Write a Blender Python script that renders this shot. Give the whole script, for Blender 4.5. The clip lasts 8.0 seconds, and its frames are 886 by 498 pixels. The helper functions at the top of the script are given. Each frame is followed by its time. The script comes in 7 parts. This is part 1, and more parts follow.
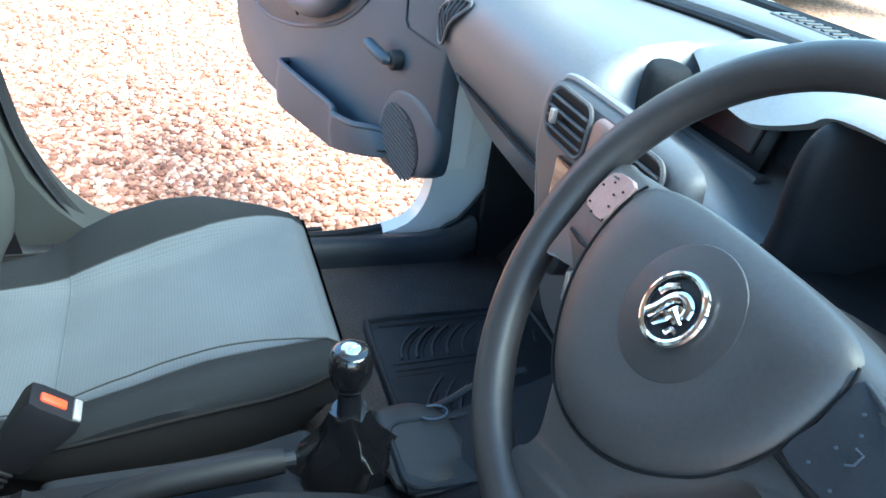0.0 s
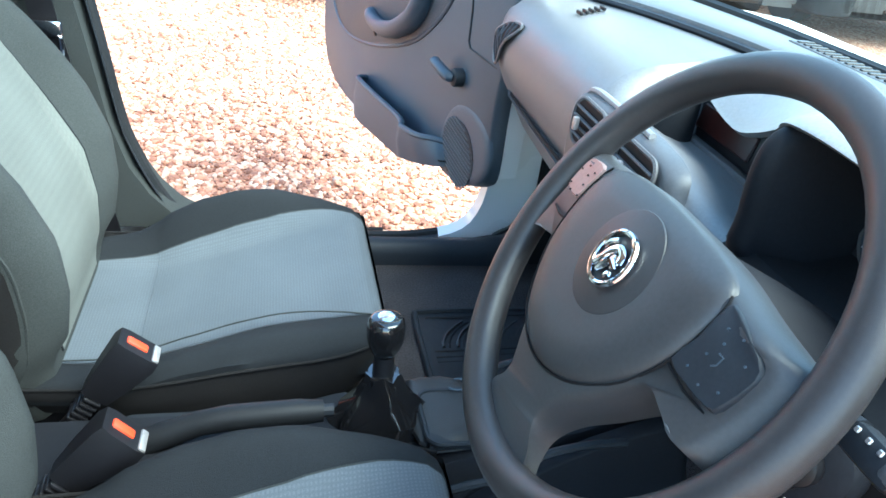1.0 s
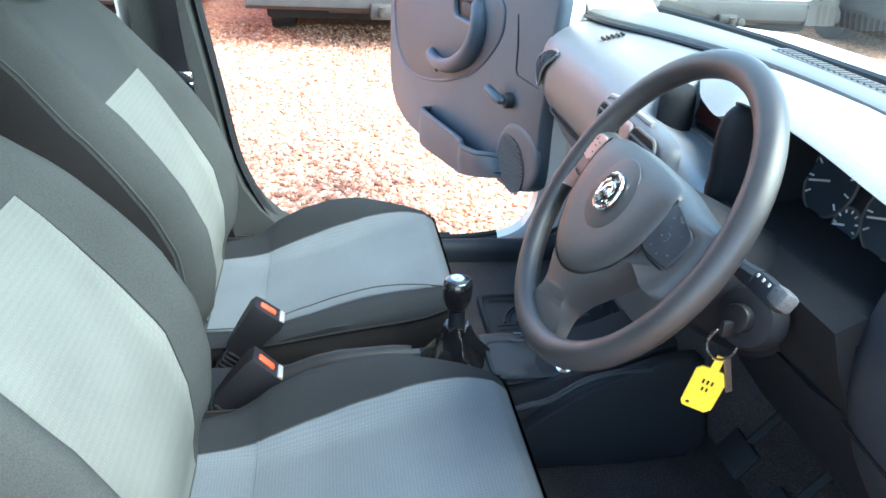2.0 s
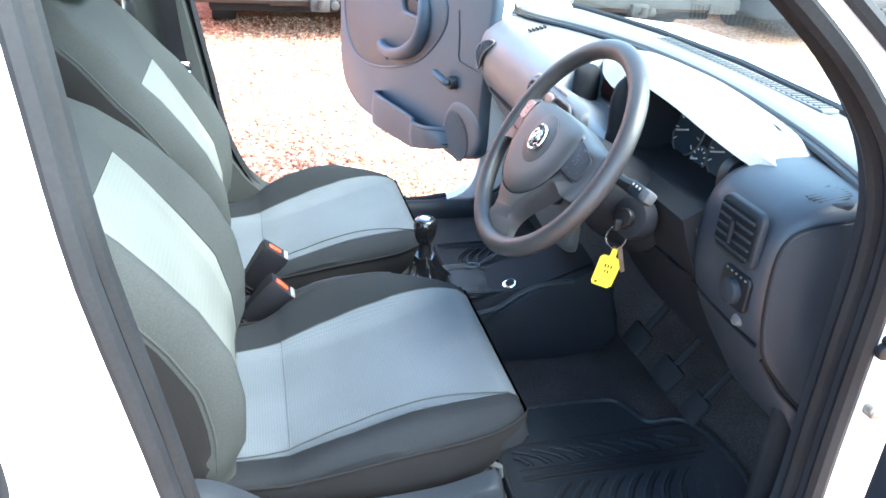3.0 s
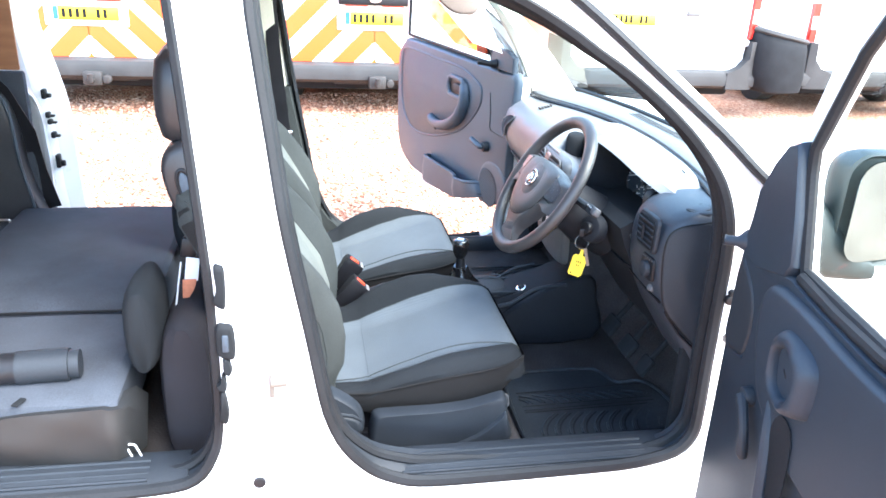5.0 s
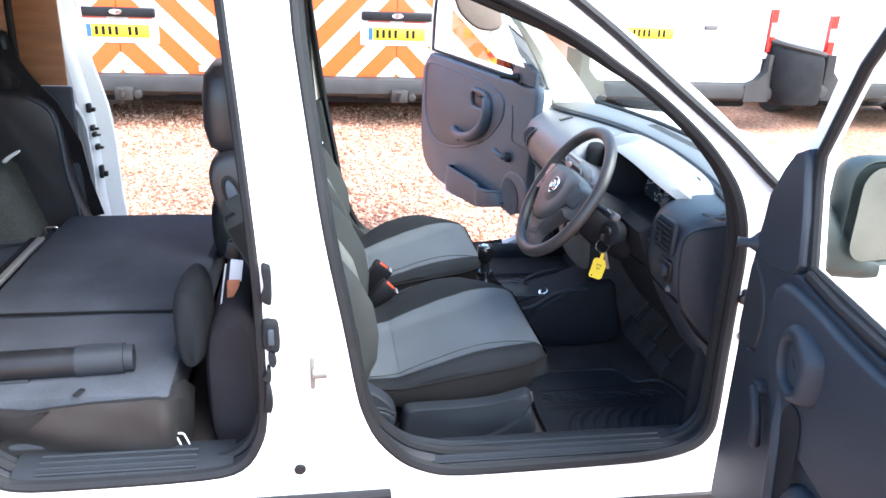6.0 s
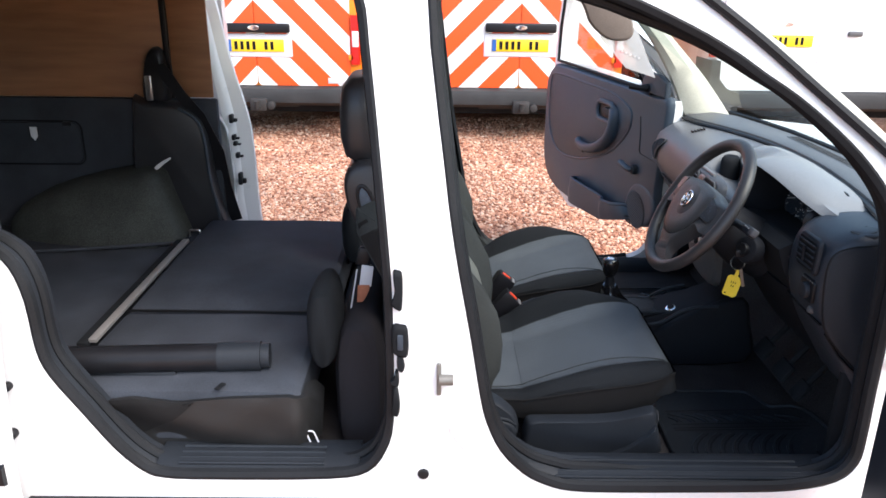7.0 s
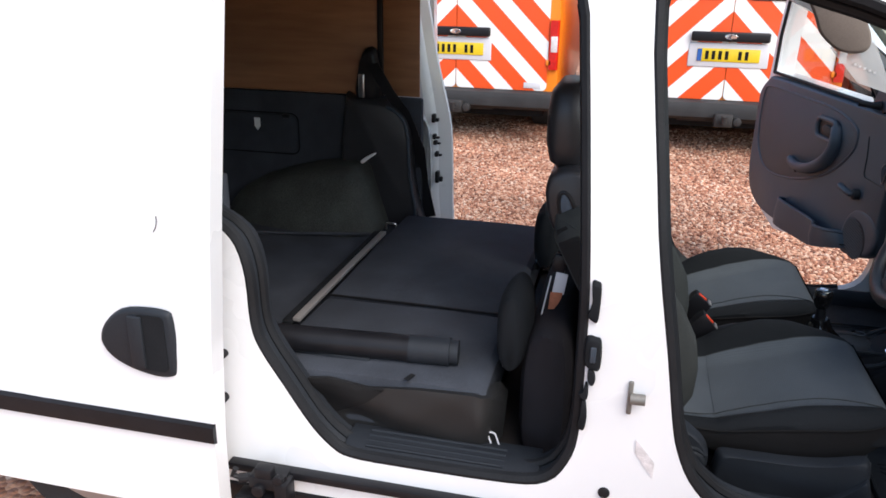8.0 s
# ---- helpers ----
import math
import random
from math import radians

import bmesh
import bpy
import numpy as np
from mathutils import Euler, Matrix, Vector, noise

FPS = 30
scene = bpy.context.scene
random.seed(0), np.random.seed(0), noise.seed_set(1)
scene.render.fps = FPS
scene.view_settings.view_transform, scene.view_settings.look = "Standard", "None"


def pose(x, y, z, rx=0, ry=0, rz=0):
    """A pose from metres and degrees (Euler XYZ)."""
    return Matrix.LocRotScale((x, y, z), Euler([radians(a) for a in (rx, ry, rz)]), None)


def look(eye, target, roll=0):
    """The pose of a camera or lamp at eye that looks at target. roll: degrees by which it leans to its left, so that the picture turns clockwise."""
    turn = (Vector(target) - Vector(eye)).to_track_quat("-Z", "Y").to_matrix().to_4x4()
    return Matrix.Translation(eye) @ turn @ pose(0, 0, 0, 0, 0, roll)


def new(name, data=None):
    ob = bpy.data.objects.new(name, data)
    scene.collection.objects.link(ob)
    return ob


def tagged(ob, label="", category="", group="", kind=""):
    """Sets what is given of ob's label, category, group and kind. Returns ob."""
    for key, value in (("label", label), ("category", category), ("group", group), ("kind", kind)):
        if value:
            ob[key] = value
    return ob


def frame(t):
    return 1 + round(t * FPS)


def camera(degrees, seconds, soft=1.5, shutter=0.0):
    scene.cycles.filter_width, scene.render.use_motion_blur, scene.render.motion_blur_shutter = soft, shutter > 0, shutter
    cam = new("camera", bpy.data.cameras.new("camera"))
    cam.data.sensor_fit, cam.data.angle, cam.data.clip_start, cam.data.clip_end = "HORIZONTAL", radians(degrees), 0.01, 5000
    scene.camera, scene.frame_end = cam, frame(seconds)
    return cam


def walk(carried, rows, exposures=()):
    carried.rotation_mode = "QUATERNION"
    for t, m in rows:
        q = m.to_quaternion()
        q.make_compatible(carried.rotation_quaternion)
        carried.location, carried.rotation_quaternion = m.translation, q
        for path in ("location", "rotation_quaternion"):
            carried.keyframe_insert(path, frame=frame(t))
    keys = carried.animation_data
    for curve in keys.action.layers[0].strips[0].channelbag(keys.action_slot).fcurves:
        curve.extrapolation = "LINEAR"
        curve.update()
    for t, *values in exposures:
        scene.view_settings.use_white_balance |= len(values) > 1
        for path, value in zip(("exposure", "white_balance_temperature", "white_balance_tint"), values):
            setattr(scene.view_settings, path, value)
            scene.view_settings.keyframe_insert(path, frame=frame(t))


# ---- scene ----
cam = camera(60.0, 8.0, 1.6)

PATH = [
    (0, (0.352, 0.188, 1.157), (0.997, 1.8, 0.163), 8.1),
    (0.5, (0.379, 0.133, 1.142), (0.786, 1.801, 0.117), 8.0),
    (1, (0.374, 0.039, 1.181), (0.823, 1.737, 0.224), 8.0),
    (1.5, (0.346, -0.08, 1.215), (0.653, 1.664, 0.284), 3.3),
    (2, (0.316, -0.267, 1.228), (0.606, 1.506, 0.349), 3.2),
    (2.2, (0.301, -0.336, 1.24), (0.598, 1.412, 0.316), 3.7),
    (3.3, (0.141, -0.745, 1.341), (0.632, 0.991, 0.476), 3.4),
    (3.5, (0.135, -0.811, 1.364), (0.592, 0.944, 0.52), 3.4),
    (4, (0.153, -1.006, 1.389), (0.407, 0.794, 0.556), 2.3),
    (4.5, (0.116, -1.184, 1.421), (0.404, 0.631, 0.631), 2.9),
    (4.7, (0.088, -1.253, 1.441), (0.441, 0.561, 0.675), 2.9),
    (5.8, (0.006, -1.407, 1.478), (0.332, 0.435, 0.771), 2.4),
    (6, (0.007, -1.427, 1.478), (0.315, 0.418, 0.77), 2.3),
    (6.5, (0.006, -1.431, 1.478), (0.271, 0.427, 0.787), 1.5),
    (7, (-0.025, -1.43, 1.478), (-0.012, 0.447, 0.789), 0.7),
    (7.5, (-0.066, -1.428, 1.476), (-0.366, 0.428, 0.793), 1.3),
    (8, (-0.078, -1.423, 1.474), (-0.515, 0.405, 0.791), 0.9),
]
walk(cam, [(t, look(eye, target, roll)) for t, eye, target, roll in PATH],
     ((0, 3.3, 5650, -9), (2.0, 3.45, 6000, -4), (3.3, 3.93, 6080, 0), (4.0, 3.93, 6080, 2), (4.7, 3.86, 6100, 4), (5.8, 3.2, 6200, 7), (6.5, 2.40, 6340, 9), (7.0, 1.8, 6600, 10), (7.5, 1.4, 6600, 10), (8.0, 1.2, 6600, 10)))

# ---- light ----
world = bpy.data.worlds.new("sky")
scene.world = world
world.use_nodes = True
wn = world.node_tree.nodes
sky = wn.new("ShaderNodeTexSky")
sky.sky_type, sky.sun_disc = "NISHITA", False
sky.sun_elevation, sky.sun_rotation = radians(48), radians(130)
sky.air_density, sky.dust_density, sky.ozone_density = 1.0, 1.2, 1.0
world.node_tree.links.new(sky.outputs[0], wn["Background"].inputs[0])
wn["Background"].inputs[1].default_value = 0.13
sun = new("sun", bpy.data.lights.new("sun", "SUN"))
sun.data.energy, sun.data.angle, sun.data.color = 1.8, radians(60), (1.0, 0.96, 0.91)
sun.matrix_world = look((0, 0, 0), (math.sin(radians(130)) * -1, math.cos(radians(130)) * -1, -1.1))


# ---- materials ----
def mat(name, col, rough=0.6, metal=0.0, grain=(300, 0.10), blotch=(6, 0.12), bump=(0, 0), spec=0.5, coat=0.0, trans=0.0):
    m = bpy.data.materials.new(name)
    m.use_nodes = True
    nt = m.node_tree
    b = nt.nodes["Principled BSDF"]
    b.inputs["Roughness"].default_value, b.inputs["Metallic"].default_value = rough, metal
    b.inputs["Specular IOR Level"].default_value, b.inputs["Coat Weight"].default_value = spec, coat
    b.inputs["Transmission Weight"].default_value = trans
    tc = nt.nodes.new("ShaderNodeTexCoord")
    out = None
    for k, (scale, amount) in enumerate((grain, blotch)):
        if amount <= 0:
            continue
        n = nt.nodes.new("ShaderNodeTexNoise")
        n.inputs["Scale"].default_value, n.inputs["Detail"].default_value = scale, 3
        nt.links.new(tc.outputs["Object"], n.inputs["Vector"])
        mr = nt.nodes.new("ShaderNodeMapRange")
        mr.inputs["From Min"].default_value, mr.inputs["From Max"].default_value = 0.3, 0.7
        mr.inputs["To Min"].default_value, mr.inputs["To Max"].default_value = 1 - amount, 1 + amount
        nt.links.new(n.outputs["Fac"], mr.inputs["Value"])
        mul = nt.nodes.new("ShaderNodeVectorMath")
        mul.operation = "SCALE"
        if out is None:
            mul.inputs[0].default_value = col
        else:
            nt.links.new(out, mul.inputs[0])
        nt.links.new(mr.outputs[0], mul.inputs["Scale"])
        out = mul.outputs[0]
        if k == 1:
            rr = nt.nodes.new("ShaderNodeMapRange")
            rr.inputs["To Min"].default_value, rr.inputs["To Max"].default_value = rough * 0.85, min(1, rough * 1.15)
            nt.links.new(n.outputs["Fac"], rr.inputs["Value"])
            nt.links.new(rr.outputs[0], b.inputs["Roughness"])
    if out is None:
        b.inputs["Base Color"].default_value = (*col, 1)
    else:
        nt.links.new(out, b.inputs["Base Color"])
    if bump[1] > 0:
        v = nt.nodes.new("ShaderNodeTexVoronoi")
        v.inputs["Scale"].default_value = bump[0]
        nt.links.new(tc.outputs["Object"], v.inputs["Vector"])
        bp = nt.nodes.new("ShaderNodeBump")
        bp.inputs["Strength"].default_value, bp.inputs["Distance"].default_value = bump[1], 0.002
        nt.links.new(v.outputs["Distance"], bp.inputs["Height"])
        nt.links.new(bp.outputs[0], b.inputs["Normal"])
    return m


WHITE = mat("white_paint", (0.78, 0.79, 0.80), 0.28, grain=(900, 0.01), blotch=(3, 0.03), coat=0.5)
SEAL = mat("black_rubber", (0.012, 0.013, 0.015), 0.55, grain=(200, 0.15), blotch=(10, 0.2), spec=0.2)
TRIM = mat("dark_grey_plastic", (0.018, 0.021, 0.026), 0.5, bump=(1500, 0.12), blotch=(5, 0.15), spec=0.22)
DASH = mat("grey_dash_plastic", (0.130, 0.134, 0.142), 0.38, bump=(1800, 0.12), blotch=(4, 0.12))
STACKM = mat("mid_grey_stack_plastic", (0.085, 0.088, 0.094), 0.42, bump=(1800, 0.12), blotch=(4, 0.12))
# dash plastic coloured paler where it faces the sky and gleams
COWL = mat("sky_lit_dash_plastic", (0.20, 0.205, 0.21), 0.38, bump=(1800, 0.12), blotch=(4, 0.10))
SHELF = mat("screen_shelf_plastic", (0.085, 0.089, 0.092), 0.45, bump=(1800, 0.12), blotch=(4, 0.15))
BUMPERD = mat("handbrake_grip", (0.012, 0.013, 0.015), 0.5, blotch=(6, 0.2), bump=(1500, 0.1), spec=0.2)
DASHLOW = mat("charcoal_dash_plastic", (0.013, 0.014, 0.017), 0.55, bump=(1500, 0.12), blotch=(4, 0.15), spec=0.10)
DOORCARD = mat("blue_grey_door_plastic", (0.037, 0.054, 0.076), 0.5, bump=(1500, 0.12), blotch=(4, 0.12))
# darkened for the shade in the card's bowl; plain slate on small parts
CARDSHADE = mat("slate_and_shade_plastic", (0.025, 0.037, 0.053), 0.5, bump=(900, 0.3), blotch=(4, 0.12))
# driver's door card: same door plastic, its shade put into a darker colour
NEARCARD = mat("shaded_door_plastic", (0.017, 0.0235, 0.033), 0.5, bump=(1500, 0.12), blotch=(4, 0.15), spec=0.3)
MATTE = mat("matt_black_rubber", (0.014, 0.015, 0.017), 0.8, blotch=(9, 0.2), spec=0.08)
BLACK = mat("black_plastic", (0.010, 0.010, 0.012), 0.4, blotch=(12, 0.2), spec=0.25)
GLOSS = mat("gloss_black", (0.008, 0.008, 0.009), 0.12, blotch=(12, 0.1), coat=0.6)
WHEELM = mat("worn_wheel_leather", (0.027, 0.025, 0.026), 0.40, bump=(1600, 0.12), blotch=(9, 0.25))
BADGEFIELD = mat("darker_airbag_plastic", (0.029, 0.029, 0.031), 0.45, bump=(1800, 0.12), blotch=(5, 0.12))
AIRBAG = mat("airbag_plastic", (0.036, 0.036, 0.038), 0.42, bump=(1800, 0.12), blotch=(5, 0.12))
FABRIC = mat("light_grey_fabric", (0.114, 0.121, 0.112), 0.95, grain=(900, 0.15), blotch=(5, 0.12), bump=(1100, 0.2), spec=0.15)
FABRIC2 = mat("mid_grey_fabric", (0.088, 0.100, 0.113), 0.95, grain=(900, 0.15), blotch=(5, 0.12), bump=(1100, 0.2), spec=0.15)
DARKFAB = mat("charcoal_fabric", (0.0135, 0.0152, 0.0175), 0.95, grain=(600, 0.2), blotch=(5, 0.12), bump=(900, 0.3), spec=0.15)
# same charcoal cloth, coloured paler for the better lit backrests
BACKFAB = mat("charcoal_fabric_lit_tone", (0.034, 0.0375, 0.037), 0.95, grain=(600, 0.2), blotch=(5, 0.12), bump=(900, 0.3), spec=0.15)
SKIRT = mat("brown_black_fabric", (0.010, 0.0095, 0.0098), 0.9, grain=(600, 0.2), blotch=(5, 0.2), bump=(900, 0.3), spec=0.2)
TIPCLOTH = mat("plum_black_fabric", (0.020, 0.018, 0.021), 0.9, grain=(600, 0.2), blotch=(5, 0.2), bump=(900, 0.3), spec=0.2)
CARPET = mat("floor_carpet", (0.046, 0.041, 0.041), 1.0, grain=(250, 0.35), blotch=(8, 0.25), bump=(350, 1.0), spec=0.1)
LOADC = mat("load_carpet", (0.043, 0.048, 0.059), 0.8, grain=(300, 0.15), blotch=(6, 0.25), bump=(700, 0.25), spec=0.2)
ARCHC = mat("arch_carpet", (0.052, 0.056, 0.052), 0.95, grain=(250, 0.35), blotch=(6, 0.25), bump=(500, 0.5), spec=0.12)
RUBBER = mat("rubber_mat", (0.015, 0.017, 0.020), 0.5, grain=(120, 0.2), blotch=(7, 0.3), spec=0.22)
PLY = mat("plywood", (0.36, 0.165, 0.080), 0.55, grain=(40, 0.15), blotch=(4, 0.28))
BEIGE = mat("cream_trim", (0.48, 0.46, 0.38), 0.7, blotch=(5, 0.06))
STEEL = mat("bare_steel", (0.55, 0.55, 0.55), 0.3, 1.0, blotch=(20, 0.15))
CHROME = mat("chrome", (0.85, 0.85, 0.87), 0.1, 1.0, blotch=(20, 0.05))
RUSTY = mat("faded_orange_webbing", (0.42, 0.15, 0.08), 0.8, blotch=(30, 0.2))
ZINC = mat("dull_zinc", (0.16, 0.15, 0.135), 0.45, 0.35, blotch=(20, 0.2))
MIRRORBODY = mat("faded_mirror_plastic", (0.016, 0.026, 0.027), 0.5, blotch=(8, 0.25))
# teal tint gives the dusty glass a dim reflection by colour
MIRRORGLASS = mat("dusty_glass_reflection_tint", (0.24, 0.36, 0.40), 0.12, 1.0, blotch=(12, 0.12))
ORANGE = mat("red_button", (0.68, 0.06, 0.02), 0.35, blotch=(0, 0), grain=(0, 0))
YELLOW = mat("yellow_tag_plastic", (0.78, 0.56, 0.03), 0.45, grain=(300, 0.05), blotch=(20, 0.05))
BOLSTER = mat("black_vinyl", (0.022, 0.022, 0.025), 0.42, blotch=(6, 0.2), bump=(700, 0.15))
VINYL = mat("grey_vinyl", (0.0135, 0.0135, 0.014), 0.55, blotch=(6, 0.2), bump=(700, 0.25))
SILVER = mat("silver_paint", (0.45, 0.43, 0.42), 0.3, 0.6, blotch=(9, 0.05))
COPPER = mat("pinkish_keys_and_reflection", (0.24, 0.165, 0.15), 0.4, 0.3, blotch=(30, 0.1))
INK = mat("dark_ink", (0.008, 0.008, 0.009), 0.6, blotch=(0, 0), grain=(0, 0), spec=0.15)
PALE = mat("pale_marking", (0.6, 0.6, 0.62), 0.5, blotch=(0, 0), grain=(0, 0))
VANORANGE = mat("orange_van_paint", (0.85, 0.24, 0.015), 0.3, blotch=(3, 0.04), grain=(300, 0.02), coat=0.4)
BUMPER = mat("grey_bumper_plastic", (0.080, 0.080, 0.084), 0.65, blotch=(5, 0.2), bump=(300, 0.3))
VBUMP = mat("grey_van_bumper", (0.030, 0.030, 0.031), 0.7, blotch=(5, 0.25), bump=(300, 0.2), spec=0.3)
REDLENS = mat("red_lens", (0.55, 0.015, 0.01), 0.15, blotch=(60, 0.15), coat=0.5)
CLEARLENS = mat("clear_lens", (0.65, 0.62, 0.62), 0.15, blotch=(60, 0.15), coat=0.5)
PLATEY = mat("plate_yellow", (0.72, 0.52, 0.02), 0.35, blotch=(10, 0.03))
PLATEB = mat("plate_blue", (0.02, 0.10, 0.35), 0.35, blotch=(10, 0.03))
TYRE = mat("tyre_rubber", (0.02, 0.02, 0.022), 0.8, blotch=(10, 0.2), bump=(80, 0.4))
DIRTSTEEL = mat("rusty_steel", (0.020, 0.019, 0.019), 0.7, 0.0, blotch=(12, 0.35))
BRICKM = mat("far_brick", (0.25, 0.11, 0.08), 0.9, grain=(20, 0.2), blotch=(2, 0.2))
FENCEM = mat("fence_wood", (0.18, 0.15, 0.12), 0.9, grain=(60, 0.2), blotch=(3, 0.2))


def glass_mat(name, tint, rough=0.0, ior=1.5):
    m = bpy.data.materials.new(name)
    m.use_nodes = True
    nt = m.node_tree
    nt.nodes.remove(nt.nodes["Principled BSDF"])
    t, g, mix, lw = (nt.nodes.new(k) for k in ("ShaderNodeBsdfTransparent", "ShaderNodeBsdfGlossy", "ShaderNodeMixShader", "ShaderNodeLayerWeight"))
    t.inputs[0].default_value = (*tint, 1)
    g.inputs["Roughness"].default_value = rough
    # gloss rises from its head-on value towards grazing angles (Schlick)
    f0 = ((ior - 1) / (ior + 1)) ** 2
    lw.inputs["Blend"].default_value = 0.5
    steep, gain = nt.nodes.new("ShaderNodeMath"), nt.nodes.new("ShaderNodeMath")
    steep.operation, gain.operation = "POWER", "MULTIPLY_ADD"
    nt.links.new(lw.outputs["Facing"], steep.inputs[0])
    steep.inputs[1].default_value = 5
    nt.links.new(steep.outputs[0], gain.inputs[0])
    gain.inputs[1].default_value, gain.inputs[2].default_value = 0.5 * (1 - f0), 0.5 * f0
    nt.links.new(gain.outputs[0], mix.inputs[0])
    nt.links.new(t.outputs[0], mix.inputs[1])
    nt.links.new(g.outputs[0], mix.inputs[2])
    nt.links.new(mix.outputs[0], nt.nodes["Material Output"].inputs[0])
    return m


GLASS = glass_mat("window_glass", (0.93, 0.94, 0.92))
SCREEN = glass_mat("windscreen_glass", (0.80, 0.89, 0.85), 0.0, 1.3)
# driver's end of the dash: shade put in as a darker dash colour
ENDM = mat("shaded_dash_plastic", (0.023, 0.028, 0.037), 0.45, bump=(1800, 0.12), blotch=(4, 0.12))

VISORM = mat("taupe_visor_vinyl", (0.16, 0.12, 0.10), 0.7, bump=(500, 0.3))


def sheet_mat():
    m = bpy.data.materials.new("thin_paper_sheet")
    m.use_nodes = True
    nt = m.node_tree
    t, mix = nt.nodes.new("ShaderNodeBsdfTransparent"), nt.nodes.new("ShaderNodeMixShader")
    b = nt.nodes["Principled BSDF"]
    b.inputs["Base Color"].default_value = (0.78, 0.76, 0.74, 1)
    b.inputs["Roughness"].default_value = 0.5
    mix.inputs[0].default_value = 0.32
    nt.links.new(t.outputs[0], mix.inputs[1])
    nt.links.new(b.outputs[0], mix.inputs[2])
    nt.links.new(mix.outputs[0], nt.nodes["Material Output"].inputs[0])
    return m


SHEET = sheet_mat()

def weave(m, period, amount):
    """A fine square weave: two crossed bands brighten and darken the cloth."""
    nt = m.node_tree
    b = nt.nodes["Principled BSDF"]
    tc = [n for n in nt.nodes if n.bl_idname == "ShaderNodeTexCoord"][0]
    bands = []
    for axis in ("X", "Y"):
        w = nt.nodes.new("ShaderNodeTexWave")
        w.wave_type, w.bands_direction = "BANDS", axis
        w.inputs["Scale"].default_value = 2 * math.pi / (20 * period)
        w.inputs["Distortion"].default_value = 0.6
        nt.links.new(tc.outputs["Object"], w.inputs["Vector"])
        bands.append(w.outputs["Fac"])
    mul = nt.nodes.new("ShaderNodeMath")
    mul.operation = "MULTIPLY"
    nt.links.new(bands[0], mul.inputs[0])
    nt.links.new(bands[1], mul.inputs[1])
    mr = nt.nodes.new("ShaderNodeMapRange")
    mr.inputs["To Min"].default_value, mr.inputs["To Max"].default_value = 1 - amount, 1 + amount * 1.6
    nt.links.new(mul.outputs[0], mr.inputs["Value"])
    sc = nt.nodes.new("ShaderNodeVectorMath")
    sc.operation = "SCALE"
    nt.links.new(b.inputs["Base Color"].links[0].from_socket, sc.inputs[0])
    nt.links.new(mr.outputs[0], sc.inputs["Scale"])
    nt.links.new(sc.outputs[0], b.inputs["Base Color"])


weave(FABRIC, 0.0050, 0.045)
weave(FABRIC2, 0.0048, 0.09)

# long grain direction of the plywood
pnt = PLY.node_tree
mp = pnt.nodes.new("ShaderNodeMapping")
mp.inputs["Scale"].default_value = (0.12, 1.0, 1.0)
ptc = [n for n in pnt.nodes if n.bl_idname == "ShaderNodeTexCoord"][0]
pnt.links.new(ptc.outputs["Object"], mp.inputs[0])
for n in pnt.nodes:
    if n.bl_idname == "ShaderNodeTexNoise":
        pnt.links.new(mp.outputs[0], n.inputs["Vector"])

# chevron paint: red-orange and white bands that rise to the middle of the doors
CHEV = mat("chevron_paint", (0.9, 0.1, 0.01), 0.35, grain=(0, 0), blotch=(0, 0), coat=0.3)
nt = CHEV.node_tree
tc, sep = nt.nodes.new("ShaderNodeTexCoord"), nt.nodes.new("ShaderNodeSeparateXYZ")
nt.links.new(tc.outputs["Object"], sep.inputs[0])


def calc(op, a, b=None):
    n = nt.nodes.new("ShaderNodeMath")
    n.operation = op
    for k, v in enumerate((a, b)):
        if v is None:
            continue
        if isinstance(v, (int, float)):
            n.inputs[k].default_value = v
        else:
            nt.links.new(v, n.inputs[k])
    return n.outputs[0]


band = calc("ADD", sep.outputs[2], calc("ABSOLUTE", sep.outputs[0]))
band = calc("FRACT", calc("DIVIDE", calc("SUBTRACT", band, 0.475), 0.36))
band = calc("GREATER_THAN", band, 0.47)
mixc = nt.nodes.new("ShaderNodeMix")
mixc.data_type = "RGBA"
mixc.inputs[6].default_value, mixc.inputs[7].default_value = (0.82, 0.82, 0.80, 1), (0.80, 0.085, 0.012, 1)
nt.links.new(band, mixc.inputs[0])
nt.links.new(mixc.outputs[2], nt.nodes["Principled BSDF"].inputs["Base Color"])


# ---- building helpers ----
BASE = {}


def thing(name, label, category, base=(0, 0, 0), group="", m=None, kind=""):
    ob = new(name)
    ob.matrix_world = m or Matrix.Translation(base)
    BASE[ob.name] = Matrix() if m else Matrix.Translation(base)
    ob.empty_display_size = 0.05
    return tagged(ob, label, category, group, kind)


def part(name, bm, material, parent, label="", sharp=35):
    bmesh.ops.recalc_face_normals(bm, faces=bm.faces)
    me = bpy.data.meshes.new(name)
    base = BASE[parent.name] if parent else Matrix()
    bm.transform(base.inverted())
    for f in bm.faces:
        f.smooth = True
    bm.to_mesh(me)
    bm.free()
    me.set_sharp_from_angle(angle=radians(sharp))
    me.materials.append(material)
    ob = new(name, me)
    if parent:
        ob.parent = parent
    BASE[ob.name] = base
    if label:
        ob["label"] = label
    return ob


def box(c, size, bev=0.005, segs=2, rot=None):
    bm = bmesh.new()
    bmesh.ops.create_cube(bm, size=1)
    bmesh.ops.scale(bm, vec=size, verts=bm.verts)
    if bev:
        bmesh.ops.bevel(bm, geom=bm.edges[:], offset=min(bev, 0.49 * min(size)), segments=segs, affect="EDGES", profile=0.5)
    m = Matrix.Translation(c)
    if rot:
        m = m @ Euler([radians(a) for a in rot]).to_matrix().to_4x4()
    bm.transform(m)
    return bm


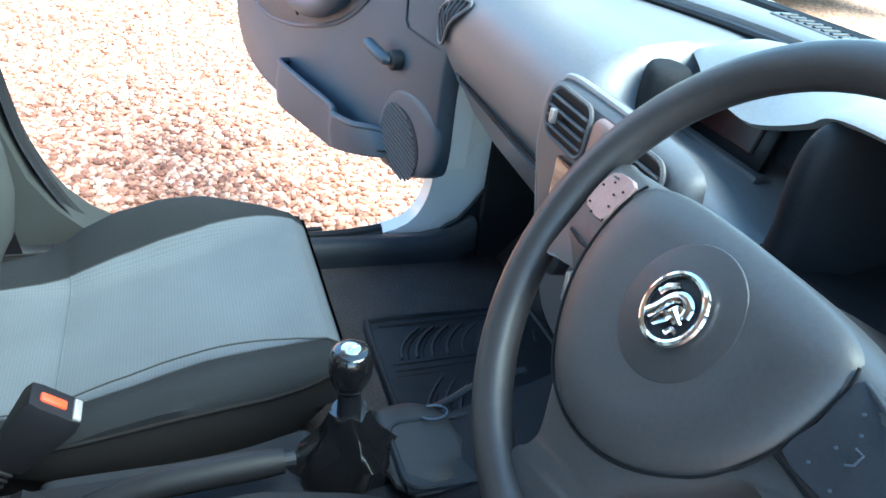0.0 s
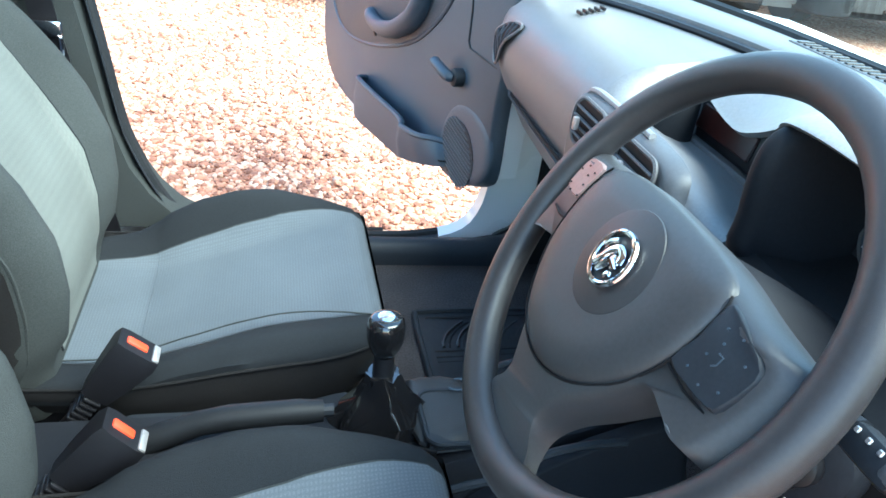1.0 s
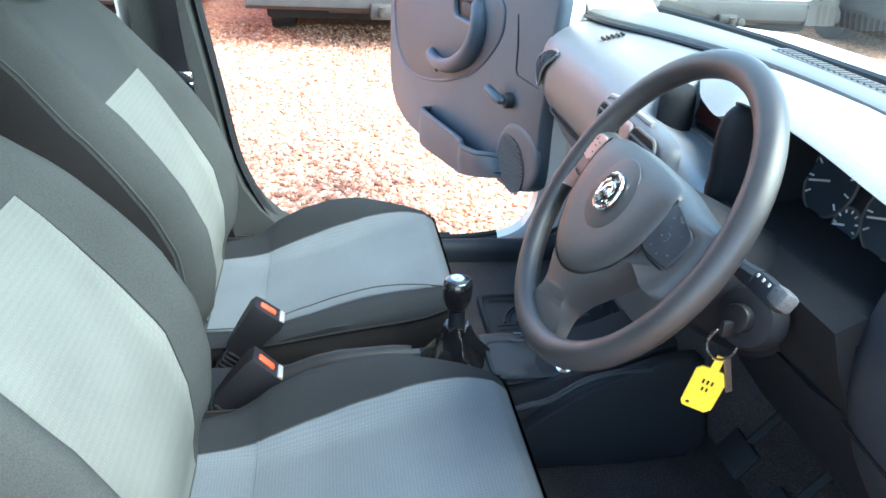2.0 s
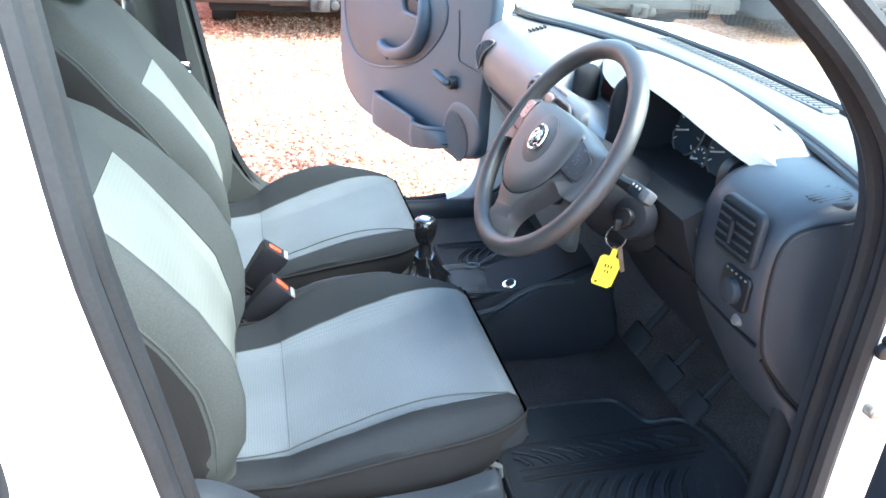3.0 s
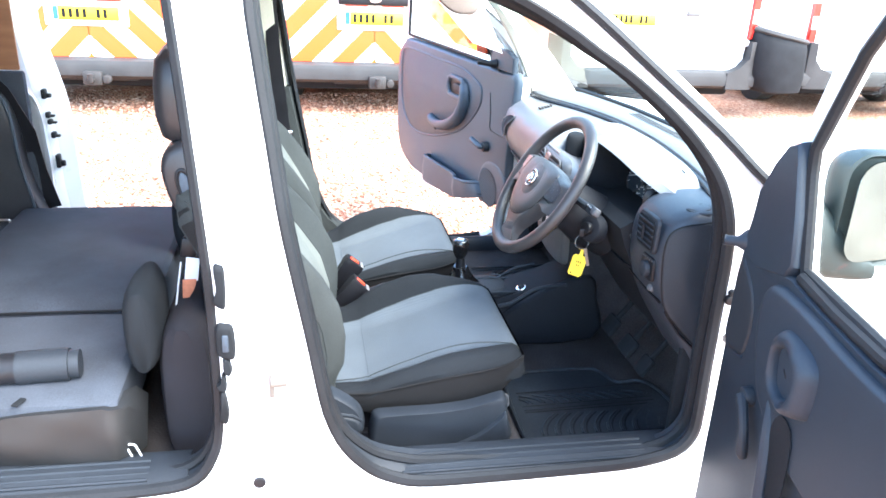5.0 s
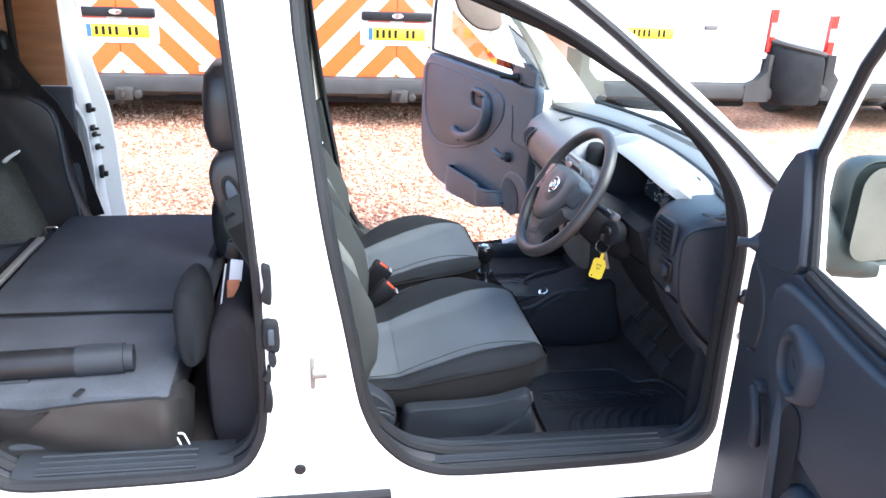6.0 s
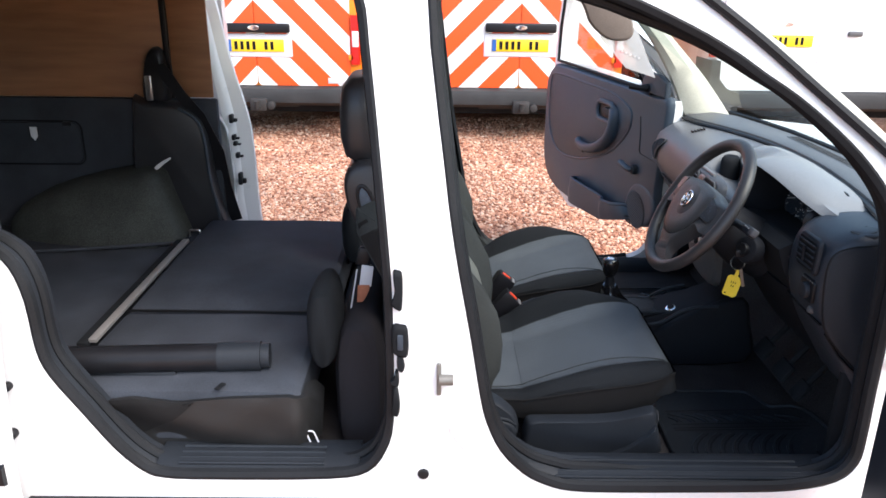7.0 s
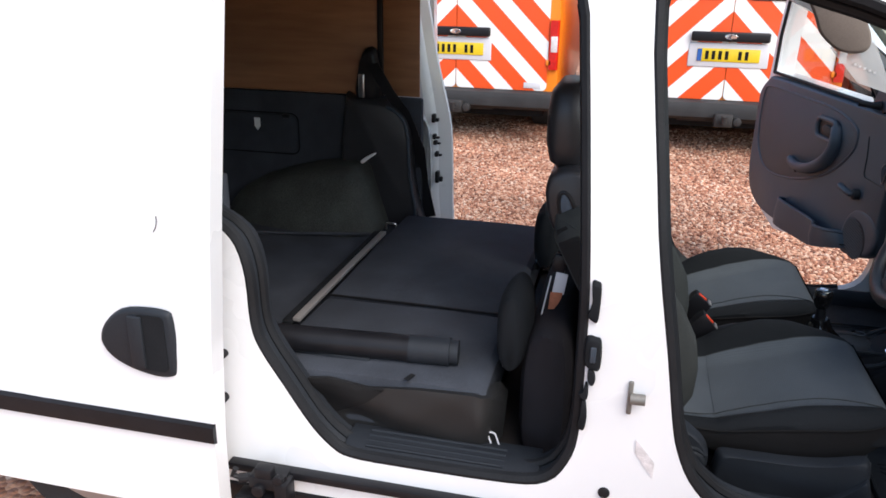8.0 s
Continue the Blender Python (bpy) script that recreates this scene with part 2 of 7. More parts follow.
def join(*bms):
    out = bmesh.new()
    for b in bms:
        me = bpy.data.meshes.new("tmp")
        b.to_mesh(me)
        b.free()
        out.from_mesh(me)
        bpy.data.meshes.remove(me)
    return out


def loft(rings, close=True, cap=True, loop=False):
    """Skin over rings of equally many points; close: each ring is closed; loop: the last ring meets the first."""
    bm = bmesh.new()
    rows = [[bm.verts.new(p) for p in r] for r in rings]
    n = len(rows[0])
    for a, b in zip(rows, rows[1:] + (rows[:1] if loop else [])):
        for k in range(n if close else n - 1):
            bm.faces.new((a[k], a[(k + 1) % n], b[(k + 1) % n], b[k]))
    if cap and close and not loop:
        bm.faces.new(rows[0][::-1])
        bm.faces.new(rows[-1])
    return bm


def spline(pts, n=6, closed=False):
    """Catmull-Rom curve through the points."""
    pts = [Vector(p) for p in pts]
    out, m = [], len(pts)
    for k in range(m if closed else m - 1):
        p0 = pts[(k - 1) % m] if closed or k else pts[0] * 2 - pts[1]
        p1, p2 = pts[k], pts[(k + 1) % m]
        p3 = pts[(k + 2) % m] if closed or k + 2 < m else p2 * 2 - p1
        for j in range(n):
            t = j / n
            out.append(0.5 * (2 * p1 + (p2 - p0) * t + (2 * p0 - 5 * p1 + 4 * p2 - p3) * t * t + (3 * p1 - p0 - 3 * p2 + p3) * t ** 3))
    if not closed:
        out.append(pts[-1])
    return out


def tube(path, r, n=10, closed=False, flat=1.0, up=(0, 0, 1)):
    """A round or flattened bar along a path; r: a radius or one for each point."""
    path = [Vector(p) for p in path]
    rings, m = [], len(path)
    side = None
    for k, p in enumerate(path):
        a = path[(k - 1) % m] if closed or k else p
        b = path[(k + 1) % m] if closed or k < m - 1 else p
        d = (b - a).normalized()
        if side is None:
            side = d.cross(Vector(up))
            if side.length < 0.05:
                side = d.cross(Vector((1, 0, 0)))
        side = (side - d * side.dot(d)).normalized()
        top = side.cross(d)
        rr = r[k] if isinstance(r, (list, tuple)) else r
        rings.append([p + rr * (math.cos(q) * side + flat * math.sin(q) * top) for q in (2 * math.pi * j / n for j in range(n))])
    return loft(rings, loop=closed)


def disc(c, axis, r, h, n=24, bev=0.0, ry=None):
    """A round or oval button: c is the middle of its foot."""
    z = Vector(axis).normalized()
    q = z.to_track_quat("Z", "Y").to_matrix().to_4x4()
    rings = []
    prof = [(1, 0), (1, h - bev), (1 - bev / r * 0.3, h - bev * 0.3), (1 - bev / r, h)] if bev else [(1, 0), (1, h)]
    for k, hh in prof:
        rings.append([Matrix.Translation(c) @ q @ Vector((k * r * math.cos(a), k * (ry or r) * math.sin(a), hh)) for a in (2 * math.pi * j / n for j in range(n))])
    return loft(rings)


def plate(outline, place, thick, holes=()):
    """A flat plate with holes, from 2D outlines; place(u, v, w) gives the point, w from 0 to thick."""
    bm = bmesh.new()
    edges = []
    for loop in (outline, *holes):
        vs = [bm.verts.new((u, v, 0)) for u, v in loop]
        edges += [bm.edges.new((a, b)) for a, b in zip(vs, vs[1:] + vs[:1])]
    bmesh.ops.triangle_fill(bm, edges=edges, use_beauty=True)
    got = bmesh.ops.extrude_face_region(bm, geom=bm.faces[:])
    for v in got["geom"]:
        if isinstance(v, bmesh.types.BMVert):
            v.co.z = thick
    for v in bm.verts:
        v.co = Vector(place(*v.co))
    return bm


def pillow(outline, place, h, rim=0.35, steps=4):
    """A domed pad over a 2D outline: the outline shrinks to its middle while it rises to h."""
    cu = sum(p[0] for p in outline) / len(outline)
    cv = sum(p[1] for p in outline) / len(outline)
    rings = []
    for k in range(steps + 1):
        a = k / steps * math.pi / 2
        s, w = 1 - rim * (1 - math.cos(a)), h * math.sin(a)
        rings.append([Vector(place(cu + (u - cu) * s, cv + (v - cv) * s, w)) for u, v in outline])
    return loft(rings)


def round_rect(u0, v0, u1, v1, r, n=5):
    out = []
    for cu, cv, a0 in ((u1 - r, v1 - r, 0), (u0 + r, v1 - r, 90), (u0 + r, v0 + r, 180), (u1 - r, v0 + r, 270)):
        for k in range(n + 1):
            a = radians(a0 + 90 * k / n)
            out.append((cu + r * math.cos(a), cv + r * math.sin(a)))
    return out


def oval(u, v, ru, rv, n=28, turn=0.0):
    c, s = math.cos(turn), math.sin(turn)
    return [(u + ru * math.cos(a) * c - rv * math.sin(a) * s, v + ru * math.cos(a) * s + rv * math.sin(a) * c) for a in (2 * math.pi * k / n for k in range(n))]


def curve2(pts, n=5, closed=True):
    return [(p.x, p.y) for p in spline([(a, b, 0) for a, b in pts], n, closed)]


def sstep(t):
    t = min(1.0, max(0.0, t))
    return t * t * (3 - 2 * t)


WIDTH = 1.68


def side_y(z):
    """The near body side leans in above the waist."""
    return 0.02 + (0.16 * (z - 0.95) ** 1.1 if z > 0.95 else 0.0)


def near(u, v, w):
    return (u, side_y(v) + w, v)


def far(u, v, w):
    return (u, WIDTH - side_y(v) - w, v)


# ---- ground ----
def gravel_mat():
    m = mat("red_gravel", (0.4, 0.2, 0.14), 0.85, grain=(0, 0), blotch=(0, 0))
    nt = m.node_tree
    b = nt.nodes["Principled BSDF"]
    tc = nt.nodes.new("ShaderNodeTexCoord")
    vo = nt.nodes.new("ShaderNodeTexVoronoi")
    vo.inputs["Scale"].default_value = 45
    nt.links.new(tc.outputs["Object"], vo.inputs["Vector"])
    ramp = nt.nodes.new("ShaderNodeValToRGB")
    cols = ((0.0, (0.17, 0.072, 0.045)), (0.25, (0.34, 0.145, 0.085)), (0.5, (0.47, 0.235, 0.145)), (0.75, (0.55, 0.325, 0.215)), (1.0, (0.64, 0.47, 0.36)))
    while len(ramp.color_ramp.elements) < len(cols):
        ramp.color_ramp.elements.new(0.5)
    for e, (p, c) in zip(ramp.color_ramp.elements, cols):
        e.position, e.color = p, (*c, 1)
    nt.links.new(vo.outputs["Color"], ramp.inputs[0])
    no = nt.nodes.new("ShaderNodeTexNoise")
    no.inputs["Scale"].default_value = 1.3
    nt.links.new(tc.outputs["Object"], no.inputs["Vector"])
    mr = nt.nodes.new("ShaderNodeMapRange")
    mr.inputs["From Min"].default_value, mr.inputs["From Max"].default_value = 0.35, 0.65
    mr.inputs["To Min"].default_value, mr.inputs["To Max"].default_value = 0.75, 1.1
    nt.links.new(no.outputs["Fac"], mr.inputs["Value"])
    sc = nt.nodes.new("ShaderNodeVectorMath")
    sc.operation = "SCALE"
    nt.links.new(ramp.outputs[0], sc.inputs[0])
    nt.links.new(mr.outputs[0], sc.inputs["Scale"])
    nt.links.new(sc.outputs[0], b.inputs["Base Color"])
    bp = nt.nodes.new("ShaderNodeBump")
    bp.inputs["Strength"].default_value, bp.inputs["Distance"].default_value = 1.0, 0.012
    bp.invert = True
    nt.links.new(vo.outputs["Distance"], bp.inputs["Height"])
    nt.links.new(bp.outputs[0], b.inputs["Normal"])
    return m, ramp, sc


GRAVEL, _, _ = gravel_mat()
STONES, ramp, sc = gravel_mat()
STONES.name = "gravel_stones"
snt = STONES.node_tree
geo = snt.nodes.new("ShaderNodeNewGeometry")
snt.links.new(geo.outputs["Random Per Island"], ramp.inputs[0])
for link in list(snt.nodes["Principled BSDF"].inputs["Normal"].links):
    snt.links.remove(link)

bm = bmesh.new()
bmesh.ops.create_grid(bm, x_segments=40, y_segments=40, size=150)
ground = part("ground", bm, GRAVEL, None)
tagged(ground, "red-brown gravel yard under the parked vans", "ground", kind="structure")


def stones(x0, x1, y0, y1, count, rng):
    t = (1 + 5 ** 0.5) / 2
    v = np.array([(-1, t, 0), (1, t, 0), (-1, -t, 0), (1, -t, 0), (0, -1, t), (0, 1, t), (0, -1, -t), (0, 1, -t), (t, 0, -1), (t, 0, 1), (-t, 0, -1), (-t, 0, 1)], float) / 1.9
    f = np.array([(0, 11, 5), (0, 5, 1), (0, 1, 7), (0, 7, 10), (0, 10, 11), (1, 5, 9), (5, 11, 4), (11, 10, 2), (10, 7, 6), (7, 1, 8),
                  (3, 9, 4), (3, 4, 2), (3, 2, 6), (3, 6, 8), (3, 8, 9), (4, 9, 5), (2, 4, 11), (6, 2, 10), (8, 6, 7), (9, 8, 1)])
    size = rng.uniform(0.007, 0.016, (count, 1, 1)) * rng.uniform(0.65, 1.35, (count, 1, 3))
    q = rng.normal(size=(count, 4))
    q /= np.linalg.norm(q, axis=1, keepdims=True)
    w, x, y, z = q.T
    rot = np.stack([1 - 2 * (y * y + z * z), 2 * (x * y - z * w), 2 * (x * z + y * w), 2 * (x * y + z * w), 1 - 2 * (x * x + z * z), 2 * (y * z - x * w),
                    2 * (x * z - y * w), 2 * (y * z + x * w), 1 - 2 * (x * x + y * y)], 1).reshape(-1, 3, 3)
    p = v[None] * (1 + rng.uniform(-0.18, 0.18, (count, 12, 1))) * size
    p = np.einsum("nij,nkj->nki", rot, p)
    p[:, :, 2] *= 0.7
    p += np.stack([rng.uniform(x0, x1, count), rng.uniform(y0, y1, count), rng.uniform(0.001, 0.008, count)], 1)[:, None]
    faces = (f[None] + 12 * np.arange(count)[:, None, None]).reshape(-1, 3)
    return p.reshape(-1, 3), faces


rng = np.random.default_rng(4)
sets = [stones(-1.9, 1.5, 1.75, 4.4, 34000, rng), stones(-2.4, 2.6, 4.4, 6.6, 12000, rng)]
verts = np.concatenate([s[0] for s in sets])
faces = np.concatenate([sets[0][1], sets[1][1] + len(sets[0][0])])
me = bpy.data.meshes.new("gravel_stones")
me.from_pydata(verts.tolist(), [], faces.tolist())
me.materials.append(STONES)
tagged(new("gravel_stones", me), "loose red and pink gravel chips on the yard", "gravel", kind="stuff")

# ---- the white van ----
van = thing("white_van", "white panel van with open front and sliding doors parked on gravel", "van", (0, 0.84, 0))

FRONT_HOLE = [(-0.05, 1.43), (-0.014, 1.105), (0.008, 0.946), (0.045, 0.745), (0.068, 0.61), (0.085, 0.539), (0.118, 0.466), (0.172, 0.406), (0.225, 0.376),
              (0.284, 0.360), (0.4, 0.357), (0.66, 0.360), (0.79, 0.366), (0.885, 0.390), (0.925, 0.437), (0.931, 0.5), (0.928, 0.624), (0.926, 0.783), (0.925, 0.879), (0.916, 0.960),
              (0.896, 1.026), (0.863, 1.081), (0.805, 1.146), (0.735, 1.206), (0.667, 1.256), (0.602, 1.296), (0.54, 1.336), (0.45, 1.383), (0.30, 1.445), (0.15, 1.478), (0.0, 1.487)]
REAR_HOLE = [(-1.03, 1.2), (-1.03, 1.03), (-0.99, 0.968), (-0.935, 0.936), (-0.898, 0.895), (-0.879, 0.82), (-0.874, 0.708), (-0.855, 0.645), (-0.799, 0.555), (-0.737, 0.46), (-0.684, 0.406), (-0.640, 0.388), (-0.534, 0.384),
             (-0.268, 0.388), (-0.178, 0.408), (-0.136, 0.465), (-0.118, 0.54), (-0.116, 0.693), (-0.12, 0.886), (-0.138, 1.114), (-0.158, 1.325), (-0.172, 1.43), (-0.22, 1.49), (-0.93, 1.49), (-1.01, 1.42)]
OUTER = [(-1.98, 0.24), (-1.75, 0.24), (-1.70, 0.45), (-1.55, 0.58), (-1.36, 0.60), (-1.18, 0.54), (-1.07, 0.40), (-1.04, 0.22), (1.10, 0.22), (1.12, 0.40), (1.2, 0.55), (1.40, 0.63), (1.60, 0.60), (1.74, 0.48),
         (1.80, 0.30), (1.98, 0.30), (2.02, 0.55), (1.92, 0.80), (1.55, 0.89), (1.14, 0.93), (0.98, 1.037), (0.86, 1.141), (0.719, 1.249), (0.587, 1.351), (0.46, 1.44), (0.30, 1.53), (0.1, 1.60), (-0.3, 1.64), (-1.9, 1.64), (-2.0, 1.2)]
front_hole, rear_hole = curve2(FRONT_HOLE, 3), curve2(REAR_HOLE, 3)
front_far = [(u - 0.055 * sstep((0.62 - v) / 0.16) * sstep((u - 0.6) / 0.2), v - 0.046 * sstep((0.50 - v) / 0.14)) for u, v in front_hole]
rear_far = [(min(u, -0.872) if v < 0.75 and u < -0.6 else u, v) for u, v in rear_hole]
far_hole = [(u + 0.055 * min(1, max(0, (u - 0.75) / 0.15)) * min(1, max(0, (1.0 - v) / 0.2)), v) for u, v in front_far]
for place in (near, far):
    part("body_side", plate(OUTER, place, 0.045, (front_hole, rear_hole) if place is near else (front_far, rear_far)), WHITE, van)
    for hole, cx, cz in ((front_hole if place is near else far_hole, 0.42, 0.9), (rear_hole if place is near else rear_far, -0.5, 0.9)):
        # jamb behind the opening and two rubber lips round it
        if hole is rear_far:
            rings = [[Vector(place(u + (cx - u) * k, v + (cz - v) * k, w)) for u, v in hole] for k, w in ((-0.01, 0.02), (0.03, 0.03), (0.05, 0.05), (0.06, 0.09))]
            part("white_jamb", loft(rings, cap=False), WHITE, van)
            continue
        if place is far:
            front = [p for p in hole if p[0] > 0.62 and p[1] > 0.45]
            rings = [[Vector(place(u + (cx - u) * k, v + (cz - v) * k, w)) for u, v in front] for k, w in ((-0.01, 0.01), (0.02, 0.012), (0.05, 0.05))]
            part("white_jamb", loft(rings, close=False, cap=False), WHITE, van)
            part("door_seal", tube([Vector(place(u + (cx - u) * 0.015, v + (cz - v) * 0.015, 0.014)) for u, v in hole if (u <= 0.66 and v < 1.0) or (u < 0.1 and v < 1.42)], 0.010, 8, flat=0.8, up=(0, 1, 0)), SEAL, van)
            rings = [[Vector(place(u + (cx - u) * k, v + (cz - v) * k, w)) for u, v in hole if (u <= 0.66 and v < 1.0) or (u < 0.1 and v < 1.42)] for k, w in ((-0.02, -0.003), (0.006, -0.003), (0.012, 0.03), (0.05, 0.055))]
            part("jamb_trim", loft(rings, close=False, cap=False), TRIM, van)
        path = [Vector(place(u + (cx - u) * 0.012, v + (cz - v) * 0.012, 0.012)) for u, v in hole]
        if place is near:
            part("door_seal", tube(path, 0.016, 8, True, flat=0.8, up=(0, 1, 0)), SEAL, van)
        tight = lambda u: (0.55 + 0.45 * min(1, max(0, (u - 0.12) / 0.12)) - 0.80 * min(1, max(0, (u - 0.35) / 0.3))) if place is near and hole is front_hole else 0.55
        kept = hole if place is near else [p for p in hole if (p[0] <= 0.80 and p[1] < 1.0) or (p[0] < 0.1 and p[1] < 1.42)]
        path = [Vector(place(u + (cx - u) * 0.055 * tight(u), v + (cz - v) * 0.055 * tight(u), 0.055)) for u, v in kept]
        part("inner_seal", tube(path, 0.013, 8, place is near, flat=0.9, up=(0, 1, 0)), SEAL, van)
        rings = []
        for k, w in ((0.008, 0.02), (0.03, 0.03), (0.05, 0.05), (0.07, 0.085))[0 if place is near else 2:]:
            rings.append([Vector(place(u + (cx - u) * k * tight(u), v + (cz - v) * k * tight(u), w)) for u, v in kept])
        part("jamb_trim", loft(rings, close=place is near, cap=False), TRIM, van)


def both(fn):
    """The same part on both sides of the van; fn takes a mirror function."""
    fn(lambda x, y, z: (x, y, z))
    fn(lambda x, y, z: (x, WIDTH - y, z))


# floor pan, tunnel, load floor underside, roof, ends
part("pillar_trim", plate(curve2([(0.90, 0.29), (0.90, 0.352), (0.935, 0.372), (0.985, 0.44), (1.01, 0.50), (1.012, 0.75), (1.08, 0.75), (1.08, 0.29)], 2), lambda u, v, w: (u, 1.58 + w, v), 0.01), TRIM, van)
part("hinge_pillar", loft([[Vector((x, y, z)) for x, y in ((x0, 1.635), (x0 + 0.01, 1.66), (1.06, 1.665), (1.06, 1.635))] for x0, z in ((0.86, 0.345), (0.90, 0.38), (0.925, 0.42), (0.932, 0.60), (0.93, 0.90))]), WHITE, van, "white painted hinge pillar")
part("floor_pan", box((0.05, 0.84, 0.285), (2.2, 1.5, 0.03), 0.01), CARPET, van, "worn dark grey floor carpet")
for sy, cx, wide in ((0.135, 1.035, 0.25), (1.545, 1.07, 0.20)):
    part("kick_panel", box((cx, sy, 0.52), (wide, 0.022, 0.46), 0.008), MATTE, van)
part("firewall", loft([[Vector((1.02, y, 0.30)), Vector((1.16, y, 0.46)), Vector((1.20, y, 0.86)), Vector((1.26, y, 0.86)), Vector((1.26, y, 0.26)), Vector((1.02, y, 0.26))] for y in (0.09, 1.59)]), CARPET, van)
part("roof", loft([[Vector((x, y, z + 0.05 * (1 - ((y - 0.84) / 0.7) ** 2))) for y in (0.15, 0.4, 0.84, 1.28, 1.53)] + [Vector((x, y, z - 0.03)) for y in (1.53, 1.28, 0.84, 0.4, 0.15)]
                   for x, z in ((0.28, 1.55), (0.1, 1.60), (-0.3, 1.64), (-1.9, 1.64), (-2.0, 1.60))]), WHITE, van)
part("headliner", loft([[Vector((x, y, z)) for y in (0.14, 0.84, 1.54)] + [Vector((x, y, z + 0.012)) for y in (1.54, 0.84, 0.14)] for x, z in ((0.32, 1.485), (0.1, 1.53), (-0.3, 1.56), (-1.95, 1.56))]), BEIGE, van)
part("rear_door_panel", box((-1.985, 0.84, 0.93), (0.05, 1.5, 1.36), 0.02), WHITE, van)
part("bonnet", loft([[Vector((x, y, z - 0.05 * ((y - 0.84) / 0.75) ** 2)) for y in (0.10, 0.35, 0.84, 1.33, 1.58)] + [Vector((x, y, z - 0.08)) for y in (1.58, 1.33, 0.84, 0.35, 0.10)]
                     for x, z in ((1.22, 0.935), (1.5, 0.905), (1.8, 0.85), (2.02, 0.74), (2.1, 0.55))]), WHITE, van)
part("front_bumper", box((2.05, 0.84, 0.42), (0.2, 1.6, 0.3), 0.06, 3), WHITE, van)
part("windscreen_seal", tube([(1.215 - 0.105 * ((y - 0.84) / 0.72) ** 2, y, 0.955) for y in (0.12, 0.3, 0.5, 0.84, 1.18, 1.38, 1.56)], 0.013, 8), SEAL, van)
ws = [[Vector((x0 + 0.10 * (1 - ((y - 0.84) / 0.74) ** 2), y, z0)) for y in (0.10, 0.3, 0.55, 0.84, 1.13, 1.38, 1.58)] for x0, z0 in ((1.12, 0.955), (0.80, 1.20), (0.46, 1.455), (0.36, 1.52))]
glass = part("windscreen", loft(ws, close=False, cap=False), SCREEN, van, "clear raked windscreen")
glass.visible_shadow = False


part("scuttle_panel", loft([[Vector((x - 0.09 * ((y - 0.84) / 0.72) ** 2, y, z)) for x, z in ((1.20, 0.93), (1.235, 0.945), (1.31, 0.925), (1.33, 0.89), (1.20, 0.89))] for y in (0.14, 0.4, 0.84, 1.28, 1.54)]), BLACK, van, "black scuttle below the windscreen")
visor = part("sun_visor", pillow(curve2([(0.44, 1.46), (0.487, 1.342), (0.512, 1.292), (0.575, 1.243), (0.646, 1.239), (0.668, 1.275), (0.64, 1.346), (0.57, 1.45)], 3), lambda u, v, w: (u, 1.42 - w, v), 0.018, 0.12), VISORM, van, "taupe sun visor hanging down")
sheet = part("paper_sheet", plate([(0.55, 1.25), (0.64, 1.338), (0.672, 1.30), (0.768, 1.105), (0.655, 1.14)], lambda u, v, w: (u, 1.43 + w, v), 0.0015), SHEET, visor, "thin pale paper sheet tucked behind the visor")
for k in range(5):
    part("printed_bar", box((0.635 + 0.016 * k, 1.4285, 1.20 - 0.006 * k), (0.008, 0.001, 0.007), 0, 1), CLEARLENS, visor)


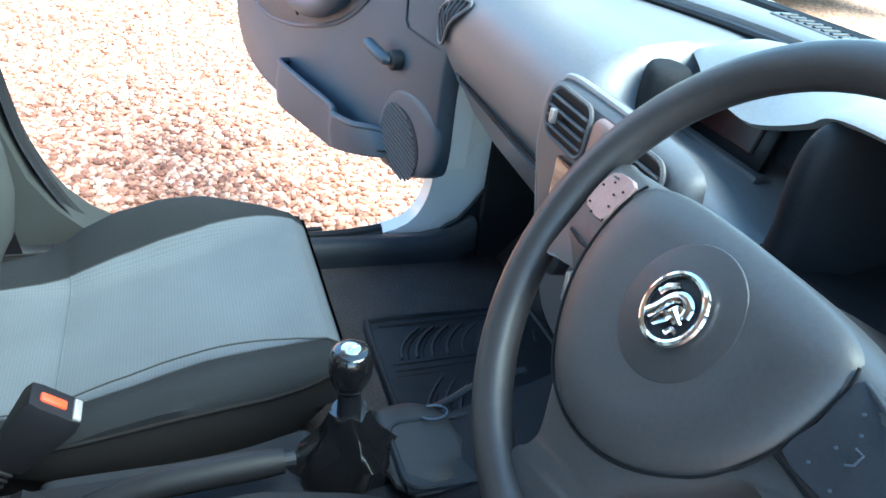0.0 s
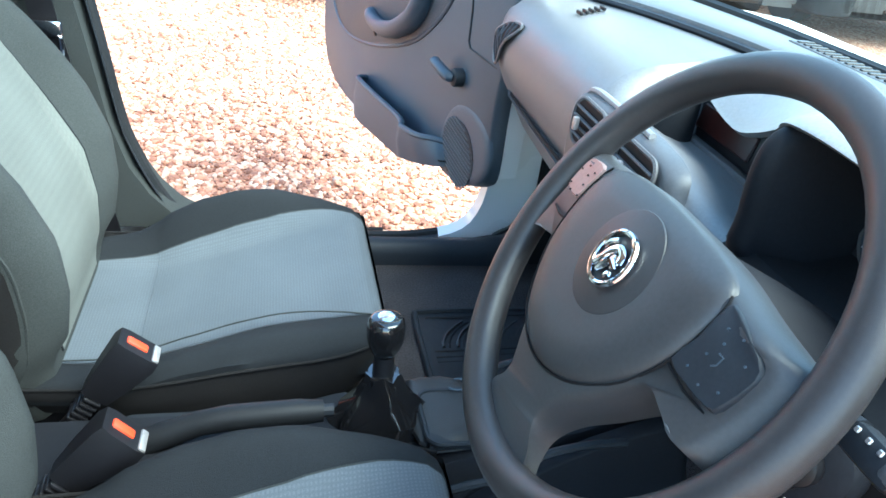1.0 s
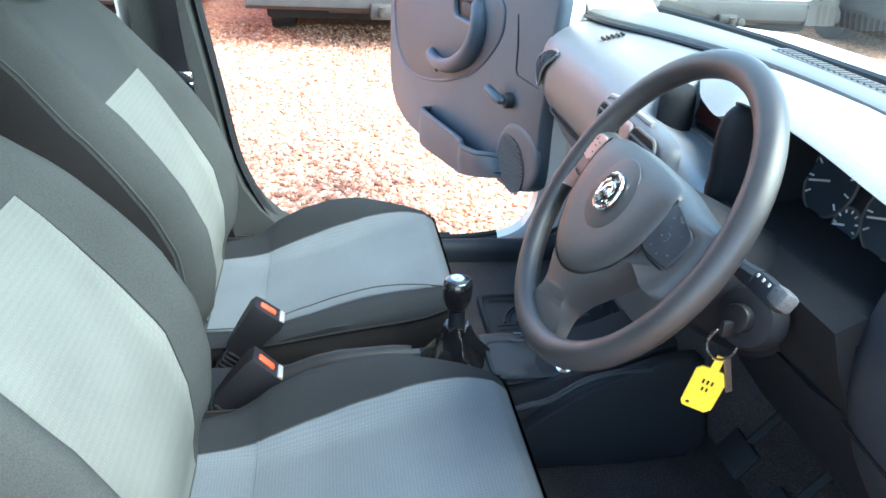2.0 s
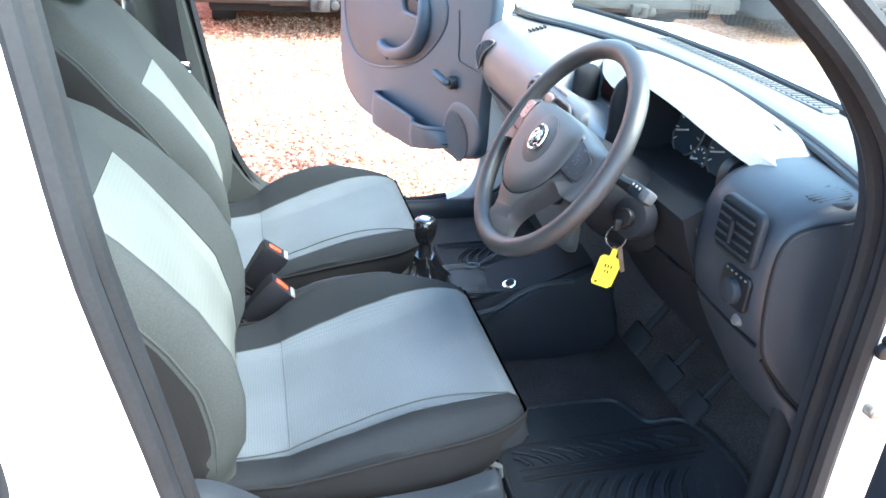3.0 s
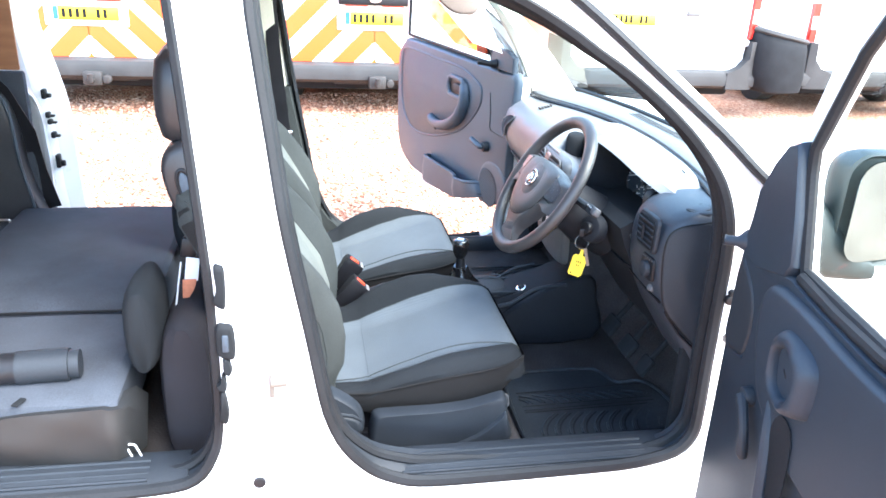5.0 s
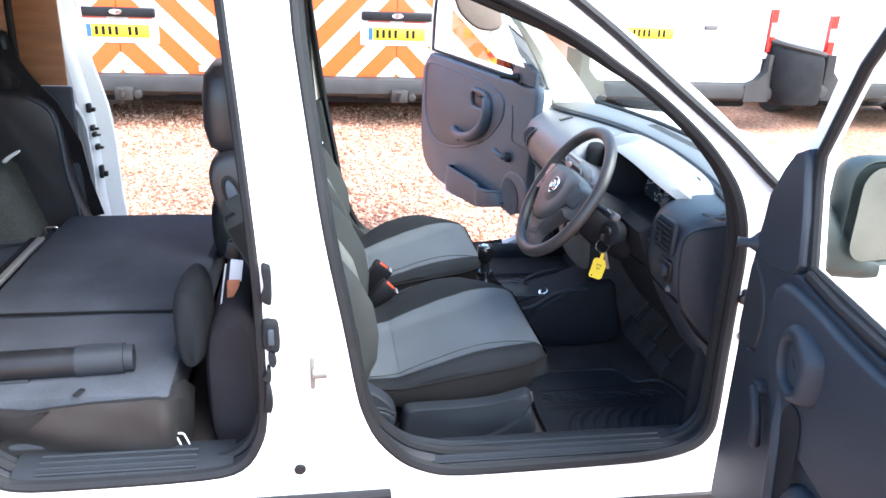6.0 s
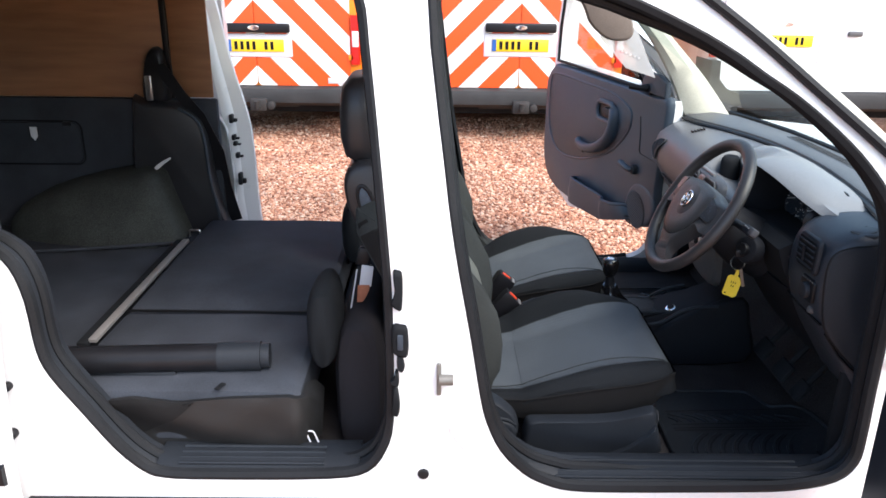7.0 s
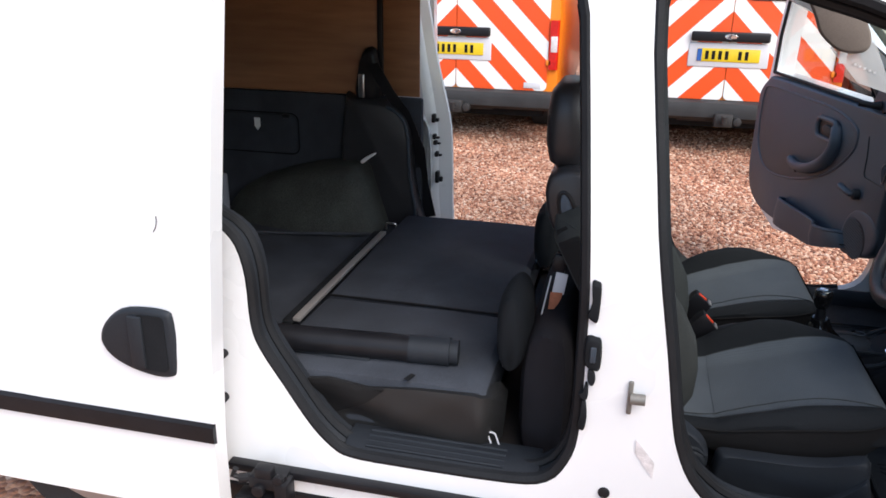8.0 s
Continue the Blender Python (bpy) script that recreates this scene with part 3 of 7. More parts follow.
def pillars(s):
    # cream inner trim of the A-pillar and the black outer screen strip
    if s(0, 0, 0)[1] < 0.5:
        rows = [(1.09, 0.12, 0.945), (0.97, 0.125, 1.075), (0.80, 0.135, 1.215), (0.595, 0.15, 1.36), (0.37, 0.17, 1.48)]
        part("a_pillar_trim", tube([s(*p) for p in spline(rows, 4)], 0.032, 10, flat=0.6), BEIGE, van, "cream A-pillar trim")
    else:
        inner = spline([(0.928, 0.175, 0.935), (0.871, 0.178, 1.055), (0.805, 0.18, 1.171), (0.719, 0.182, 1.283), (0.60, 0.185, 1.39), (0.36, 0.19, 1.48)], 4)
        outer = spline([(1.101, 0.165, 0.945), (0.994, 0.168, 1.079), (0.893, 0.17, 1.187), (0.775, 0.172, 1.30), (0.63, 0.175, 1.40), (0.40, 0.18, 1.50)], 4)
        rows = [[Vector(s(*(p + Vector(d)))) for p, d in ((p, (0, -0.04, 0)), (p, (0, 0, 0)), (p * 0.75 + q * 0.25, (0, 0.018, 0)), (p * 0.3 + q * 0.7, (0, 0.02, 0)), (q, (0, 0, 0)), (q, (0, -0.05, 0)))] for p, q in zip(inner, outer)]
        part("a_pillar_trim", loft(rows), BEIGE, van, "cream A-pillar trim")
    b = [(1.15, 0.020, 0.926), (0.98, 0.024, 1.040), (0.86, 0.040, 1.143), (0.719, 0.056, 1.252), (0.587, 0.073, 1.354), (0.46, 0.088, 1.443)]
    part("screen_strip", tube([s(*p) for p in spline(b, 4)], 0.0105, 8), SEAL, van)
    out = 0.07 if s(0, 0, 0)[1] < 0.5 else 0.028
    wide = ((0.37, -0.16, 0.12, 0), (0.6, -0.13, 0.05, 0), (0.95, -0.125, 0.0, 0.005)) if out > 0.05 else ((0.365, -0.16, 0.25, 0), (0.40, -0.155, 0.19, 0), (0.44, -0.15, 0.150, 0), (0.50, -0.14, 0.112, 0), (0.60, -0.13, 0.080, 0), (0.75, -0.128, 0.054, 0), (0.95, -0.125, 0.016, 0.005))
    part("b_pillar_trim", loft([[Vector(s(x0, out + o, z)), Vector(s(x1, out + o, z)), Vector(s(x1 + 0.004, out + 0.02 + o, z)), Vector(s(x1 - 0.012, 0.115 + o, z)), Vector(s(x0 + 0.01, 0.115 + o, z))] for z, x0, x1, o in wide]), TRIM if out > 0.05 else BACKFAB, van)
    part("b_pillar_upper_trim", loft([[Vector(s(x0, 0.07 + o, z)), Vector(s(x1, 0.07 + o, z)), Vector(s(x1 - 0.01, 0.115 + o, z)), Vector(s(x0 + 0.01, 0.115 + o, z))]
                                      for z, x0, x1, o in ((0.952, -0.125, 0.0, 0.005), (1.2, -0.15, -0.03, 0.04), (1.48, -0.175, -0.06, 0.085))]), BEIGE, van, "cream upper pillar trim")


both(pillars)


def sills(s):
    beyond = s(0, 0, 0)[1] > 0.5
    if beyond:
        roll = [(0.028, 0.285), (0.034, 0.308), (0.06, 0.323), (0.09, 0.338), (0.118, 0.352), (0.136, 0.354), (0.150, 0.345), (0.156, 0.325), (0.156, 0.29)]
        part("sill_trim", loft([[Vector(s(x, y, z + dz)) for y, z in roll] for x, dz in ((0.16, -0.012), (0.20, 0.0), (0.55, 0.0), (0.86, 0.0), (0.92, 0.012), (0.96, 0.04))]), TRIM, van, "rounded dark sill roll", 60)
    for x0, x1, z in ((-0.66, -0.20, 0.392),) if beyond else ((0.20, 0.90, 0.362), (-0.66, -0.20, 0.392)):
        part("sill_trim", loft([[Vector(s(x, 0.028, z - 0.012)), Vector(s(x, 0.034, z + 0.012)), Vector(s(x, 0.06, z + 0.026)), Vector(s(x, 0.11, z + 0.030)), Vector(s(x, 0.14, z + 0.02)), Vector(s(x, 0.15, z - 0.05)), Vector(s(x, 0.03, z - 0.05))]
                                for x in (x0, x0 + 0.02, x1 - 0.02, x1)]), TRIM, van, "ribbed dark sill cover")
        for k in range(4):
            y = 0.045 + 0.017 * k
            part("sill_rib", tube([s(x0 + 0.05, y, z + 0.021 + 0.003 * k), s(x1 - 0.08, y, z + 0.021 + 0.003 * k)], 0.004, 6), TRIM, van)


both(sills)
# striker, grommet, rubber stops and latch pads on the near pillar
part("door_striker", join(box((-0.020, 0.016, 0.650), (0.010, 0.010, 0.076), 0.003), tube([(-0.02, 0.004, 0.655), (0.010, 0.004, 0.655)], 0.0115, 12)), ZINC, van, "dull metal door striker")
part("hinge_bolt", join(disc((0.934, 0.02, 0.790), (0, -1, 0), 0.012, 0.010, 14, 0.003), disc((0.936, 0.02, 0.806), (0, -1, 0), 0.008, 0.012, 12, 0.003)), BLACK, van, "black hinge bolt heads")
part("check_strap", join(box((0.950, 0.012, 0.697), (0.024, 0.02, 0.016), 0.004), disc((0.942, 0.016, 0.703), (0, -1, 0), 0.007, 0.012, 12, 0.002)), ZINC, van, "dull metal door check strap")
part("body_plug", disc((-0.053, 0.02, 0.406), (0, -1, 0), 0.013, 0.006, 16, 0.003), BLACK, van)
LATCH = [[(-0.009, 0.040), (0.002, 0.042), (0.010, 0.030), (0.009, -0.040), (0.0, -0.046), (-0.013, -0.034), (-0.010, -0.020), (-0.006, 0.0)], [(-0.014, 0.034), (0.004, 0.036), (0.017, 0.026), (0.018, -0.034), (0.002, -0.038), (-0.012, -0.030), (-0.016, -0.010)],
         [(-0.006, 0.018), (0.004, 0.016), (0.010, -0.008), (0.004, -0.020), (-0.006, -0.010)], [(0.0, 0.020), (0.006, 0.014), (0.007, -0.016), (-0.004, -0.016), (-0.012, -0.006), (-0.003, 0.002)], [(-0.004, 0.038), (0.004, 0.032), (0.009, -0.010), (0.004, -0.038), (-0.010, -0.028), (-0.006, 0.0)]]
for (x, z), shape in zip(((-0.107, 0.857), (-0.104, 0.742), (-0.103, 0.688), (-0.113, 0.652), (-0.113, 0.596)), LATCH):
    pad = part("slide_latch_pad", pillow(curve2([(x + a, z + b) for a, b in shape], 4), lambda u, v, w: (u, 0.021 - w, v), 0.016, 0.22, 4), MATTE, van)
    if shape is LATCH[1]:
        part("pad_inset", pillow(round_rect(x - 0.004, z - 0.018, x + 0.008, z + 0.018, 0.003), lambda u, v, w: (u, 0.0055 - w, v), 0.003, 0.1), CARDSHADE, pad)
# white flange of the far rear pillar with its black clips
fl = [Vector(p) for p in ((1.45, -0.985, -0.925), (1.36, -0.954, -0.889), (1.14, -0.916, -0.850), (0.914, -0.883, -0.795), (0.78, -0.876, -0.782), (0.64, -0.874, -0.778), (0.56, -0.872, -0.776), (0.46, -0.86, -0.77))]
fl = spline(fl, 3)
part("pillar_flange", loft([[Vector((p.y, 1.60, p.x)), Vector((p.y + 0.3 * (p.z - p.y), 1.612, p.x)), Vector((p.y + 0.45 * (p.z - p.y), 1.632, p.x)), Vector((p.z, 1.65, p.x)), Vector((p.z + 0.004, 1.66, p.x)), Vector((p.z, 1.668, p.x)), Vector((p.y, 1.66, p.x))] for p in fl]), WHITE, van, "white pillar flange")
for x, z, h in ((-0.850, 0.905, 0.035), (-0.846, 0.83, 0.022), (-0.842, 0.805, 0.018), (-0.836, 0.757, 0.022), (-0.832, 0.66, 0.05)):
    part("latch_clip", join(box((x, 1.612, z), (0.016, 0.03, h), 0.005), box((x + 0.012, 1.615, z - h * 0.2), (0.018, 0.02, h * 0.4), 0.004)), BLACK, van)
part("door_stop", disc((-0.945, 0.02, 0.624), (0, -1, 0), 0.010, 0.016, 14, 0.003), BLACK, van)
part("door_stop", disc((-0.955, 0.02, 0.506), (0, -1, 0), 0.012, 0.018, 14, 0.003), BLACK, van)
part("info_sticker", plate([(0.002, 0.549), (0.010, 0.542), (0.044, 0.500), (0.044, 0.463), (0.030, 0.480), (0.003, 0.518)], lambda u, v, w: (u, 0.019 - w, v), 0.001), CLEARLENS, van)
part("slide_rail", box((-0.40, 0.008, 0.327), (1.10, 0.03, 0.022), 0.005), BLACK, van, "black lower slide rail")
part("side_skirt", box((0.0, 0.035, 0.24), (2.05, 0.05, 0.05), 0.01), BLACK, van)
hinge = part("roller_bracket", join(box((-0.83, -0.02, 0.325), (0.09, 0.06, 0.035), 0.008), box((-0.79, -0.03, 0.30), (0.035, 0.05, 0.07), 0.008), tube([(-0.90, -0.04, 0.325), (-0.86, -0.03, 0.33), (-0.80, -0.02, 0.31)], 0.012), tube([(-0.79, -0.03, 0.345), (-0.79, -0.03, 0.28)], 0.008),
                                    box((-0.86, -0.03, 0.27), (0.10, 0.05, 0.025), 0.006), tube([(-0.905, -0.045, 0.355), (-0.915, -0.045, 0.335), (-0.89, -0.04, 0.325), (-0.85, -0.03, 0.33)], 0.007), box((-0.835, -0.035, 0.352), (0.045, 0.03, 0.03), 0.006), disc((-0.79, -0.05, 0.352), (0, -1, 0), 0.012, 0.014, 12, 0.003), disc((-0.845, -0.05, 0.31), (0, -1, 0), 0.016, 0.012, 14, 0.003), disc((-0.80, -0.055, 0.285), (0, -1, 0), 0.009, 0.012, 12, 0.002), box((-0.90, -0.03, 0.245), (0.06, 0.04, 0.03), 0.008)), BLACK, van, "black steel roller bracket")
for s in (0, 1):
    for x in (-1.36, 1.47):
        y = 0.13 if not s else 1.55
        w = part("wheel", disc((x, y - 0.09, 0.295), (0, 1, 0), 0.295, 0.18, 32, 0.03), TYRE, van)
        part("rim", disc((x, y - 0.1 if not s else y + 0.1, 0.295), (0, -1 if not s else 1, 0), 0.18, 0.01, 24, 0.004), SILVER, w)

# near sliding door, pushed back along the side
sd = thing("sliding_door", "white sliding side door pushed open with black handle", "sliding door", (-1.4, -0.08, 0.3))
SDO = [(-1.95, 0.26), (-0.918, 0.26), (-0.917, 0.45), (-0.900, 0.715), (-0.880, 0.98), (-0.873, 1.24), (-0.870, 1.42), (-0.89, 1.5), (-1.9, 1.52), (-1.96, 1.3)]


def sd_place(u, v, w):
    return (u, side_y(v) - 0.125 + w, v)


part("door_skin", plate(SDO, sd_place, 0.05), WHITE, sd)
part("moulding", loft([[Vector((x, -0.104 - d, z)) for d, z in ((0, 0.462), (0.012, 0.467), (0.014, 0.487), (0.012, 0.507), (0, 0.512))] for x in (-1.9, -1.5, -1.2, -0.91)]), BLACK, sd, "black side moulding strip")
hd = [(-1.172, 0.69), (-1.155, 0.735), (-1.11, 0.772), (-1.05, 0.782), (-1.0, 0.779), (-0.988, 0.765), (-0.985, 0.71), (-0.99, 0.64), (-1.0, 0.621), (-1.04, 0.616), (-1.10, 0.628), (-1.15, 0.653)]
handle = part("handle_surround", pillow(curve2(hd, 3), lambda u, v, w: (u, -0.103 - w, v), 0.012, 0.12, 3), TRIM, sd, "black plastic pull handle")
# flat black plate stands for the shade in the handle's recess
part("handle_recess_shade", plate(round_rect(-1.072, 0.636, -1.003, 0.768, 0.012), lambda u, v, w: (u, -0.1165 - w, v), 0.002), MATTE, handle)
part("handle_flap", box((-1.072, -0.120, 0.702), (0.034, 0.010, 0.124), 0.004), TRIM, handle)
part("fuel_flap_line", tube([Vector((-1.045 + 0.045 * math.cos(a), -0.103, 0.985 + 0.045 * math.sin(a))) for a in (radians(d) for d in range(-40, 10, 8))], 0.0012, 5), BUMPER, sd)

# far sliding door, pushed back too
sdf = thing("sliding_door", "white sliding side door pushed open on the far side", "sliding door", (-1.4, 1.78, 0.3))
part("door_skin", plate(SDO, lambda u, v, w: (u, WIDTH - side_y(v) + 0.125 - w, v), 0.05), WHITE, sdf)

# ---- front doors ----
def door_frame(origin, d):
    o, d = Vector((*origin, 0)), Vector((*d, 0)).normalized()
    n = Vector((-d.y, d.x, 0)) if d.y > 0 else Vector((d.y, -d.x, 0))
    return lambda u, v, w: o + d * u + n * w + Vector((0, 0, v))


CARD = [(-0.09, 0.55), (-0.06, 0.505), (0.03, 0.468), (0.15, 0.458), (0.26, 0.432), (0.43, 0.398), (0.63, 0.372), (0.80, 0.365), (1.02, 0.364), (1.16, 0.396), (1.23, 0.45), (1.265, 0.53), (1.27, 0.65), (1.27, 0.85), (1.255, 0.93), (1.17, 0.995), (1.08, 1.012), (0.5, 1.015), (0.0, 1.018), (-0.11, 1.018), (-0.11, 0.9), (-0.09, 0.7)]
SKIN = [(0.11, 0.34), (0.9, 0.30), (1.15, 0.36), (1.27, 0.50), (1.28, 0.90), (1.24, 1.00), (1.22, 1.2), (1.16, 1.44), (1.02, 1.49), (0.62, 1.42), (0.30, 1.24), (0.11, 1.12)]
PANE = [(0.13, 1.025), (1.16, 1.025), (1.15, 1.2), (1.10, 1.40), (1.0, 1.44), (0.65, 1.375), (0.33, 1.205)]


def shell(place, th, skin, hole, deep=0.085, lip=0.014):
    part("door_shell", plate(skin, lambda u, v, w: place(u, v, -0.015 - deep + w), deep, (hole,)), WHITE, th)
    path = [place(u, v, -0.005) for u, v in hole]
    part("window_seal", tube(path, lip, 8, True), SEAL, th)
    g = part("window_pane", plate(hole, lambda u, v, w: place(u, v, -0.024 + w), 0.004), GLASS, th, "clear door window")
    g.visible_shadow = False


fdoor = thing("front_door", "passenger front door standing open, blue-grey plastic card", "car door", (0.83, 1.58, 0.35), group="front doors")
FP = door_frame((0.83, 1.58), (-0.2, 0.98))
shell(FP, fdoor, [(0.06, 0.49), (0.25, 0.45), (0.50, 0.38)] + SKIN[1:], PANE, lip=0.008)
part("card_end", plate([(-0.08, 0.53), (0.10, 0.45), (0.10, 1.01), (-0.09, 1.01)], lambda u, v, w: FP(u, v, -0.06 + w), 0.055), WHITE, fdoor)
card = curve2(CARD, 4)
part("door_card", pillow(card, lambda u, v, w: FP(u, v, -0.012 + w), 0.03, 0.03, 3), DOORCARD, fdoor, "blue-grey moulded door card")
# upper bowl of the card, its shade a darker pad, with its raised rim
bowl = [(0.21, 0.935), (0.18, 0.89), (0.205, 0.835), (0.30, 0.755), (0.42, 0.69), (0.60, 0.63), (0.78, 0.59), (0.95, 0.572), (1.07, 0.592), (1.16, 0.665), (1.19, 0.78), (1.18, 0.92), (1.10, 0.965), (0.7, 0.97), (0.4, 0.97)]
part("card_recess_shade", pillow(curve2(bowl, 4), lambda u, v, w: FP(u, v, 0.012 + w), 0.009, 0.03, 2), CARDSHADE, fdoor)
part("recess_rim", tube([FP(u, v, 0.018) for u, v in curve2(bowl, 4)], 0.006, 6, True), DOORCARD, fdoor)
arm = [(0.345, 0.905, 0.03, 0.026), (0.322, 0.875, 0.045, 0.026), (0.325, 0.825, 0.05, 0.027), (0.37, 0.765, 0.055, 0.028), (0.46, 0.715, 0.06, 0.028), (0.56, 0.688, 0.06, 0.027), (0.66, 0.680, 0.05, 0.025), (0.715, 0.688, 0.04, 0.023), (0.735, 0.692, 0.02, 0.016)]
sp = spline([(a, b, c) for a, b, c, _ in arm], 5)
rad = [p.x for p in spline([(r, 0, 0) for *_, r in arm], 5)]
part("pull_handle", tube([FP(p.x, p.y, p.z * 0.7) for p in sp], rad, 14, flat=0.8), DOORCARD, fdoor, "curved blue-grey pull handle")
part("handle_bezel", tube([FP(u, v, 0.033) for u, v in round_rect(0.33, 0.845, 0.505, 0.925, 0.035)], 0.011, 8, True), DOORCARD, fdoor)
part("handle_cup", plate(round_rect(0.335, 0.85, 0.50, 0.92, 0.03), lambda u, v, w: FP(u, v, 0.024 + w), 0.006), BLACK, fdoor)
part("door_lever", pillow(oval(0.40, 0.885, 0.055, 0.02), lambda u, v, w: FP(u, v, 0.03 + w), 0.010, 0.3), TRIM, fdoor)
part("handle_screw", disc(FP(0.60, 0.665, 0.052), (-0.9, -0.2, -0.3), 0.007, 0.004, 12, 0.001), INK, fdoor)
knob = part("crank_boss", disc(FP(0.098, 0.70, 0.015), FP(0, 0, 1) - FP(0, 0, 0), 0.021, 0.026, 20, 0.006), TRIM, fdoor)
part("crank_handle", tube([FP(0.096, 0.700, 0.040), FP(0.100, 0.7005, 0.046), FP(0.115, 0.703, 0.050), FP(0.160, 0.711, 0.053), FP(0.176, 0.714, 0.053), FP(0.179, 0.7145, 0.052)], [0.010, 0.0135, 0.0145, 0.0140, 0.0135, 0.009], 12, flat=0.85), DOORCARD, fdoor, "short window winder handle")
# map pocket: an open shelf with a lip
pk_t = [(0.135, 0.53, 0.018), (0.165, 0.528, 0.04), (0.215, 0.518, 0.062), (0.27, 0.510, 0.068), (0.31, 0.508, 0.070), (0.335, 0.518, 0.066), (0.52, 0.511, 0.066), (0.66, 0.506, 0.064), (0.725, 0.501, 0.055), (0.745, 0.495, 0.018)]
pk_b = [(0.10, 0.487, 0.018), (0.12, 0.475, 0.035), (0.19, 0.452, 0.05), (0.26, 0.430, 0.052), (0.335, 0.410, 0.054), (0.365, 0.402, 0.05), (0.55, 0.386, 0.05), (0.70, 0.373, 0.05), (0.765, 0.376, 0.045), (0.79, 0.40, 0.018)]
top, bot = spline(pk_t, 3), spline(pk_b, 3)
front = loft([[FP(*p) for p in bot], [FP(*((p + q) / 2 + Vector((0, 0, 0.006)))) for p, q in zip(bot, top)], [FP(*p) for p in top], [FP(p.x, p.y, p.z - 0.008) for p in top], [FP(p.x, p.y, max(0.016, p.z - 0.012)) for p in bot]], close=False, cap=False)
pocket = part("map_pocket", front, DOORCARD, fdoor, "open map pocket")
part("pocket_lip", tube([FP(p.x, p.y, p.z - 0.004) for p in top], 0.008, 8), DOORCARD, pocket)
# near-black floor supplies the shade down inside the pocket
part("pocket_floor_dark", plate([(p.x, p.z) for p in bot], lambda u, v, w: FP(u, max(0.385, 0.515 - 0.29 * u) + 0.008 + w, v), 0.004), INK, pocket)
part("card_seam", tube([FP(0.10, 0.92, 0.018), FP(0.085, 0.85, 0.019), FP(0.083, 0.785, 0.019), FP(0.07, 0.772, 0.019), FP(0.0, 0.770, 0.018), FP(-0.06, 0.768, 0.016)], 0.0025, 6), TRIM, fdoor)
part("speaker_surround", pillow(curve2([(-0.092, 0.60), (-0.092, 0.55), (-0.05, 0.503), (0.024, 0.472), (0.115, 0.456), (0.168, 0.464), (0.175, 0.52), (0.152, 0.59), (0.10, 0.64), (0.02, 0.655), (-0.055, 0.64)], 3), lambda u, v, w: FP(u, v, 0.012 + w), 0.010, 0.22, 6), DOORCARD, fdoor, "", 60)
spk = part("speaker_grille", plate(oval(0.058, 0.537, 0.086, 0.074, 28, 0.2), lambda u, v, w: FP(u, v, 0.0205 + w), 0.003), TRIM, fdoor)
for k in range(15):
    t = -0.068 + 0.136 * k / 14
    h = 0.080 * math.sqrt(max(0.02, 1 - (t / 0.073) ** 2))
    part("grille_rib", tube([FP(0.058 - h, 0.537 + t - 0.2 * h, 0.0238), FP(0.058 + h, 0.537 + t + 0.2 * h, 0.0238)], 0.0026, 5), BUMPER, spk)
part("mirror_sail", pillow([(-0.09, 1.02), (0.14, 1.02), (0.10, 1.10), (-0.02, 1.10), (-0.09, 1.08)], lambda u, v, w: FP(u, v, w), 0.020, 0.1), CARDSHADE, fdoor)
part("mirror_knob", tube([FP(0.06, 1.04, 0.02), FP(0.07, 1.04, 0.05), FP(0.09, 1.045, 0.085)], [0.018, 0.011, 0.013], 10), BLACK, fdoor)

part("window_post", tube([FP(0.04, 1.02, 0.0), FP(0.30, 1.20, 0.0), FP(0.62, 1.37, 0.0), (FP(0.62, 1.37, 0.0) + FP(1.0, 1.44, 0.0)) / 2, FP(1.0, 1.44, 0.0)], 0.018, 8), SEAL, fdoor)

ndoor = thing("front_door", "driver's front door standing wide open, card coloured dark for shade", "car door", (0.905, -0.03, 0.3), group="front doors")
ND = door_frame((0.905, -0.03), (-0.1, -0.995))
NSKIN = [(0.045, 0.34), (0.9, 0.30), (1.15, 0.36), (1.27, 0.5), (1.28, 0.9), (1.24, 1.0), (1.22, 1.25), (1.16, 1.46), (1.0, 1.54), (0.5, 1.54), (0.29, 1.52), (0.195, 1.41), (0.115, 1.20), (0.09, 1.13), (0.06, 1.0), (0.03, 0.95)]
NPANE = [(0.225, 0.972), (0.47, 0.952), (1.16, 0.975), (1.15, 1.2), (1.10, 1.40), (1.0, 1.47), (0.5, 1.48), (0.34, 1.47), (0.245, 1.34), (0.172, 1.175), (0.178, 1.13)]
NCARD = [(0.038, 0.34), (0.3, 0.33), (0.8, 0.33), (1.02, 0.36), (1.17, 0.42), (1.235, 0.5), (1.25, 0.65), (1.25, 0.85), (1.24, 0.93), (1.17, 0.955), (0.8, 0.945), (0.47, 0.936), (0.30, 0.95), (0.215, 0.962), (0.07, 0.95), (0.034, 0.952), (0.030, 0.93), (0.033, 0.7)]
shell(ND, ndoor, NSKIN, NPANE, 0.012, 0.011)
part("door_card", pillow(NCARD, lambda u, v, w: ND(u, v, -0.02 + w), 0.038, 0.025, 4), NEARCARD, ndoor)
# dark pad on the card paints the shaded recess by the hinge
part("hinge_recess_shade", pillow(curve2([(0.044, 0.748), (0.10, 0.746), (0.126, 0.764), (0.133, 0.83), (0.112, 0.885), (0.066, 0.924), (0.046, 0.925), (0.042, 0.83)], 4), lambda u, v, w: ND(u, v, 0.014 + w), 0.008, 0.15), TRIM, ndoor)
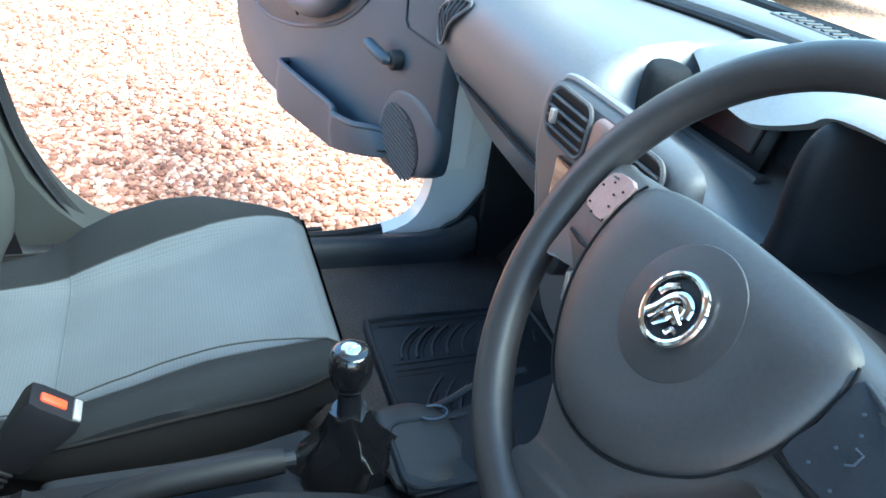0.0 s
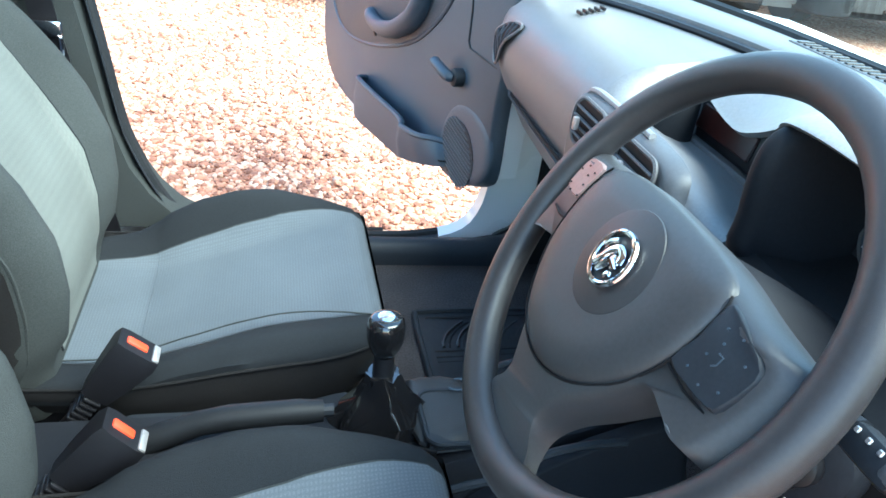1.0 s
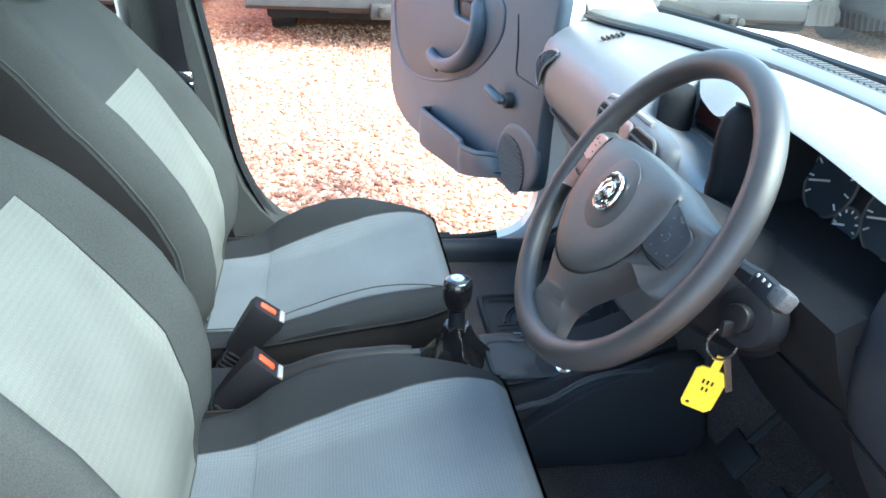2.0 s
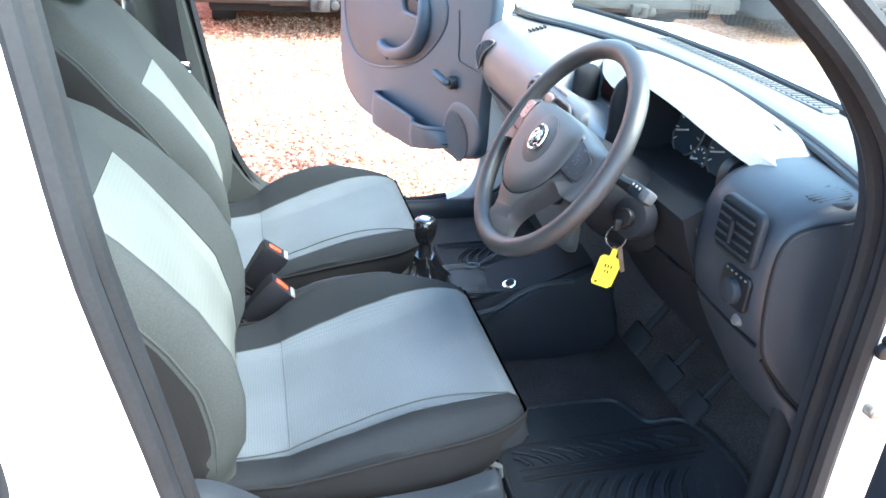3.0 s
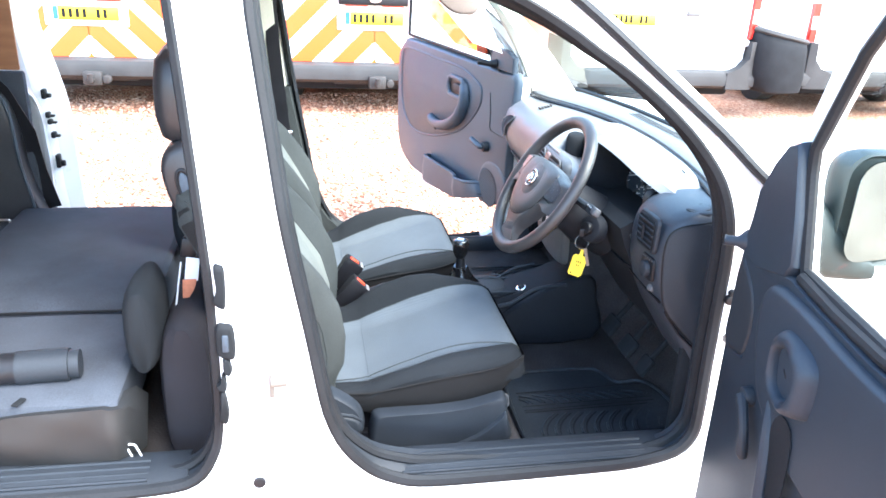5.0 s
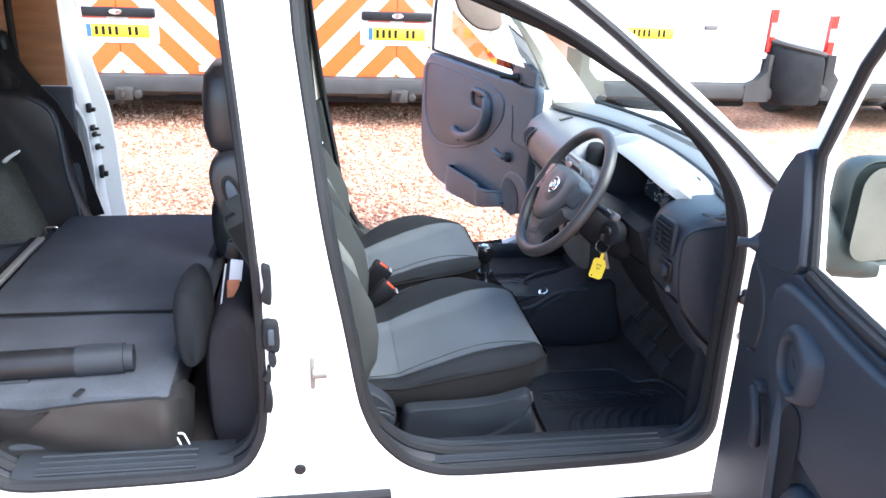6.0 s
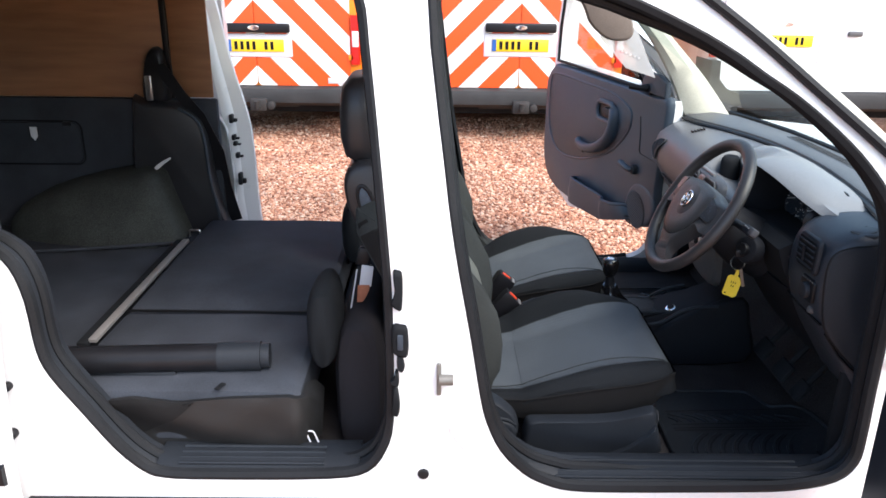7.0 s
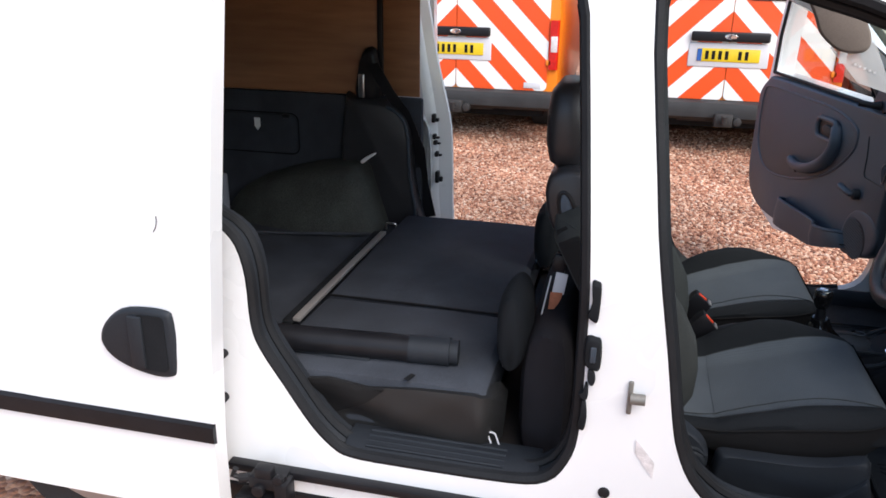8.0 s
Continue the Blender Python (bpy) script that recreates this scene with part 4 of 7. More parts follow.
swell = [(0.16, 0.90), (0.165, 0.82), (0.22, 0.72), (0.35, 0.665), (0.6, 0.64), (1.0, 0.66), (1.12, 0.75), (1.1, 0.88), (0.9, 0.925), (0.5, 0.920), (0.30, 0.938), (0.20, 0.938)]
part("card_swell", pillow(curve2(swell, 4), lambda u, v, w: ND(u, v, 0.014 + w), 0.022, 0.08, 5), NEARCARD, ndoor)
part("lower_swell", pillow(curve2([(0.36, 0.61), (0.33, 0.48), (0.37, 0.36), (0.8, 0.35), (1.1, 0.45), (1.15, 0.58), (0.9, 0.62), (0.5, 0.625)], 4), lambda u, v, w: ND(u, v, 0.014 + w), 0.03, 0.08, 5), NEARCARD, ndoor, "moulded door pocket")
GRIP_OUT = curve2([(0.259, 0.872), (0.275, 0.893), (0.30, 0.899), (0.335, 0.896), (0.365, 0.889), (0.388, 0.872), (0.394, 0.84), (0.392, 0.80), (0.381, 0.776), (0.33, 0.757), (0.30, 0.757), (0.272, 0.77), (0.258, 0.79), (0.257, 0.825)], 3)
GRIP_IN = curve2([(0.273, 0.850), (0.290, 0.861), (0.312, 0.861), (0.338, 0.848), (0.343, 0.832), (0.336, 0.795), (0.313, 0.779), (0.283, 0.789), (0.272, 0.825)], 3)


def at_angle(outline, c, a):
    """Where the ray from c at angle a leaves a closed 2D outline."""
    dx, dy = math.cos(a), math.sin(a)
    for (x0, y0), (x1, y1) in zip(outline, outline[1:] + outline[:1]):
        den = dx * (y1 - y0) - dy * (x1 - x0)
        if abs(den) < 1e-12:
            continue
        k = ((x0 - c[0]) * (y1 - y0) - (y0 - c[1]) * (x1 - x0)) / den
        j = ((x0 - c[0]) * dy - (y0 - c[1]) * dx) / den
        if k > 0 and -1e-9 <= j <= 1 + 1e-9:
            return Vector((c[0] + dx * k, c[1] + dy * k, 0))
    return Vector((c[0], c[1], 0))


# a leaf-shaped ring handle: thick grip at the front, sunk middle with the lever
gc = (0.308, 0.822)
rows = []
for k, w in ((0.0, 0.014), (0.03, 0.028), (0.12, 0.040), (0.30, 0.049), (0.55, 0.052), (0.80, 0.049), (0.95, 0.043), (1.0, 0.036), (1.06, 0.026), (1.16, 0.022)):
    row = []
    for j in range(56):
        a = 2 * math.pi * j / 56
        o, i = at_angle(GRIP_OUT, gc, a), at_angle(GRIP_IN, gc, a)
        p = o + (i - o) * k
        row.append(ND(p.x, p.y, w + (0.014 * sstep((p.x - 0.30) / 0.06) * max(0, math.sin(math.pi * min(1, k))))))
    rows.append(row)
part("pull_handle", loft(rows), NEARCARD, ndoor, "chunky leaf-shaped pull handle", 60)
part("door_lever", pillow(curve2([(0.280, 0.842), (0.292, 0.852), (0.312, 0.852), (0.332, 0.841), (0.333, 0.815), (0.310, 0.798), (0.286, 0.806)], 3), lambda u, v, w: ND(u, v, 0.022 + w), 0.012, 0.30), DOORCARD, ndoor, "slate door lever")
part("lever_slit", tube([ND(0.292, 0.824, 0.035), ND(0.303, 0.812, 0.035)], 0.0022, 6), INK, ndoor)
part("crank_boss", disc(ND(0.182, 0.700, 0.014), ND(0, 0, 1) - ND(0, 0, 0), 0.019, 0.024, 18, 0.007), TRIM, ndoor)
part("crank_handle", tube([ND(0.182, 0.700, 0.036), ND(0.205, 0.688, 0.042), ND(0.226, 0.655, 0.044), ND(0.234, 0.612, 0.043), ND(0.236, 0.602, 0.040)], [0.013, 0.010, 0.0095, 0.012, 0.008], 10), TRIM, ndoor)
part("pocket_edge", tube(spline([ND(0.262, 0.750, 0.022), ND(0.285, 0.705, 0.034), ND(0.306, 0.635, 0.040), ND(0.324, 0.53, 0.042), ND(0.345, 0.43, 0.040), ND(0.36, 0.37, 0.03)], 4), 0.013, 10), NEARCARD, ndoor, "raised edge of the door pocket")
# dark sheet laid where the pocket's hollow falls into shade
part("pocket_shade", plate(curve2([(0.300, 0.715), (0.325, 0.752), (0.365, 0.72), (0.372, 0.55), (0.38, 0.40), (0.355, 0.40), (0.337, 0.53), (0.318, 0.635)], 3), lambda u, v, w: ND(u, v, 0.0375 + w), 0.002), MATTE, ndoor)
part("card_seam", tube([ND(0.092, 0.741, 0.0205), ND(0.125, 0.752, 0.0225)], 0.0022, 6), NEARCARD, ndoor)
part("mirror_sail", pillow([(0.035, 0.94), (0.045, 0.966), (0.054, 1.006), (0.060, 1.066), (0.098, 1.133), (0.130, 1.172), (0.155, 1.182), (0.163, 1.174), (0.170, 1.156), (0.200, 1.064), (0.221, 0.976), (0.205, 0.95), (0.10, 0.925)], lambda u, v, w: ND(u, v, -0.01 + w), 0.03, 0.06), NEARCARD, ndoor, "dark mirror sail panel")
part("window_lip", tube([ND(0.235, 0.966, 0.006), ND(0.35, 0.952, 0.006), ND(0.47, 0.945, 0.006), ND(0.8, 0.955, 0.006), ND(1.15, 0.968, 0.006)], 0.011, 8), SEAL, ndoor)
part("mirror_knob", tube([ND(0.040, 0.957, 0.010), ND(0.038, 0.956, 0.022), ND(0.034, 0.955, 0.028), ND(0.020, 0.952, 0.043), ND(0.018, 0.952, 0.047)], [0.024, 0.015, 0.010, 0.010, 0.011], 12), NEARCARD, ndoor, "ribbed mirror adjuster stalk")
mz = round_rect(-0.30, 0.955, -0.082, 1.165, 0.045)
mir = part("door_mirror", loft([[ND(sx, 1.06 + (z - 1.06) * k, -0.19 + (w + 0.19) * k) for w, z in mz] for sx, k in ((0.146, 0.90), (0.158, 0.97), (0.152, 1.0), (0.11, 0.98), (0.07, 0.86), (0.045, 0.6))]), MIRRORBODY, ndoor, "black door mirror")
part("mirror_glass", plate([(-0.19 + (w + 0.19) * 0.88, 1.06 + (z - 1.06) * 0.88) for w, z in mz], lambda u, v, w: ND(0.147 + w + 0.25 * (u + 0.19), v, u), 0.003), MIRRORGLASS, mir, "dusty mirror glass tinted greenish for its reflection")
part("mirror_arm", loft([[ND(0.11 + 0.05 * math.cos(a), zc + h * math.copysign(abs(math.sin(a)) ** 0.6, math.sin(a)), w) for a in (2 * math.pi * j / 20 for j in range(20))] for w, zc, h in ((-0.028, 1.005, 0.085), (-0.06, 1.0, 0.08), (-0.085, 0.985, 0.066), (-0.12, 0.965, 0.046), (-0.15, 0.952, 0.034), (-0.175, 0.945, 0.022))]), MIRRORBODY, mir)

# ---- dashboard ----
dash = thing("dashboard", "grey moulded plastic dashboard with round vents under the windscreen", "dashboard", (1.0, 0.84, 0.9))


def dash_section(y):
    """Outline of the dashboard in x and z, from the screen round the front to the firewall."""
    t = (y - 0.80) / 0.66
    fwd = 0.03 * t * t if t < 0 else 0.008 * t * t + 0.02 * max(0, (y - 1.46) / 0.09) ** 2
    p = [(1.18 - 0.06 * t * t, 0.945), (1.04, 0.958), (0.97 + fwd * 0.5, 0.955), (0.93 + fwd * 0.5, 0.948), (0.86 + fwd, 0.935), (0.815 + fwd, 0.905), (0.795 + fwd, 0.86), (0.80 + fwd, 0.80), (0.83 + fwd, 0.74), (0.885 + fwd, 0.675), (0.96, 0.63), (1.12, 0.62)]
    # open cave under the instrument cowl
    k = min(max(0, (y - 0.17) / 0.05), max(0, (0.965 - y) / 0.045), 1)
    j = min(1, max(0, (y - 0.68) / 0.06))
    low = [p[0], p[1], (0.985, 0.93), (0.965, 0.87), (0.89, 0.852 + 0.014 * j), (0.83, 0.862 + 0.028 * j), (0.80, 0.845 + 0.036 * j)] + p[7:]
    return [Vector((x + (a - x) * k, y, z + (b - z) * k)) for (x, z), (a, b) in zip(p, low)]


def fine(pts, n=3):
    return spline(pts, n)


ys = [0.312, 0.315, 0.32, 0.326, 0.335, 0.38, 0.46, 0.54, 0.62, 0.70, 0.80, 0.91, 0.92, 0.93, 0.94, 0.95, 0.96, 0.972, 0.98, 0.99, 1.0, 1.012, 1.02, 1.05, 1.10, 1.25, 1.38, 1.46, 1.53, 1.55]
rings = []
for k, y in enumerate(ys):
    r = fine(dash_section(y))
    e = {0: 0.02, 1: 0.006, len(ys) - 1: 0.025, len(ys) - 2: 0.008}.get(k, 0)
    rings.append([Vector((p.x + e * (1 if p.x < 0.95 else 0), p.y, p.z - e * (1 if p.z > 0.9 else 0))) for p in r])
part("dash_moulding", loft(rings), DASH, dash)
# low black tube painting the shadow between the dash top and the screen shelf
lip = [(0.91, 1.50, 0.950), (0.925, 1.38, 0.953), (0.975, 1.2, 0.960), (1.02, 1.0, 0.964), (1.035, 0.8, 0.966), (1.03, 0.6, 0.966), (1.0, 0.35, 0.962), (0.965, 0.18, 0.955), (0.955, 0.14, 0.952)]
part("lip_shadow", tube(spline([(x, y, z - 0.001) for x, y, z in lip], 4), 0.009, 8, flat=0.7), BLACK, dash)
rows = []
for p in spline(lip, 4):
    xf = 1.215 - 0.105 * ((p.y - 0.84) / 0.72) ** 2
    rows.append([Vector((p.x + 0.004, p.y, p.z)), Vector((p.x + 0.006, p.y, p.z + 0.010)), Vector((p.x + 0.016, p.y, p.z + 0.014)), Vector(((p.x + xf) / 2, p.y, 0.972)), Vector((xf, p.y, 0.955)), Vector((xf, p.y, 0.93)), Vector((p.x + 0.02, p.y, 0.93))])
part("screen_shelf", loft(rows), SHELF, dash)
# defrost slots along the shelf, speaker slots at the passenger corner
vent = part("defrost_vent", box((1.125, 0.74, 0.971), (0.035, 0.60, 0.008), 0.003), SHELF, dash)
for k in range(38):
    part("vent_slat", box((1.125, 0.455 + 0.0153 * k, 0.9755), (0.028, 0.007, 0.003), 0.001, 1), BLACK, vent)
for k in range(5):
    part("speaker_slot", box((0.872 + 0.011 * k, 1.262 + 0.003 * k, 0.9425 + 0.002 * k), (0.005, 0.020, 0.006), 0.001, 1), BLACK, dash)
# instrument cowl: one brow over the display and the dials
hood_r = []
brow = ((0.25, 0.90, 0.930, 0.93, 0.940, 0.97), (0.265, 0.885, 0.936, 0.92, 0.946, 0.98), (0.30, 0.87, 0.944, 0.92, 0.953, 1.0), (0.36, 0.848, 0.962, 0.92, 0.974, 1.01), (0.44, 0.834, 0.980, 0.93, 0.992, 1.02),
                              (0.50, 0.826, 0.989, 0.935, 1.000, 1.025), (0.56, 0.820, 0.994, 0.94, 1.003, 1.03), (0.605, 0.820, 0.992, 0.945, 1.003, 1.033), (0.635, 0.832, 0.982, 0.95, 1.000, 1.035), (0.665, 0.852, 0.966, 0.955, 0.998, 1.035), (0.725, 0.871, 0.940, 0.96, 0.994, 1.035),
                              (0.78, 0.885, 0.925, 0.965, 0.990, 1.035), (0.86, 0.90, 0.930, 0.97, 0.982, 1.03), (0.91, 0.920, 0.938, 0.975, 0.970, 1.02), (0.94, 0.934, 0.940, 0.98, 0.958, 1.012), (0.965, 0.948, 0.938, 0.985, 0.947, 1.0), (0.985, 0.960, 0.930, 0.985, 0.938, 0.995), (1.01, 0.968, 0.918, 0.985, 0.926, 0.99))
for pa, pb in zip(spline([r[:3] for r in brow], 3), spline([r[3:] for r in brow], 3)):
    (y, xr, zr), (xc, zc, xb) = pa, pb
    mid = Vector(((xr + xc) / 2 - 0.006, y, (zr + zc) / 2 + 0.010 * min(1, max(0.1, (0.97 - y) / 0.12))))
    hood_r.append([Vector((xb + 0.01, y, min(0.958, zc - 0.004))), Vector(((xc + xb) / 2 + 0.01, y, (zc + min(0.962, zc)) / 2 + 0.004)), Vector((xc, y, zc)), mid, Vector((xr + 0.006, y, zr + 0.005)), Vector((xr, y, zr)), Vector((xr + 0.008, y, zr - 0.005)), mid + Vector((0.012, 0, -0.014)), Vector((xc + 0.01, y, zc - 0.014)), Vector((xb, y, 0.935))])
part("instrument_cowl", loft(hood_r), COWL, dash, "smooth instrument cowl, coloured pale for sky light")
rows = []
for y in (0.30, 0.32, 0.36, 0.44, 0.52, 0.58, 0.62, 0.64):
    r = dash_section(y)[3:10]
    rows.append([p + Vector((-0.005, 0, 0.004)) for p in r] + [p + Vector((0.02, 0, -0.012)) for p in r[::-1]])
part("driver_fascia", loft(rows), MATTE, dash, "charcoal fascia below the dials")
# instruments in the cave
clu = part("instrument_panel", plate(round_rect(0.325, 0.845, 0.66, 0.975, 0.04), lambda u, v, w: (0.945 - w + 0.3 * (v - 0.90), u, v), 0.004), TRIM, dash, "dark dials with white pointers")
cheek = curve2([(0.815, 0.855), (0.806, 0.90), (0.804, 0.945), (0.811, 0.974), (0.829, 0.988), (0.86, 0.990), (0.90, 0.982), (0.925, 0.94), (0.93, 0.855)], 4)
part("binnacle", loft([[Vector((x + o, y, 0.855 + (z - 0.855) * k)) for x, z in cheek] for y, o, k in ((0.598, 0.012, 0.95), (0.603, 0.003, 0.985), (0.609, 0.0, 1.0), (0.616, 0.0, 1.0), (0.622, 0.003, 0.98), (0.627, 0.012, 0.94))]), DASHLOW, dash, "black cheek beside the dials")
part("binnacle", loft([[Vector((x + o, y, 0.855 + (z - 0.855) * k)) for x, z in cheek] for y, o, k in ((0.318, 0.06, 0.62), (0.326, 0.05, 0.66), (0.336, 0.06, 0.64))]), BLACK, dash)
for y, z, r in ((0.435, 0.905, 0.046), (0.555, 0.905, 0.046), (0.495, 0.872, 0.022), (0.375, 0.885, 0.018)):
    c = Vector((0.939 + 0.3 * (z - 0.90), y, z))
    ax = Vector((-1, 0, 0.3))
    dial = part("dial", disc(c, ax, r, 0.003, 28), CARDSHADE, clu)
    q = ax.normalized().to_track_quat("Z", "Y").to_matrix()
    part("dial_ring", tube([c + q @ Vector((r * math.cos(a), r * math.sin(a), 0.003)) for a in (2 * math.pi * k / 28 for k in range(28))], 0.0022, 5, True), BUMPER, clu)
    for k in range(9):
        a = radians(-40 + 32.5 * k)
        part("dial_mark", tube([c + q @ Vector((r * 0.72 * math.cos(a), r * 0.72 * math.sin(a), 0.0045)), c + q @ Vector((r * 0.9 * math.cos(a), r * 0.9 * math.sin(a), 0.0045))], 0.0013, 4), PALE, dial)
    part("pointer", tube([c + q @ Vector((0, 0, 0.006)), c + q @ Vector((-r * 0.75, -r * 0.25, 0.006))], 0.0016, 5), PALE, dial)
part("display_screen", box((0.942, 0.865, 0.888), (0.010, 0.17, 0.056), 0.004, 2, (0, 15, 0)), BLACK, dash, "dark display")
part("display_glow", box((0.936, 0.865, 0.891), (0.004, 0.13, 0.032), 0.002, 1, (0, 15, 0)), mat("red_display", (0.035, 0.006, 0.004), 0.5, blotch=(30, 0.3)), dash, "dim red display window")
# added black lump, standing in for the dark hollow where the recess ends
pod = curve2([(0.838, 0.885), (0.845, 0.925), (0.868, 0.962), (0.903, 0.982), (0.935, 0.972), (0.945, 0.93), (0.93, 0.88), (0.88, 0.86)], 4)
part("recess_dark_end", loft([[Vector((0.888 + (x - 0.89) * k, 0.925 + (y - 0.925) * k, z)) for x, y in pod] for z, k in ((0.86, 0.60), (0.905, 0.60), (0.920, 0.58), (0.928, 0.54), (0.933, 0.46), (0.935, 0.34))]), MATTE, dash, "solid black lump in place of the dark hollow end of the display recess")
part("display_sill", box((0.925, 0.855, 0.860), (0.03, 0.19, 0.012), 0.004, 2, (0, 15, 0)), BUMPER, dash)
stack = [(0.703, 0.865), (0.69, 0.80), (0.71, 0.64), (0.76, 0.56), (0.94, 0.56), (0.985, 0.64), (1.01, 0.80), (1.01, 0.865), (0.975, 0.899), (0.745, 0.899)]


def stack_place(u, v, w):
    return (0.806 - w + 0.25 * max(0, v - 0.87) + 0.35 * max(0, 0.80 - v) * 0.4, u, v)


part("centre_panel", pillow(curve2(stack, 4), stack_place, 0.022, 0.08, 4), STACKM, dash)
# pale tube paints the light caught along the panel's upper edge
part("edge_highlight", tube([Vector(stack_place(u, v, 0.012)) for u, v in curve2([(1.005, 0.70), (1.012, 0.80), (1.010, 0.862), (0.992, 0.888), (0.972, 0.900), (0.90, 0.902), (0.80, 0.902)], 5, False)], 0.005, 8), COWL, dash, "highlight along the rounded edge of the centre panel")
for y0, y1 in ((0.738, 0.834), (0.884, 0.982)):
    out = round_rect(y0, 0.830, y1, 0.892, 0.020)
    v = part("centre_vent", tube([stack_place(a, b, 0.026) for a, b in out], 0.003, 6, True), BUMPER, dash, "vent with flat level louvres")
    part("vent_mouth", plate(out, lambda u, vv, w: stack_place(u, vv, 0.0235 + w), 0.003), INK, v)
    for k in range(4):
        part("vent_slat", box(stack_place((y0 + y1) / 2, 0.8425 + 0.0120 * k, 0.0275), (0.005, y1 - y0 - 0.008, 0.0030), 0.001, 1), BUMPER, v)
    part("vent_thumb", box(stack_place((y0 + y1) / 2 + 0.02, 0.8605, 0.034), (0.008, 0.008, 0.018), 0.002), SILVER, v)
part("hazard_switch", pillow(round_rect(0.839, 0.834, 0.879, 0.890, 0.012), lambda u, vv, w: stack_place(u, vv, 0.022 + w), 0.006, 0.15), COPPER, dash, "pinkish hazard switch")
radio = part("radio", box(stack_place(0.84, 0.79, 0.022), (0.02, 0.19, 0.06), 0.005, 2), GLOSS, dash, "black radio with small buttons")
for k in range(6):
    part("radio_button", box(stack_place(0.77 + 0.028 * k, 0.772, 0.034), (0.006, 0.018, 0.010), 0.002, 1), TRIM, radio)
part("radio_screen", box(stack_place(0.84, 0.803, 0.033), (0.004, 0.10, 0.018), 0.002, 1), INK, radio)
for k in range(3):
    d = part("heater_dial", disc(Vector(stack_place(0.775 + 0.065 * k, 0.695, 0.022)), (-1, 0, 0.1), 0.024, 0.02, 20, 0.005), TRIM, dash)
    part("dial_grip", box(Vector(stack_place(0.775 + 0.065 * k, 0.695, 0.046)), (0.012, 0.008, 0.04), 0.003), SILVER, d)
# driver's end: square vent, light switch, round demist vent, side cover
fair = [(1.0, 0.953), (0.94, 0.953), (0.885, 0.946), (0.842, 0.925), (0.820, 0.885), (0.815, 0.83), (0.822, 0.77), (0.85, 0.70), (0.90, 0.62), (0.955, 0.545), (1.02, 0.535)]
rows = []
for y, d, e in ((0.112, 0.05, 0.022), (0.114, 0.030, 0.012), (0.120, 0.013, 0.005), (0.132, 0.004, 0.001), (0.17, 0.0, 0.0), (0.24, 0.0, 0.0), (0.28, 0.003, 0.0), (0.30, 0.010, 0.003), (0.312, 0.024, 0.010), (0.318, 0.05, 0.022)):
    rows.append(spline([(x + d * (1 if x < 0.99 else 0), y, z - e * (1 if z > 0.9 else 0)) for x, z in fair], 3) + [Vector((1.02, y, 0.75))])
end = part("driver_end", loft(rows), ENDM, dash, "rounded dash end, coloured dark for its shade")
vsq = part("side_vent", pillow(round_rect(0.140, 0.842, 0.238, 0.926, 0.016), lambda u, v, w: (0.815 - w + 0.1 * max(0, v - 0.9), u, v), 0.008, 0.06), TRIM, dash, "square louvred side vent")
part("vent_mouth", plate(round_rect(0.148, 0.850, 0.230, 0.918, 0.012), lambda u, v, w: (0.8065 - w, u, v), 0.002), INK, vsq)
for k in range(5):
    part("vent_slat", box((0.8055, 0.189, 0.858 + 0.013 * k), (0.008, 0.078, 0.004), 0.001, 1), TRIM, vsq)
part("vent_thumb", tube([(0.800, 0.19, 0.866), (0.799, 0.19, 0.90)], 0.004, 6), DASHLOW, vsq)
lsw = part("light_switch", pillow(round_rect(0.140, 0.775, 0.205, 0.832, 0.012), lambda u, v, w: (0.818 - w + 0.3 * max(0, 0.78 - v), u, v), 0.006, 0.06), BLACK, dash)
part("switch_dial", disc((0.815, 0.172, 0.800), (-1, 0, 0), 0.019, 0.014, 20, 0.004), TRIM, lsw)
for k in range(5):
    part("switch_mark", box((0.8115, 0.150 + 0.011 * k, 0.826), (0.002, 0.004, 0.003), 0.0005, 1), BUMPER, lsw)
part("dimmer", disc((0.835, 0.165, 0.752), (-1, 0, 0.3), 0.009, 0.014, 14, 0.003), BUMPER, dash)
dv = part("demist_vent", disc((0.910, 0.154, 0.9390), (-0.12, -0.02, 1), 0.036, 0.009, 28, 0.004, 0.026), BLACK, dash, "oval black demist vent")
for k in range(7):
    t = -0.024 + 0.008 * k
    h = 0.034 * math.sqrt(max(0.05, 1 - (t / 0.028) ** 2))
    part("vent_slat", tube([(0.907 - 0.85 * h, 0.154 + 0.85 * t, 0.9440), (0.907 + 0.85 * h, 0.154 + 0.85 * t, 0.9515)], 0.0014, 5), TRIM, dv)
side = curve2([(0.842, 0.722), (0.826, 0.77), (0.818, 0.83), (0.818, 0.885), (0.832, 0.912), (0.862, 0.923), (0.90, 0.927), (0.955, 0.930), (0.985, 0.90), (0.99, 0.72), (0.955, 0.615), (0.925, 0.632), (0.885, 0.672)], 3)
part("end_panel", pillow(side, lambda u, v, w: (u, 0.1125 - w, v), 0.006, 0.03, 3), TRIM, dash, "dark removable end panel")
part("panel_line", tube([(u, 0.1105, v) for u, v in side], 0.0022, 6, True), INK, dash)
part("cover_screw", disc((0.939, 0.107, 0.814), (0, -1, 0), 0.006, 0.004, 12, 0.001), STEEL, dash)
part("knee_panel", loft([[Vector((0.83 + d, y, 0.745)), Vector((0.90 + d, y, 0.63)), Vector((0.96 + d, y, 0.545)), Vector((1.02, y, 0.545)), Vector((1.0, y, 0.745))] for y, d in ((0.31, 0.01), (0.35, 0.0), (0.60, 0.0), (0.69, 0.01))]), DASHLOW, dash)
